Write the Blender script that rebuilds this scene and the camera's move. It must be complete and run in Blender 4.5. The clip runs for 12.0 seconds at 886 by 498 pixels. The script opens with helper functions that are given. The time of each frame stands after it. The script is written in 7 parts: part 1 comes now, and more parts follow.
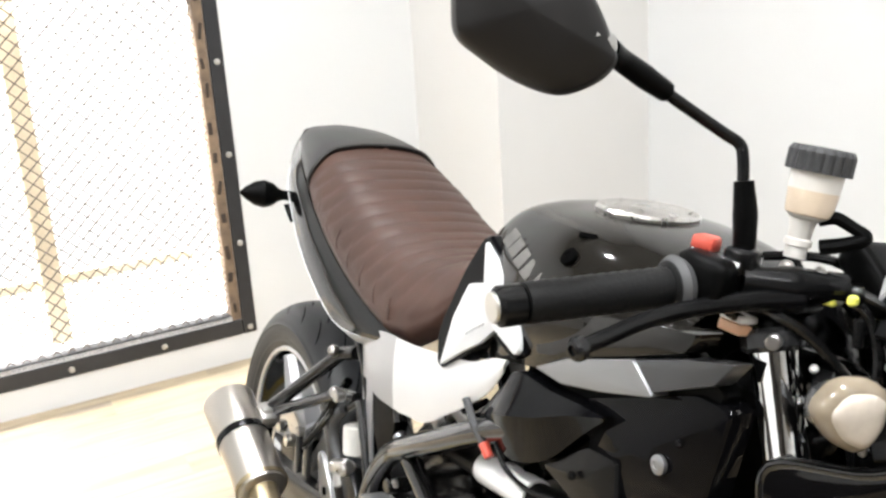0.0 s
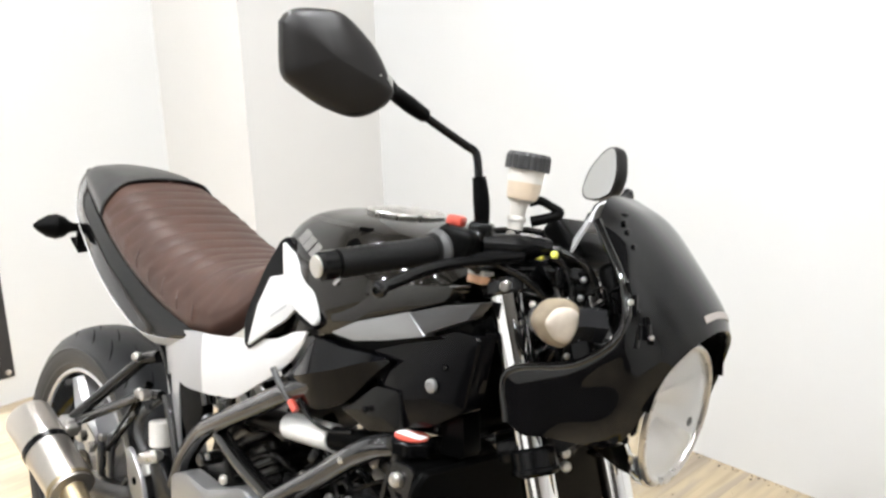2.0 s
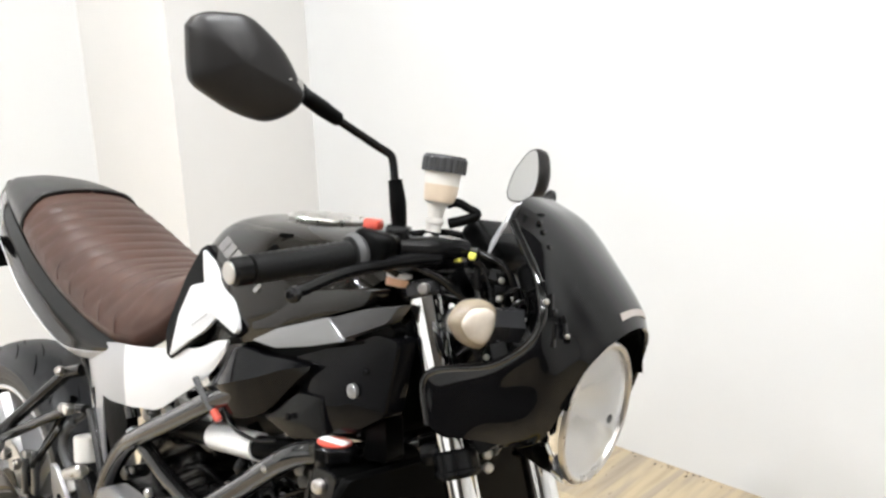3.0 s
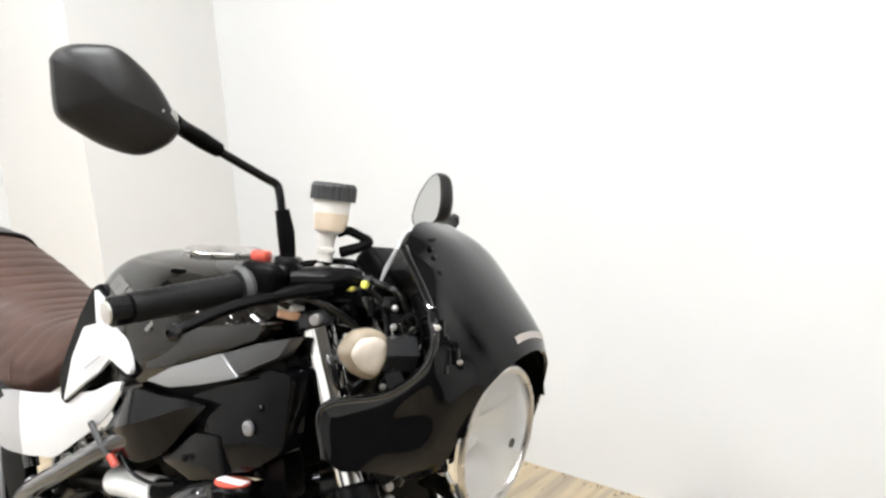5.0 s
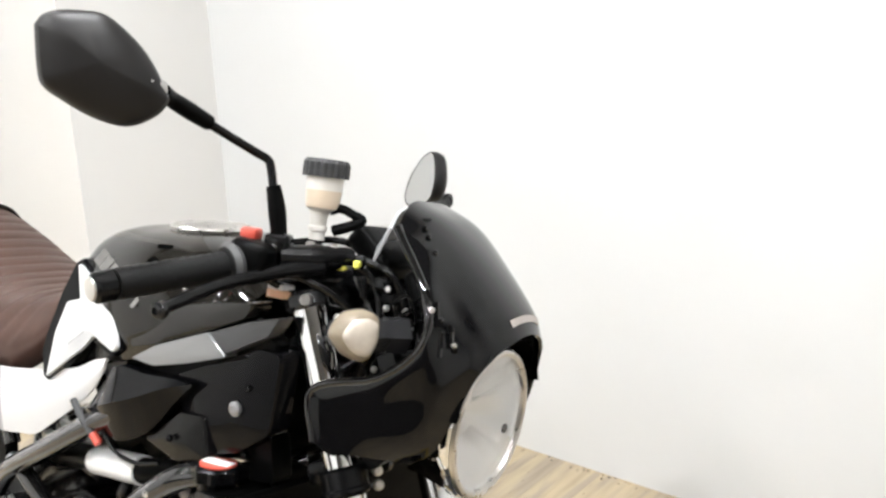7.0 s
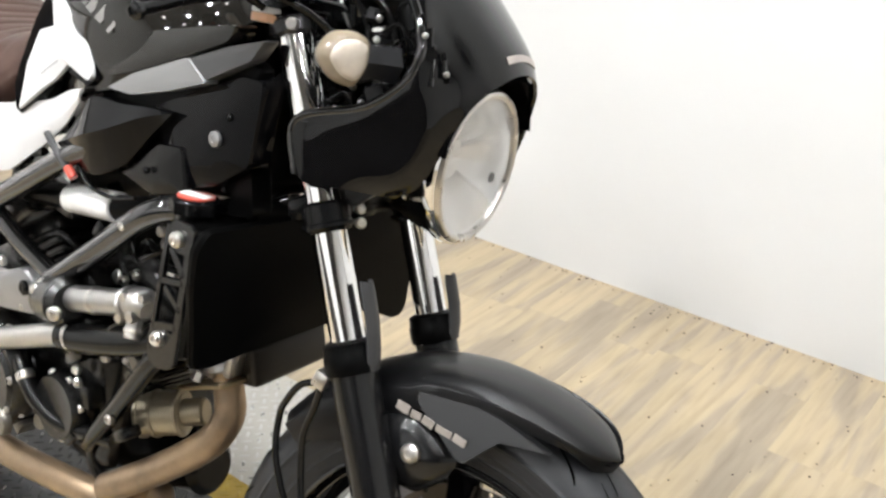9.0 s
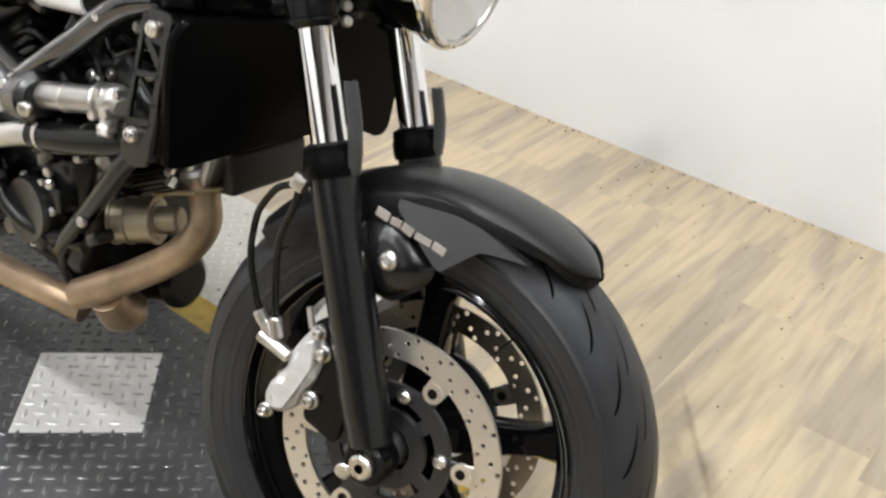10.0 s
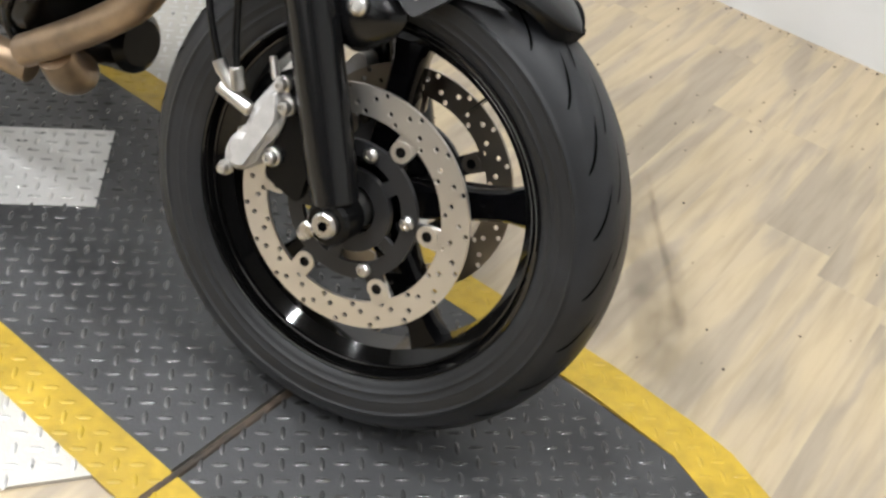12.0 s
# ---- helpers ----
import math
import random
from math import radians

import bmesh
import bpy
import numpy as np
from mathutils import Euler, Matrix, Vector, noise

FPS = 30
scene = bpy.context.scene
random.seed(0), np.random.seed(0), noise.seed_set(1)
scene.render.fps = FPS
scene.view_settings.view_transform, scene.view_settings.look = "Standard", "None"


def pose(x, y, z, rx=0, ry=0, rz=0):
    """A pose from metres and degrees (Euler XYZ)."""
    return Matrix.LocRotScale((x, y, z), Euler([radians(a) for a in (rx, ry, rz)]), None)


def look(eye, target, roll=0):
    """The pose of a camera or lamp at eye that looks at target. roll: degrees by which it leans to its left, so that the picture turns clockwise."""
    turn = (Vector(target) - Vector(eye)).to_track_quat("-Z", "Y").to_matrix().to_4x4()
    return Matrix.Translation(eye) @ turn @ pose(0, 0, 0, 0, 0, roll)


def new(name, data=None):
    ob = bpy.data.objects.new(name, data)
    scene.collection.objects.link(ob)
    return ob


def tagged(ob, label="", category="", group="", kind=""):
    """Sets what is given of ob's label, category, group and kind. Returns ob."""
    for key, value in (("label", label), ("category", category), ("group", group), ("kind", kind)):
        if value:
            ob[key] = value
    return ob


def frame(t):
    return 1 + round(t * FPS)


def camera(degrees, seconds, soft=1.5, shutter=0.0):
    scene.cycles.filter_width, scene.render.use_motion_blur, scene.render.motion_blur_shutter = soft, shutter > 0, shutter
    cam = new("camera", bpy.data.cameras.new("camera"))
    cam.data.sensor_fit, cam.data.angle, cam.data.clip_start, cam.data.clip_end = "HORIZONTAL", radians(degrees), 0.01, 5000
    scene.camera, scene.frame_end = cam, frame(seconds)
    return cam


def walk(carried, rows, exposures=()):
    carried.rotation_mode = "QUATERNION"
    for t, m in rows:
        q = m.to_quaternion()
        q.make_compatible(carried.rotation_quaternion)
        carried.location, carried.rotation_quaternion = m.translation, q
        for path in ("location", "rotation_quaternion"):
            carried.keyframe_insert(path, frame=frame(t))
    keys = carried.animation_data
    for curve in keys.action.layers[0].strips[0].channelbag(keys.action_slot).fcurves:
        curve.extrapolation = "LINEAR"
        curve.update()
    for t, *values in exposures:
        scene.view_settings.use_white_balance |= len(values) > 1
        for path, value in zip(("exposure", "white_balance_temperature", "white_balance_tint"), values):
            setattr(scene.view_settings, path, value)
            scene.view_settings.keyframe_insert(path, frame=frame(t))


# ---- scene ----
cam = camera(46.8, 12.0, soft=2.6)
ROWS = [
    (0.0, 0.2007, 0.5056, 1.3194, -18.162, -17.491, -3.678),
    (0.5, 0.1216, 0.3730, 1.3197, -23.317, -17.664, -4.160),
    (1.0, -0.0041, 0.2718, 1.3407, -28.417, -16.245, -3.951),
    (1.5, -0.0296, 0.2312, 1.3452, -32.362, -14.871, -2.708),
    (2.0, -0.0228, 0.2321, 1.3437, -34.213, -15.213, -2.116),
    (2.5, -0.0073, 0.2287, 1.3381, -35.936, -15.363, -2.213),
    (3.0, 0.0055, 0.2125, 1.3365, -37.336, -14.920, -2.524),
    (3.5, 0.0204, 0.2029, 1.3337, -38.328, -15.133, -3.017),
    (5.5, 0.0693, 0.1900, 1.3288, -41.275, -13.308, -3.922),
    (6.0, 0.0717, 0.2020, 1.3288, -41.326, -13.958, -3.291),
    (6.5, 0.0750, 0.2125, 1.3273, -41.530, -14.360, -2.937),
    (8.5, 0.0749, 0.2282, 1.2583, -41.845, -20.466, -0.664),
    (9.0, 0.0731, 0.2304, 1.2097, -42.347, -24.228, 0.724),
    (9.5, 0.0713, 0.2316, 1.1740, -42.626, -27.464, 2.421),
    (10.0, 0.0702, 0.2280, 1.1324, -43.908, -31.344, 4.315),
    (10.5, 0.0703, 0.2299, 1.0902, -44.724, -35.067, 5.117),
    (11.0, 0.0671, 0.2253, 1.0537, -45.820, -37.987, 6.424),
    (11.5, 0.0625, 0.2236, 1.0365, -46.345, -39.631, 6.701),
    (12.0, 0.0579, 0.2230, 1.0320, -48.094, -40.068, 8.530),
]
walk(cam, [(t, pose(x, y, z, 90 + pitch, 0, yaw) @ pose(0, 0, 0, 0, 0, roll)) for t, x, y, z, yaw, pitch, roll in ROWS],
     exposures=[(0.0, 0.65), (3.7, 0.66), (6.5, 0.66), (8.5, 0.69), (9.5, 0.61), (10.5, 0.48), (12.0, 0.42)])

# ---- light ----
world = bpy.data.worlds.new("world")
scene.world = world
world.use_nodes = True
sky = world.node_tree.nodes.new("ShaderNodeTexSky")
sky.sky_type, sky.sun_disc, sky.sun_elevation, sky.sun_rotation = "NISHITA", False, radians(35), radians(160)
world.node_tree.links.new(sky.outputs["Color"], world.node_tree.nodes["Background"].inputs["Color"])
world.node_tree.nodes["Background"].inputs["Strength"].default_value = 0.1

YAW = -82.21
LIFT = pose(0.4656, 2.3515, 0, 0, 0, YAW)          # x ahead of the bike, y to its left


def area_lamp(name, m, w, watts, colour=(1, 1, 1)):
    d = bpy.data.lights.new(name, "AREA")
    d.shape, d.size, d.energy, d.color = "DISK", w, watts, colour
    ob = new(name, d)
    ob.matrix_world = m
    return ob


# ---- helpers for building ----
MATS = {}


def mat(name, colour, rough=0.5, metal=0.0, vary=0.12, scale=30.0, bump=0.0, bump_scale=200.0, coat=0.0, colour2=None, trans=0.0, emit=None, ior=1.5, rough_vary=0.1, spec=0.5):
    """Principled material with colour variation at two scales, roughness variation and fine relief."""
    m = bpy.data.materials.new(name)
    m.use_nodes = True
    nt = m.node_tree
    b = nt.nodes["Principled BSDF"]
    co = nt.nodes.new("ShaderNodeTexCoord")
    def noise_tex(s, det=4.0):
        n = nt.nodes.new("ShaderNodeTexNoise")
        n.inputs["Scale"].default_value, n.inputs["Detail"].default_value = s, det
        nt.links.new(co.outputs["Object"], n.inputs["Vector"])
        return n
    n1, n2 = noise_tex(scale), noise_tex(scale * 0.13, 2.0)
    add = nt.nodes.new("ShaderNodeMath")
    add.operation = "MULTIPLY_ADD"
    nt.links.new(n2.outputs["Fac"], add.inputs[0])
    add.inputs[1].default_value = 0.6
    mul = nt.nodes.new("ShaderNodeMath")
    mul.operation = "MULTIPLY"
    nt.links.new(n1.outputs["Fac"], mul.inputs[0])
    mul.inputs[1].default_value = 0.5
    nt.links.new(mul.outputs[0], add.inputs[2])
    ramp = nt.nodes.new("ShaderNodeValToRGB")
    c2 = colour2 or tuple(max(0.0, c * (1 - 2 * vary)) for c in colour)
    ramp.color_ramp.elements[0].position, ramp.color_ramp.elements[1].position = 0.35, 0.7
    ramp.color_ramp.elements[0].color, ramp.color_ramp.elements[1].color = (*c2, 1), (*colour, 1)
    nt.links.new(add.outputs[0], ramp.inputs["Fac"])
    nt.links.new(ramp.outputs["Color"], b.inputs["Base Color"])
    mr = nt.nodes.new("ShaderNodeMapRange")
    mr.inputs["To Min"].default_value, mr.inputs["To Max"].default_value = max(0.0, rough - rough_vary * rough), min(1.0, rough + rough_vary * rough)
    nt.links.new(n1.outputs["Fac"], mr.inputs["Value"])
    nt.links.new(mr.outputs["Result"], b.inputs["Roughness"])
    b.inputs["Metallic"].default_value, b.inputs["Coat Weight"].default_value, b.inputs["IOR"].default_value = metal, coat, ior
    b.inputs["Coat Roughness"].default_value = 0.04
    b.inputs["Transmission Weight"].default_value = trans
    b.inputs["Specular IOR Level"].default_value = spec
    if bump:
        n3, bn = noise_tex(bump_scale, 3.0), nt.nodes.new("ShaderNodeBump")
        bn.inputs["Strength"].default_value, bn.inputs["Distance"].default_value = bump, 0.002
        nt.links.new(n3.outputs["Fac"], bn.inputs["Height"])
        nt.links.new(bn.outputs["Normal"], b.inputs["Normal"])
    if emit:
        b.inputs["Emission Color"].default_value, b.inputs["Emission Strength"].default_value = (*emit[:3], 1), emit[3]
    MATS[name] = m
    return m


def part(name, bm, material, parent=None, label="", smooth=True, m=None, angle=35):
    """Links a bmesh as one mesh object under a thing or a part."""
    me = bpy.data.meshes.new(name)
    bmesh.ops.remove_doubles(bm, verts=bm.verts, dist=1e-6)
    bmesh.ops.recalc_face_normals(bm, faces=bm.faces)
    if smooth:
        for f in bm.faces:
            f.smooth = True
        for e in bm.edges:
            if len(e.link_faces) == 2 and e.calc_face_angle(0) > radians(angle):
                e.smooth = False
    bm.to_mesh(me)
    bm.free()
    me.materials.append(material)
    ob = new(name, me)
    if parent is not None:
        ob.parent = parent
    if m is not None:
        ob.matrix_basis = m
    if label:
        ob["label"] = label
    return ob


def thing(name, m, label, category, group="", kind=""):
    ob = new(name)
    ob.empty_display_size = 0.1
    ob.matrix_world = m
    return tagged(ob, label, category, group, kind)


def box(bm, c, s, rot=(0, 0, 0), bevel=0.0, seg=2):
    """A box with centre c, size s, turned by rot degrees."""
    r = bmesh.ops.create_cube(bm, size=1.0, matrix=pose(*c, *rot) @ Matrix.Diagonal((*s, 1)))
    if bevel:
        es = list({e for v in r["verts"] for e in v.link_edges})
        bmesh.ops.bevel(bm, geom=es, offset=bevel, segments=seg, affect="EDGES", profile=0.5)
    return bm


def spline(pts, n):
    """Points of a smooth curve through pts, n a span."""
    P = [Vector(p) for p in pts]
    if len(P) == 2:
        return [P[0].lerp(P[1], i / n) for i in range(n + 1)]
    P = [2 * P[0] - P[1]] + P + [2 * P[-1] - P[-2]]
    out = []
    for i in range(1, len(P) - 2):
        a, b, c, d = P[i - 1:i + 3]
        for k in range(n):
            t = k / n
            out.append(0.5 * (2 * b + (c - a) * t + (2 * a - 5 * b + 4 * c - d) * t * t + (3 * b - a - 3 * c + d) * t ** 3))
    return out + [P[-2]]


def rings(bm, rows, closed=True, caps=True):
    """Skins rows of points; each row closed round on itself or open."""
    vs = [[bm.verts.new(p) for p in r] for r in rows]
    n = len(vs[0])
    for a, b in zip(vs, vs[1:]):
        for i in range(n if closed else n - 1):
            j = (i + 1) % n
            try:
                bm.faces.new((a[i], a[j], b[j], b[i]))
            except ValueError:
                pass
    if caps and closed:
        for r in (vs[0], vs[-1]):
            try:
                bm.faces.new(r)
            except ValueError:
                pass
    return bm


def tube(bm, pts, r, n=12, steps=6, smooth_path=True):
    """A round tube along pts; r one radius or one for each point."""
    P = spline(pts, steps) if smooth_path else [Vector(p) for p in pts]
    k = len(pts) - 1
    if isinstance(r, (int, float)):
        R = [r] * len(P)
    else:
        R = [float(np.interp(i / (len(P) - 1) * k, range(len(pts)), r)) for i in range(len(P))]
    up, rows = None, []
    for i, p in enumerate(P):
        d = (P[min(i + 1, len(P) - 1)] - P[max(i - 1, 0)]).normalized()
        if up is None:
            up = d.orthogonal().normalized()
        up = (up - d * up.dot(d)).normalized()
        q = d.cross(up)
        rows.append([p + R[i] * (math.cos(a) * up + math.sin(a) * q) for a in (2 * math.pi * j / n for j in range(n))])
    return rings(bm, rows)


def lathe(bm, profile, c=(0, 0, 0), axis="y", n=48, m=None, arc=360.0):
    """Turns a profile of (along, radius) round an axis through c."""
    base = {"y": Matrix.Identity(4), "z": pose(0, 0, 0, 90, 0, 0), "x": pose(0, 0, 0, 0, 0, -90)}[axis]
    mm = (m or Matrix.Translation(c)) @ base
    full = arc >= 360
    k = n if full else n + 1
    rows = []
    for j in range(k):
        a = radians(arc) * j / n
        rows.append([mm @ Vector((r * math.cos(a), h, r * math.sin(a))) for h, r in profile])
    if full:
        rows.append(rows[0])
    rings(bm, rows, closed=False)
    return bm


def rod(bm, a, b, r, n=14, bevel=0.0):
    """A straight round bar from a to b with a small chamfer."""
    a, b = Vector(a), Vector(b)
    L, m = (b - a).length, Matrix.Translation(a) @ (b - a).to_track_quat("Y", "Z").to_matrix().to_4x4()
    e = bevel or min(r * 0.2, L * 0.2)
    return lathe(bm, [(0, 0), (0, r - e), (e, r), (L - e, r), (L, r - e), (L, 0)], n=n, m=m)


def dome(bm, c, r, h, d, n=12):
    """A round bolt head at c, of radius r and height h, facing along d."""
    m = Matrix.Translation(c) @ Vector(d).to_track_quat("Y", "Z").to_matrix().to_4x4()
    return lathe(bm, [(-0.002, 0), (-0.002, r), (h * 0.5, r), (h * 0.9, r * 0.75), (h, r * 0.45), (h * 0.7, r * 0.4), (h * 0.7, 0)], n=n, m=m)


def plate(bm, outline, y0, y1, bevel=0.003, bulge=0.0):
    """A flat panel with an outline in x, z between y0 and y1, edges rounded, its middle bulged outward."""
    n = len(outline)
    cx, cz = sum(p[0] for p in outline) / n, sum(p[1] for p in outline) / n
    def ring(s, y):
        return [Vector((cx + (p[0] - cx) * s, y, cz + (p[1] - cz) * s)) for p in outline]
    size = max(math.hypot(p[0] - cx, p[1] - cz) for p in outline)
    k = 1 - bevel / size
    d = 1 if y1 > y0 else -1
    rows = [ring(1, y0), ring(1, y1 - d * bevel), ring(k, y1), ring(k * 0.66, y1 + d * bulge * 0.6), ring(k * 0.3, y1 + d * bulge)]
    return rings(bm, rows)


def round_path(pts, r=0.01, n=3):
    """Rounds the corners of a closed outline."""
    out = []
    m = len(pts)
    for i in range(m):
        p, a, b = Vector(pts[i]), Vector(pts[i - 1]), Vector(pts[(i + 1) % m])
        da, db = a - p, b - p
        k = min(r, da.length * 0.45, db.length * 0.45)
        s, e = p + da.normalized() * k, p + db.normalized() * k
        for j in range(n + 1):
            t = j / n
            out.append(tuple((1 - t) ** 2 * s + 2 * t * (1 - t) * p + t * t * e))
    return out


def loft(bm, rows, n=4, m=3, closed=False, caps=False):
    """A smooth sheet through rows of points, n steps between rows and m along them."""
    fine = [spline(r, m) for r in rows]
    cols = [spline([r[i] for r in fine], n) for i in range(len(fine[0]))]
    return rings(bm, [[c[k] for c in cols] for k in range(len(cols[0]))], closed=closed, caps=caps)


def shell(bm, d):
    """Gives an open sheet a thickness d."""
    bmesh.ops.remove_doubles(bm, verts=bm.verts, dist=1e-6)
    bmesh.ops.recalc_face_normals(bm, faces=bm.faces)
    bmesh.ops.solidify(bm, geom=list(bm.faces), thickness=d)
    return bm


def B():
    return bmesh.new()

# ---- materials ----
GLOSS = mat("black_gloss_paint", (0.0025, 0.0025, 0.003), 0.055, vary=0.05, rough_vary=0.3, spec=0.11)
TANKP = mat("black_metallic_paint", (0.0095, 0.0085, 0.0072), 0.07, vary=0.05, spec=0.42)
MATTE = mat("matte_black_plastic", (0.0018, 0.0018, 0.0018), 0.34, bump=0.08, bump_scale=900, spec=0.05)
FENDP = mat("satin_grey_plastic", (0.0065, 0.0065, 0.007), 0.33, bump=0.05, bump_scale=900, spec=0.32)
SATIN = mat("satin_black_metal", (0.0035, 0.0035, 0.0037), 0.22, vary=0.1, spec=0.2)
RUBBER = mat("tyre_rubber", (0.0205, 0.0215, 0.0240), 0.46, vary=0.35, scale=22, bump=0.15, bump_scale=500, spec=0.38)
# Near-black holding the shade inside grooves and sockets; also plain black parts.
GROOVE = mat("groove_shade_and_plain_black", (0.0012, 0.0012, 0.0012), 0.9, spec=0.02)
GRIP = mat("grip_rubber", (0.006, 0.006, 0.006), 0.5, bump=0.3, bump_scale=300, spec=0.18)
CHROME = mat("chrome", (0.93, 0.93, 0.93), 0.06, metal=1.0, vary=0.02)
STEEL = mat("brushed_steel", (0.62, 0.60, 0.57), 0.28, metal=1.0, vary=0.06, scale=60)
ALU = mat("cast_aluminium", (0.55, 0.54, 0.52), 0.38, metal=1.0, vary=0.15, bump=0.1)
DISC = mat("brake_disc_steel", (0.66, 0.63, 0.585), 0.30, metal=0.9, vary=0.03, scale=40)
CARR = mat("anodised_carrier", (0.018, 0.018, 0.019), 0.38, vary=0.1, spec=0.4)
# Far disc's shade inside the wheel, put into a darker steel colour.
DISCSH = mat("shaded_disc_steel", (0.30, 0.265, 0.22), 0.30, metal=0.9, vary=0.1, scale=40)
SILVER = mat("silver_paint", (0.66, 0.66, 0.665), 0.36, metal=0.4, vary=0.02)
GREYP = mat("grey_metallic_paint", (0.27, 0.27, 0.275), 0.32, metal=0.7, coat=0.2, vary=0.03)
GREYD = mat("dark_grey_metallic_paint", (0.075, 0.075, 0.078), 0.3, metal=0.6, coat=0.2, vary=0.03)
TUBEP = mat("frame_paint", (0.105, 0.105, 0.108), 0.09, metal=0.9, vary=0.05)
FORKP = mat("satin_fork_paint", (0.006, 0.006, 0.0065), 0.20, vary=0.1, spec=0.42)
COWL = mat("tail_cowl_plastic", (0.003, 0.003, 0.003), 0.10, vary=0.1, spec=0.35)
MUFF = mat("satin_muffler_steel", (0.56, 0.525, 0.48), 0.33, metal=1.0, vary=0.05, scale=8)
CALP = mat("cast_caliper_alloy", (0.55, 0.54, 0.53), 0.5, metal=0.3, vary=0.15, scale=60, bump=0.3, bump_scale=260)
FAIRP = mat("black_fairing_lacquer", (0.0025, 0.0025, 0.0028), 0.04, vary=0.05, rough_vary=0.4, spec=0.38)
RIMLIP = mat("black_rim_lip", (0.004, 0.004, 0.004), 0.05, vary=0.1, spec=0.6, coat=0.35)
# Grip flange's reflected sheen put into a greyer rubber; also the grey hose.
GREYR = mat("sheen_and_hose_grey_rubber", (0.055, 0.055, 0.056), 0.6, vary=0.1)
OILC = mat("stained_brass_can", (0.40, 0.345, 0.25), 0.4, metal=0.7, vary=0.3, scale=20)
TABG = mat("grey_guard_plastic", (0.040, 0.040, 0.041), 0.45, vary=0.1, spec=0.3)
MIRP = mat("mirror_shell_plastic", (0.012, 0.011, 0.0105), 0.40, bump=0.05, bump_scale=900, spec=0.24)
RIMK = mat("black_wheel_paint", (0.003, 0.003, 0.003), 0.05, vary=0.1, spec=0.45)
# Silver paint shaded down in its colour; also the flank's fine grey marks.
SHADEGREY = mat("shaded_silver_and_mark_grey", (0.37, 0.37, 0.38), 0.36, metal=0.6, vary=0.04)
LEATHER = mat("brown_leather", (0.062, 0.031, 0.022), 0.43, vary=0.25, scale=25, bump=0.25, bump_scale=420, spec=0.4)
BLEATHER = mat("black_vinyl", (0.020, 0.019, 0.018), 0.38, vary=0.15, bump=0.2, bump_scale=450, spec=0.4)
HEADER = mat("heat_tinted_pipe", (0.42, 0.295, 0.18), 0.38, metal=0.6, colour2=(0.13, 0.098, 0.072), scale=22, bump=0.1)
BRASS = mat("gold_tinted_pipe", (0.44, 0.36, 0.23), 0.36, metal=1.0)
ENGINE = mat("dark_engine_casting", (0.006, 0.0058, 0.0055), 0.26, metal=0.1, vary=0.3, bump=0.15, spec=0.5)
ENGALU = mat("oiled_aluminium", (0.22, 0.205, 0.18), 0.38, metal=0.9, vary=0.3, scale=20, bump=0.15)
HOSE = mat("rubber_hose", (0.004, 0.004, 0.004), 0.24, spec=0.32)
RED = mat("red_plastic", (0.58, 0.085, 0.055), 0.4)
WHITE = mat("white_sticker", (0.82, 0.815, 0.80), 0.4)
YELLOW = mat("yellow_mark", (0.75, 0.72, 0.12), 0.4)
ORANGE = mat("orange_lens", (0.80, 0.48, 0.30), 0.3)
RESERV = mat("translucent_plastic", (0.74, 0.71, 0.66), 0.3, vary=0.1, scale=12)
LENS = mat("smoked_lens", (0.25, 0.205, 0.15), 0.10, vary=0.25, scale=40)
GLASS = mat("clear_glass", (1, 1, 1), 0.02, trans=1.0, vary=0.0, rough_vary=0.0)
MIRROR = mat("mirror_glass", (0.62, 0.63, 0.63), 0.03, metal=1.0, vary=0.0)
REFLECTOR = mat("reflector", (0.95, 0.94, 0.92), 0.14, metal=0.22, vary=0.03)
BROWNB = mat("brown_plated_box", (0.017, 0.0135, 0.010), 0.4, vary=0.25, scale=20, spec=0.3)
PAINT = mat("white_wall_paint", (0.675, 0.678, 0.675), 0.7, vary=0.02, scale=3, bump=0.05, bump_scale=120)
CEIL = mat("ceiling_paint", (0.16, 0.16, 0.16), 0.8, vary=0.03, scale=3)
FRAMEM = mat("black_steel_frame", (0.025, 0.025, 0.027), 0.5, vary=0.2)
RUST = mat("rusty_steel", (0.27, 0.19, 0.125), 0.7, colour2=(0.085, 0.06, 0.042), scale=28, bump=0.4, bump_scale=90)
RUSTD = mat("dark_rust", (0.055, 0.036, 0.024), 0.8, colour2=(0.025, 0.02, 0.016), scale=50, bump=0.4, bump_scale=120)
WIRE = mat("mesh_wire", (0.10, 0.08, 0.065), 0.6)
OCHRE = mat("ochre_paint", (0.66, 0.57, 0.42), 0.6)
DAY = mat("daylight_outside", (0.12, 0.12, 0.12), 0.9, emit=(1.0, 0.99, 0.98, 0.92))
REFLP = mat("dark_reflection_paint", (0.030, 0.025, 0.021), 0.6, vary=0.25, scale=2)
DARKW = mat("dim_brown_reflection_paint", (0.040, 0.034, 0.029), 0.7, vary=0.05, scale=2)
LAMPM = mat("lamp_diffuser", (0.9, 0.9, 0.9), 0.5, emit=(1.0, 0.98, 0.95, 30.0))
LAMPF = mat("lamp_housing", (0.7, 0.7, 0.7), 0.5)
PLATEK = mat("black_tread_plate", (0.068, 0.069, 0.071), 0.34, vary=0.3, scale=9, bump=0.12, bump_scale=260, metal=0.25)
PLATEL = mat("bare_tread_plate", (0.50, 0.48, 0.435), 0.40, vary=0.12, scale=9, bump=0.1, metal=0.25)
TAPE = mat("yellow_floor_tape", (0.50, 0.335, 0.024), 0.42, vary=0.22, scale=45)
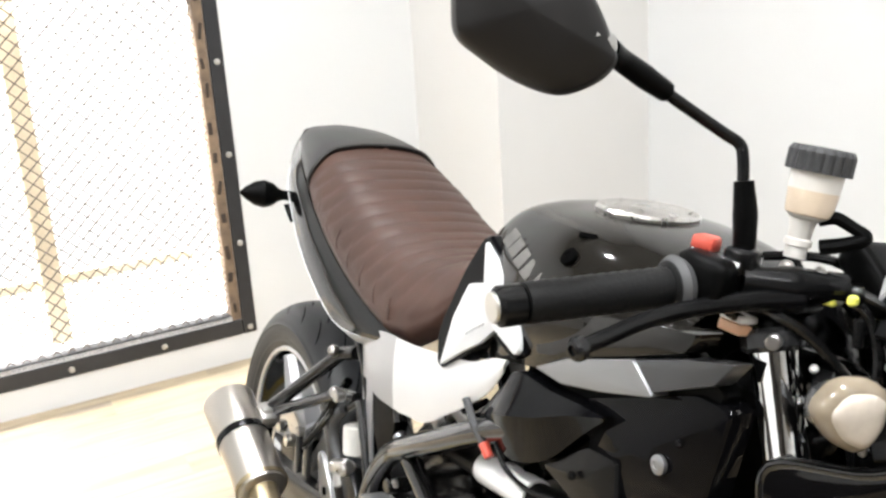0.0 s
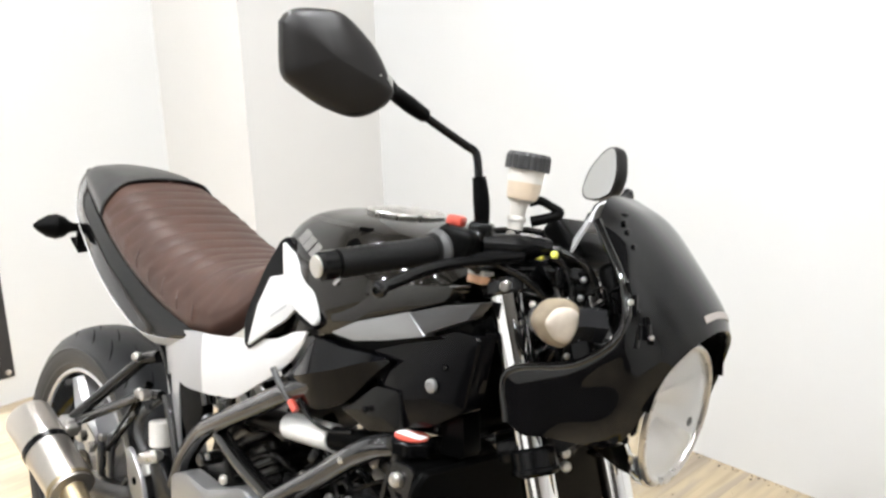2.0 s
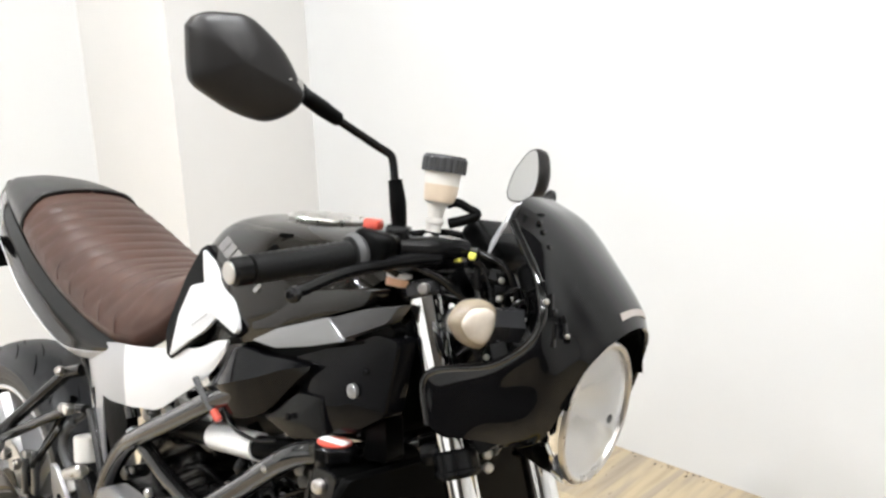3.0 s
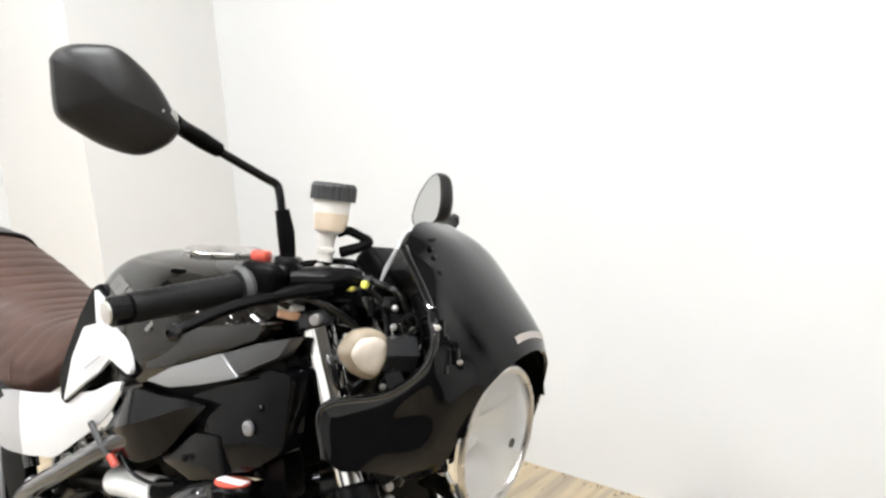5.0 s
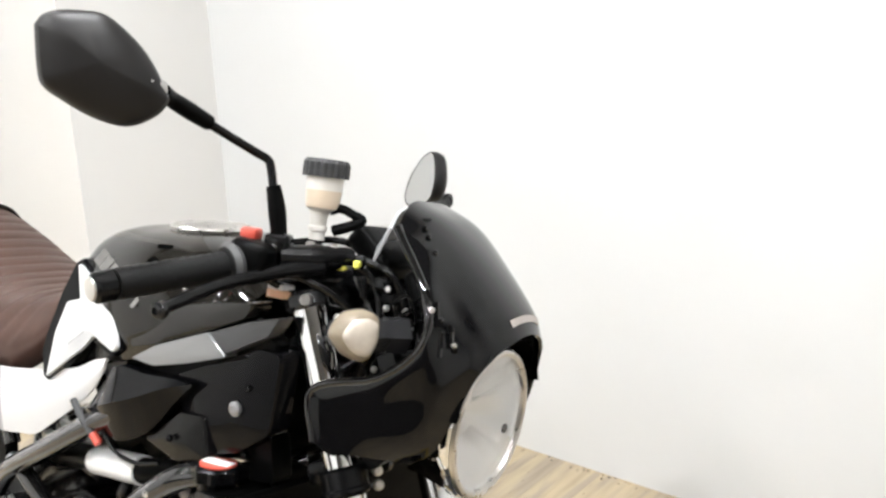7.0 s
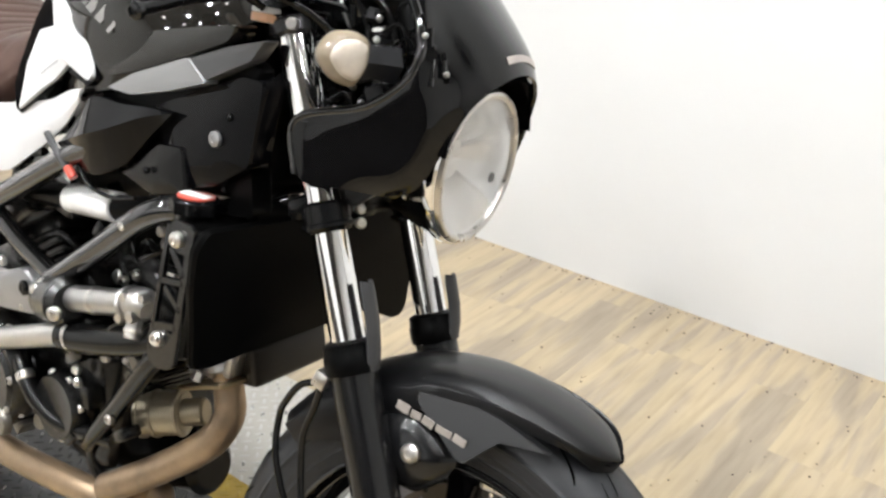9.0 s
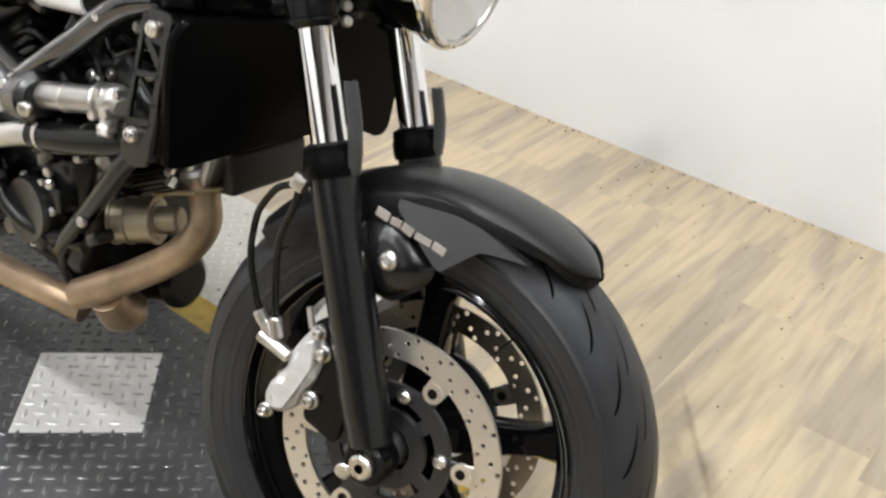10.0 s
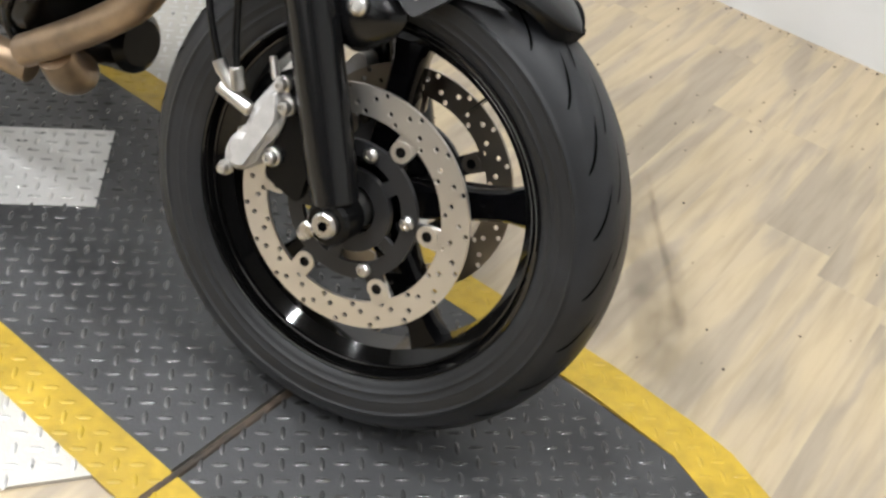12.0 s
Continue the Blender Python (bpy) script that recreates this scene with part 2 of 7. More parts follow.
PAINTP = mat("silver_painted_plate", (0.68, 0.67, 0.65), 0.38, vary=0.15, scale=12, metal=0.4)
FLUID = mat("amber_fluid_band", (0.66, 0.54, 0.41), 0.3, vary=0.1, scale=12)
MARKG = mat("dull_grey_print", (0.115, 0.108, 0.10), 0.3, vary=0.15, scale=60)
DECAL = mat("dull_decal", (0.36, 0.32, 0.29), 0.4, vary=0.2)
WHEELG = mat("silver_wheel_paint", (0.55, 0.55, 0.56), 0.3, metal=0.6, vary=0.06)
STALKG = mat("grey_stalk_plastic", (0.020, 0.020, 0.021), 0.22, vary=0.1, spec=0.45)
SCREENE = mat("pale_screen_edge", (0.42, 0.42, 0.43), 0.25, vary=0.05)
CREAM = mat("cream_wall_paint", (0.705, 0.692, 0.672), 0.7, vary=0.02, scale=3, bump=0.05, bump_scale=120)
LENSIN = mat("lamp_facets", (0.52, 0.46, 0.39), 0.2, vary=0.15, scale=60)
# Lug tops lighter than the plate; the lamps' highlight sits in this colour.
LUGK = mat("worn_highlit_lug_tops", (0.13, 0.13, 0.13), 0.24, vary=0.35, scale=12, metal=0.55)
LUGL = mat("bright_lug_tops", (0.55, 0.545, 0.53), 0.28, vary=0.1, metal=0.6)
SUBF = mat("tan_joint_filler", (0.27, 0.225, 0.16), 0.6, vary=0.2)
DIRT = mat("rusty_dirt", (0.075, 0.05, 0.033), 0.8, colour2=(0.02, 0.018, 0.015), scale=60)


SLANT = 0.045          # the boards lie slightly askew to the lift


def wood_material():
    m = bpy.data.materials.new("worn_wood_floor")
    m.use_nodes = True
    nt = m.node_tree
    b = nt.nodes["Principled BSDF"]
    co, mp = nt.nodes.new("ShaderNodeTexCoord"), nt.nodes.new("ShaderNodeMapping")
    oi = nt.nodes.new("ShaderNodeObjectInfo")
    sx, along, sheared = nt.nodes.new("ShaderNodeSeparateXYZ"), nt.nodes.new("ShaderNodeMath"), nt.nodes.new("ShaderNodeCombineXYZ")
    along.operation = "MULTIPLY_ADD"
    along.inputs[1].default_value = SLANT
    nt.links.new(co.outputs["Object"], sx.inputs[0])
    nt.links.new(sx.outputs["Y"], along.inputs[0])
    nt.links.new(sx.outputs["X"], along.inputs[2])
    nt.links.new(along.outputs[0], sheared.inputs["X"])
    nt.links.new(sx.outputs["Y"], sheared.inputs["Y"])
    nt.links.new(sheared.outputs[0], mp.inputs["Vector"])
    mp.inputs["Scale"].default_value = (7.5, 1.0, 1.0)
    mp2 = nt.nodes.new("ShaderNodeMapping")
    mp2.inputs["Scale"].default_value = (26.0, 1.6, 1.0)
    nt.links.new(sheared.outputs[0], mp2.inputs["Vector"])
    cx = nt.nodes.new("ShaderNodeCombineXYZ")
    k = nt.nodes.new("ShaderNodeMath")
    k.operation = "MULTIPLY"
    k.inputs[1].default_value = 37.0
    nt.links.new(oi.outputs["Random"], k.inputs[0])
    nt.links.new(k.outputs[0], cx.inputs["X"])
    k2 = nt.nodes.new("ShaderNodeMath")
    k2.operation = "MULTIPLY"
    k2.inputs[1].default_value = 113.0
    nt.links.new(oi.outputs["Random"], k2.inputs[0])
    nt.links.new(k2.outputs[0], cx.inputs["Y"])
    nt.links.new(cx.outputs[0], mp.inputs["Location"])
    nt.links.new(cx.outputs[0], mp2.inputs["Location"])
    def nz(scale, detail, dist=0.0, by=mp):
        n = nt.nodes.new("ShaderNodeTexNoise")
        n.inputs["Scale"].default_value, n.inputs["Detail"].default_value, n.inputs["Distortion"].default_value = scale, detail, dist
        nt.links.new(by.outputs[0], n.inputs["Vector"])
        return n
    grain, patch, blot = nz(2.2, 9.0, 0.3, mp2), nz(2.2, 12.0, 0.45), nz(6.0, 12.0, 0.4)
    r1 = nt.nodes.new("ShaderNodeValToRGB")
    e = r1.color_ramp.elements
    e[0].position, e[0].color = 0.34, (0.302, 0.249, 0.186, 1)
    e[1].position, e[1].color = 0.64, (0.436, 0.350, 0.226, 1)
    e.new(0.45).color = (0.335, 0.277, 0.204, 1)
    e.new(0.52).color = (0.405, 0.327, 0.221, 1)
    tone = nt.nodes.new("ShaderNodeMapRange")
    tone.inputs["To Min"].default_value, tone.inputs["To Max"].default_value = -0.055, 0.055
    nt.links.new(oi.outputs["Random"], tone.inputs["Value"])
    shift = nt.nodes.new("ShaderNodeMath")
    nt.links.new(patch.outputs["Fac"], shift.inputs[0])
    nt.links.new(tone.outputs[0], shift.inputs[1])
    nt.links.new(shift.outputs[0], r1.inputs["Fac"])
    r2 = nt.nodes.new("ShaderNodeValToRGB")
    r2.color_ramp.elements[0].position, r2.color_ramp.elements[0].color = 0.32, (0.74, 0.73, 0.715, 1)
    r2.color_ramp.elements[1].position, r2.color_ramp.elements[1].color = 0.55, (1.0, 1.0, 1.0, 1)
    add = nt.nodes.new("ShaderNodeMath")
    add.operation = "MULTIPLY_ADD"
    nt.links.new(blot.outputs["Fac"], add.inputs[0])
    add.inputs[1].default_value = 0.5
    half = nt.nodes.new("ShaderNodeMath")
    half.operation = "MULTIPLY"
    nt.links.new(grain.outputs["Fac"], half.inputs[0])
    half.inputs[1].default_value = 0.5
    nt.links.new(half.outputs[0], add.inputs[2])
    nt.links.new(add.outputs[0], r2.inputs["Fac"])
    mx = nt.nodes.new("ShaderNodeMix")
    mx.data_type, mx.blend_type = "RGBA", "MULTIPLY"
    mx.inputs[0].default_value = 0.9
    nt.links.new(r1.outputs[0], mx.inputs[6])
    nt.links.new(r2.outputs[0], mx.inputs[7])
    mr = nt.nodes.new("ShaderNodeMapRange")
    mr.inputs["To Min"].default_value, mr.inputs["To Max"].default_value = 0.94, 1.05
    nt.links.new(oi.outputs["Random"], mr.inputs["Value"])
    mx2 = nt.nodes.new("ShaderNodeMix")
    mx2.data_type, mx2.blend_type = "RGBA", "MULTIPLY"
    mx2.inputs[0].default_value = 1.0
    nt.links.new(mx.outputs[2], mx2.inputs[6])
    nt.links.new(mr.outputs[0], mx2.inputs[7])
    nt.links.new(mx2.outputs[2], b.inputs["Base Color"])
    b.inputs["Roughness"].default_value = 0.33
    bn = nt.nodes.new("ShaderNodeBump")
    bn.inputs["Strength"].default_value, bn.inputs["Distance"].default_value = 0.12, 0.002
    nt.links.new(grain.outputs["Fac"], bn.inputs["Height"])
    nt.links.new(bn.outputs["Normal"], b.inputs["Normal"])
    return m


WOOD = wood_material()


def scuff_material():
    """Thin rubber marks, broken up by noise."""
    m = bpy.data.materials.new("rubber_scuff")
    m.use_nodes = True
    nt = m.node_tree
    b, out = nt.nodes["Principled BSDF"], nt.nodes["Material Output"]
    b.inputs["Base Color"].default_value, b.inputs["Roughness"].default_value = (0.075, 0.052, 0.032, 1), 0.5
    co, n, n2 = nt.nodes.new("ShaderNodeTexCoord"), nt.nodes.new("ShaderNodeTexNoise"), nt.nodes.new("ShaderNodeMapRange")
    n.inputs["Scale"].default_value, n.inputs["Detail"].default_value = 14.0, 7.0
    nt.links.new(co.outputs["Object"], n.inputs["Vector"])
    n2.inputs["From Min"].default_value, n2.inputs["From Max"].default_value = 0.34, 0.66
    n2.inputs["To Min"].default_value, n2.inputs["To Max"].default_value = 0.05, 0.25
    nt.links.new(n.outputs["Fac"], n2.inputs["Value"])
    fade, cut = nt.nodes.new("ShaderNodeAttribute"), nt.nodes.new("ShaderNodeMath")
    fade.attribute_name, cut.operation = "wear", "MULTIPLY"
    nt.links.new(n2.outputs[0], cut.inputs[0])
    nt.links.new(fade.outputs["Fac"], cut.inputs[1])
    n2 = cut
    t, mix = nt.nodes.new("ShaderNodeBsdfTransparent"), nt.nodes.new("ShaderNodeMixShader")
    nt.links.new(n2.outputs[0], mix.inputs[0])
    nt.links.new(t.outputs[0], mix.inputs[1])
    nt.links.new(b.outputs[0], mix.inputs[2])
    nt.links.new(mix.outputs[0], out.inputs["Surface"])
    return m


SCUFF = scuff_material()

# ---- room (x ahead of the bike, y to its left, from the lift's middle line) ----
H = 2.9


def wall(name, a, b, side, z0=-0.05, z1=H, thick=0.12, hole=None, paint=None):
    """A wall from a to b in plan, its thickness to the given side; hole: (from, to, low, high) along it."""
    a, b = Vector((*a, 0)), Vector((*b, 0))
    L = (b - a).length
    m = LIFT @ Matrix.Translation(a) @ pose(0, 0, 0, 0, 0, math.degrees(math.atan2((b - a).y, (b - a).x)))
    bm = B()
    s = side * thick / 2
    cells = [(0, L, z0, z1)] if not hole else [(0, hole[0], z0, z1), (hole[1], L, z0, z1), (hole[0], hole[1], z0, hole[2]), (hole[0], hole[1], hole[3], z1)]
    for x0, x1, lo, hi in cells:
        box(bm, ((x0 + x1) / 2, s, (lo + hi) / 2), (x1 - x0, thick, hi - lo))
    ob = part(name, bm, paint or PAINT, smooth=False, m=m)
    return tagged(ob, "unseen dim brown wall, added for dark reflections" if paint else "smooth white painted plaster wall", "wall", kind="structure"), m


wall("wall_right", (-1.6, 1.576), (5.2, 1.413), 1)
bm = B()
chase = [(-0.775, 0.945), (-0.878, 1.60), (-1.45, 1.60), (-1.45, 0.956)]
rings(bm, [[Vector((*q, z)) for q in chase] for z in (-0.05, H)])
tagged(part("wall_chase", bm, CREAM, smooth=False, m=LIFT), "smooth cream painted boxed-in corner of the wall", "wall", kind="structure")
WIN_A, WIN_B = (-1.1437, -3.6), (-1.357, 1.0)
wall_w, WM = wall("wall_window", WIN_A, WIN_B, 1, hole=(2.452, 3.842, 0.15, 1.21))
wall("wall_near", (-1.3, -3.6), (2.6, -3.6), -1)
# Unseen dark panel, added so the gloss paint reflects black.
bm = B()
box(bm, (0.65, -3.594, 0.49), (3.86, 0.012, 0.98), bevel=0.003, seg=1)
tagged(part("reflection_panel", bm, REFLP, smooth=False, m=LIFT), "unseen dark brown panel, added for dark reflections in the bike", "wall", kind="structure")
# Unseen stretch of wall, made dim brown for darker reflections in the bike.
wall("wall_dim", (2.6, -3.6), (5.2, -3.6), -1, paint=DARKW)
wall("wall_front", (5.2, -3.7), (5.2, 1.6), -1)
bm = B()
box(bm, (1.9, -1.05, H + 0.05), (7.2, 5.6, 0.1))
tagged(part("ceiling", bm, CEIL, smooth=False, m=LIFT), "plain dark grey showroom ceiling", "ceiling", kind="structure")
bm = B()
box(bm, (1.9, -1.05, -0.06), (7.4, 5.8, 0.09))
tagged(part("floor", bm, SUBF, smooth=False, m=LIFT), "worn pale wooden board floor with dark scuffs", "floor", kind="structure")


# ---- tread-plate platform that the bike stands on ----
STEP = 0.0245
T0, T1 = -0.006, 0.0          # underside and top of the plates


def inside(poly, x, y):
    hit = False
    for (x0, y0), (x1, y1) in zip(poly, poly[1:] + poly[:1]):
        if (y0 > y) != (y1 > y) and x < (x1 - x0) * (y - y0) / (y1 - y0) + x0:
            hit = not hit
    return hit


def tread(poly, keep, z=0.0):
    """Raised lens-shaped lugs in crossing rows over a flat outline."""
    verts, faces = [], []
    c = math.sqrt(0.5)
    for i in range(-130, 131):
        for j in range(-130, 131):
            u, v = i * STEP, j * STEP
            x, y = c * (u - v) + 0.9, c * (u + v)
            if not (inside(poly, x, y + 0.008) and inside(poly, x, y - 0.008)) or not keep(x, y):
                continue
            a = radians(45 if (i + j) % 2 else 135)
            dx, dy = math.cos(a), math.sin(a)
            k = len(verts)
            l, w, h = 0.0118, 0.0034, 0.0021
            for s, t, zz in ((-l, 0, 0), (-l * 0.45, w, 0), (l * 0.45, w, 0), (l, 0, 0), (l * 0.45, -w, 0), (-l * 0.45, -w, 0), (-l * 0.6, 0, h), (l * 0.6, 0, h)):
                verts.append((x + s * dx - t * dy, y + s * dy + t * dx, z + zz))
            faces += [(k + 1, k, k + 6), (k, k + 5, k + 6), (k + 1, k + 6, k + 7, k + 2), (k + 5, k + 4, k + 7, k + 6), (k + 2, k + 7, k + 3), (k + 4, k + 3, k + 7)]
    me = bpy.data.meshes.new("tread")
    me.from_pydata(verts, [], faces)
    me.polygons.foreach_set("use_smooth", [True] * len(me.polygons))
    return me


def sheet(name, poly, material, z0, z1, parent, label=""):
    bm = B()
    rings(bm, [[Vector((*p, z0)) for p in poly], [Vector((*p, z1 - 0.0008)) for p in poly], [Vector((p[0], p[1], z1)) for p in poly]])
    return part(name, bm, material, parent, label, smooth=False)


lift = thing("lift_platform", LIFT, "flat tread-plate motorcycle platform with yellow-taped edges, set on a wooden floor", "platform")
mid_a = [(-0.42, -0.243), (1.402, -0.243), (1.402, 0.243), (-0.42, 0.243)]
mid_b = [(1.418, -0.243), (1.84, -0.225), (1.93, -0.19), (2.02, -0.10), (2.02, 0.10), (1.93, 0.19), (1.84, 0.225), (1.418, 0.243)]
diamond = [(0.638, 0.0), (0.784, -0.146), (0.93, 0.0), (0.784, 0.146)]
wing_r = [(-0.42, -0.62), (1.05, -0.62), (1.24, -0.45), (1.345, -0.302), (-0.42, -0.302)]
wing_l = [(x, -y) for x, y in reversed(wing_r)]
tape_r = [(-0.42, -0.306), (1.70, -0.306), (1.83, -0.296), (1.895, -0.286), (1.97, -0.255), (2.06, -0.16), (2.02, -0.12), (1.93, -0.19), (1.84, -0.226), (1.70, -0.238), (-0.42, -0.241)]
tape_l = [(x, -y) for x, y in reversed(tape_r)]


LUGS = {PLATEK: LUGK, PLATEL: LUGL, PAINTP: LUGL, TAPE: TAPE}


def tread_part(name, poly, material, parent, keep=lambda x, y: True, z=0.0):
    me = tread(poly, keep, z)
    me.materials.append(LUGS[material])
    ob = new(name, me)
    ob.parent = parent
    tagged(ob, kind="stuff")
    return ob


for nm, poly, mt, lab in (("centre_plate", mid_a, PLATEK, "worn black tread plate"), ("front_plate", mid_b, PLATEK, "worn black tread plate"),
                          ("wing_plate", wing_r, PLATEL, "bare grey tread plate"), ("wing_plate", wing_l, PLATEL, "bare grey tread plate")):
    p = sheet(nm, poly, mt, T0, T1, lift, lab)
    tread_part("tread_pattern", poly, mt, p, (lambda x, y: not inside(diamond, x, y)) if nm == "centre_plate" else (lambda x, y: True))
p = sheet("painted_diamond", diamond, PAINTP, 0.0, 0.0006, lift, "silver painted diamond mark")
tread_part("tread_pattern", diamond, PAINTP, p, z=0.0006)
for poly in (tape_r, tape_l):
    p = sheet("edge_tape", poly, TAPE, T0 + 0.002, 0.0008, lift, "scuffed yellow floor tape")
    tread_part("tread_pattern", poly, TAPE, p, z=0.0008)
bm = B()
tube(bm, [(1.41, -0.30, -0.002), (1.412, -0.1, -0.0015), (1.408, 0.1, -0.002), (1.41, 0.30, -0.002)], 0.0055, n=8)
part("seam_dirt", bm, DIRT, lift, "rust and grease in the plate seam")

# ---- window with a mesh guard ----
win = thing("window_1", WM, "black steel-framed window with a rusty inner edge and expanded metal mesh", "window", kind="structure")
WX0, WX1, WZ0, WZ1 = 2.402, 3.907, 0.085, 1.272


def strip(bm, x0, x1, z0, z1, y0, y1, bevel=0.003):
    return box(bm, ((x0 + x1) / 2, (y0 + y1) / 2, (z0 + z1) / 2), (x1 - x0, abs(y1 - y0), z1 - z0), bevel=bevel, seg=1)


for x0, x1, z0, z1 in ((WX0, WX0 + 0.046, WZ0, WZ1), (WX1 - 0.046, WX1, WZ0, WZ1), (WX0 + 0.046, WX1 - 0.046, WZ0, WZ0 + 0.052), (WX0 + 0.046, WX1 - 0.046, WZ1 - 0.05, WZ1)):
    part("window_frame", strip(B(), x0, x1, z0, z1, -0.006, 0.0), FRAMEM, win, smooth=False)
for x0, x1, z0, z1 in ((WX0 + 0.046, WX0 + 0.078, WZ0 + 0.052, WZ1 - 0.05), (WX1 - 0.078, WX1 - 0.046, WZ0 + 0.052, WZ1 - 0.05), (WX0 + 0.078, WX1 - 0.078, WZ1 - 0.075, WZ1 - 0.05)):
    part("inner_edge", strip(B(), x0, x1, z0, z1, -0.004, 0.05), RUST, win, "rust-streaked inner edge", smooth=False)
part("inner_edge", strip(B(), WX0 + 0.078, WX1 - 0.078, WZ0 + 0.052, WZ0 + 0.07, 0.0, 0.05), FRAMEM, win, smooth=False)
rnd = random.Random(17)
for k in range(11):
    for x in (WX0 + 0.066, WX1 - 0.066):
        bm = B()
        z = WZ0 + 0.09 + 0.10 * k + rnd.uniform(-0.012, 0.012)
        box(bm, (x + rnd.uniform(-0.004, 0.004), -0.005, z), (rnd.uniform(0.010, 0.016), 0.006, rnd.uniform(0.030, 0.055)), rot=(0, rnd.uniform(-14, 14), 0), bevel=0.0028, seg=2)
        part("weld_lump", bm, RUSTD, win)
for k in range(5):
    for x in (WX0 + 0.02, WX1 - 0.022):
        part("bolt", dome(B(), (x, -0.006, 0.105 + 0.288 * k), 0.0095, 0.006, (0, -1, 0)), STEEL, win)
for k in range(1, 6):
    for z in (0.107, 1.255):
        part("bolt", dome(B(), (WX1 - 0.022 - 0.284 * k, -0.006, z), 0.0095, 0.006, (0, -1, 0)), STEEL, win)
bm = B()
ax0, ax1, az0, az1 = WX0 + 0.07, WX1 - 0.07, WZ0 + 0.06, WZ1 - 0.06
cw, ch = 0.044, 0.0207
for i in range(int((ax1 - ax0) / cw) + 1):
    for j in range(int((az1 - az0) / ch) + 1):
        x, z = ax0 + cw * (i + 0.5 * (j % 2)), az0 + ch * j
        for s in (1, -1):
            a, b = Vector((x, 0.012, z)), Vector((x + s * cw / 2, 0.016, z + ch))
            n = Vector((0, 0, 1)) * 0.0025
            q = [a - n, a + n, b + n, b - n]
            v0 = [bm.verts.new(p) for p in q]
            v1 = [bm.verts.new(p + Vector((0, 0.004, 0))) for p in q]
            for f in ((0, 1, 2, 3),):
                bm.faces.new([v0[t] for t in f])
                bm.faces.new([v1[t] for t in reversed(f)])
            for t in range(4):
                bm.faces.new((v0[t], v1[t], v1[(t + 1) % 4], v0[(t + 1) % 4]))
me = bpy.data.meshes.new("mesh_guard")
bm.to_mesh(me)
bm.free()
me.materials.append(WIRE)
guard = new("mesh_guard", me)
guard.parent = win
tagged(guard, "thin expanded metal mesh", kind="stuff")
# things outside: ochre upright and rail, bright daylight behind
post = part("ochre_post", strip(B(), 3.302, 3.362, -0.0, 2.2, 0.19, 0.25), OCHRE, m=WM, smooth=False)
tagged(post, "ochre painted post standing outside the window", "post")
rail = part("ochre_rail", strip(B(), 2.2, 3.802, 0.29, 0.325, 0.27, 0.31), OCHRE, m=WM, smooth=False)
tagged(rail, "low ochre painted rail outside the window", "rail")
bm = B()
box(bm, (3.2, 1.2, 1.0), (5.0, 0.02, 4.0))
day = part("backdrop", bm, DAY, m=WM, smooth=False)
tagged(day, "overexposed white daylight outside", "backdrop", kind="structure")
day.visible_shadow = False
bm = B()
box(bm, (3.2, 0.66, -0.03), (5.0, 1.06, 0.06))
tagged(part("ground", bm, PLATEL, m=WM, smooth=False), "pale concrete ground outside the window", "ground", kind="structure")

# daylight coming in through the window opening
area_lamp("window_daylight", WM @ look((3.15, 0.80, 2.15), (3.15, -0.75, 0.0)), 0.8, 380, (1.0, 0.99, 0.975))

# ---- ceiling lamps: round spots in rows ----
def ceiling_light(x, y):
    th = thing("ceiling_light", LIFT @ pose(x, y, H), "small round white ceiling spotlight", "lamp", "ceiling lights")
    bm = B()
    lathe(bm, [(0, 0.070), (0, 0.105), (-0.020, 0.105), (-0.028, 0.095), (-0.028, 0.072), (-0.012, 0.070)], axis="z", n=32)
    part("housing", bm, LAMPF, th)
    bm = B()
    lathe(bm, [(-0.012, 0.0), (-0.012, 0.0705), (-0.008, 0.0705), (-0.008, 0)], axis="z", n=32)
    part("diffuser", bm, LAMPM, th)
    return th


for y, xs in ((-1.15, (0.1, 1.0, 1.9, 2.8, 3.7)), (0.15, (-0.35, 1.2, 2.1, 3.0, 3.9)), (-2.6, (0.2, 1.8))):
    for x in xs:
        ceiling_light(x, y)
        watts = 15 if x < 0 else (16 if x < 0.5 else (25 if x < 1.5 else (18 if x < 2.5 else 9.5)))
        watts *= (0.75 if x > 2.0 else 1.0) if y > 0 else (1.05 if x < 1.5 or y < -2 else 0.4)
        area_lamp("ceiling_lamp_light", LIFT @ pose(x, y, H - 0.06), 0.085, watts, (0.96, 0.98, 1.0))

for y, xs in ((-1.9, (0.0, 1.0, 2.0, 3.0)), (0.85, (0.4, 1.6, 2.6))):
    for x in xs:
        ceiling_light(x, y)

# ---- motorcycle: x forward from the rear axle, y to its left, z up; leaning on its side stand, bars turned left ----
BIKE = pose(0.46559, 2.35153, 0.00771, 0, 0, YAW) @ pose(0, 0, 0, -10.53)
bike = thing("motorcycle", BIKE, "black half-faired motorcycle with a brown seat on a tread-plate platform", "motorcycle")
RAKE = radians(25)
AXIS = Vector((-math.sin(RAKE), 0, math.cos(RAKE)))
PIVOT = Matrix.Translation((1.551, 0, 0))
STEER = PIVOT @ Matrix.Rotation(radians(12.95), 4, AXIS) @ PIVOT.inverted()


def bp(name, bm, material, label="", parent=None, **k):
    return part(name, bm, material, parent or bike, label, **k)


def sp(name, bm, material, label="", parent=None, **k):
    """A part that turns with the bars."""
    if parent is not None:
        return part(name, bm, material, parent, label, **k)
    return part(name, bm, material, bike, label, m=STEER, **k)


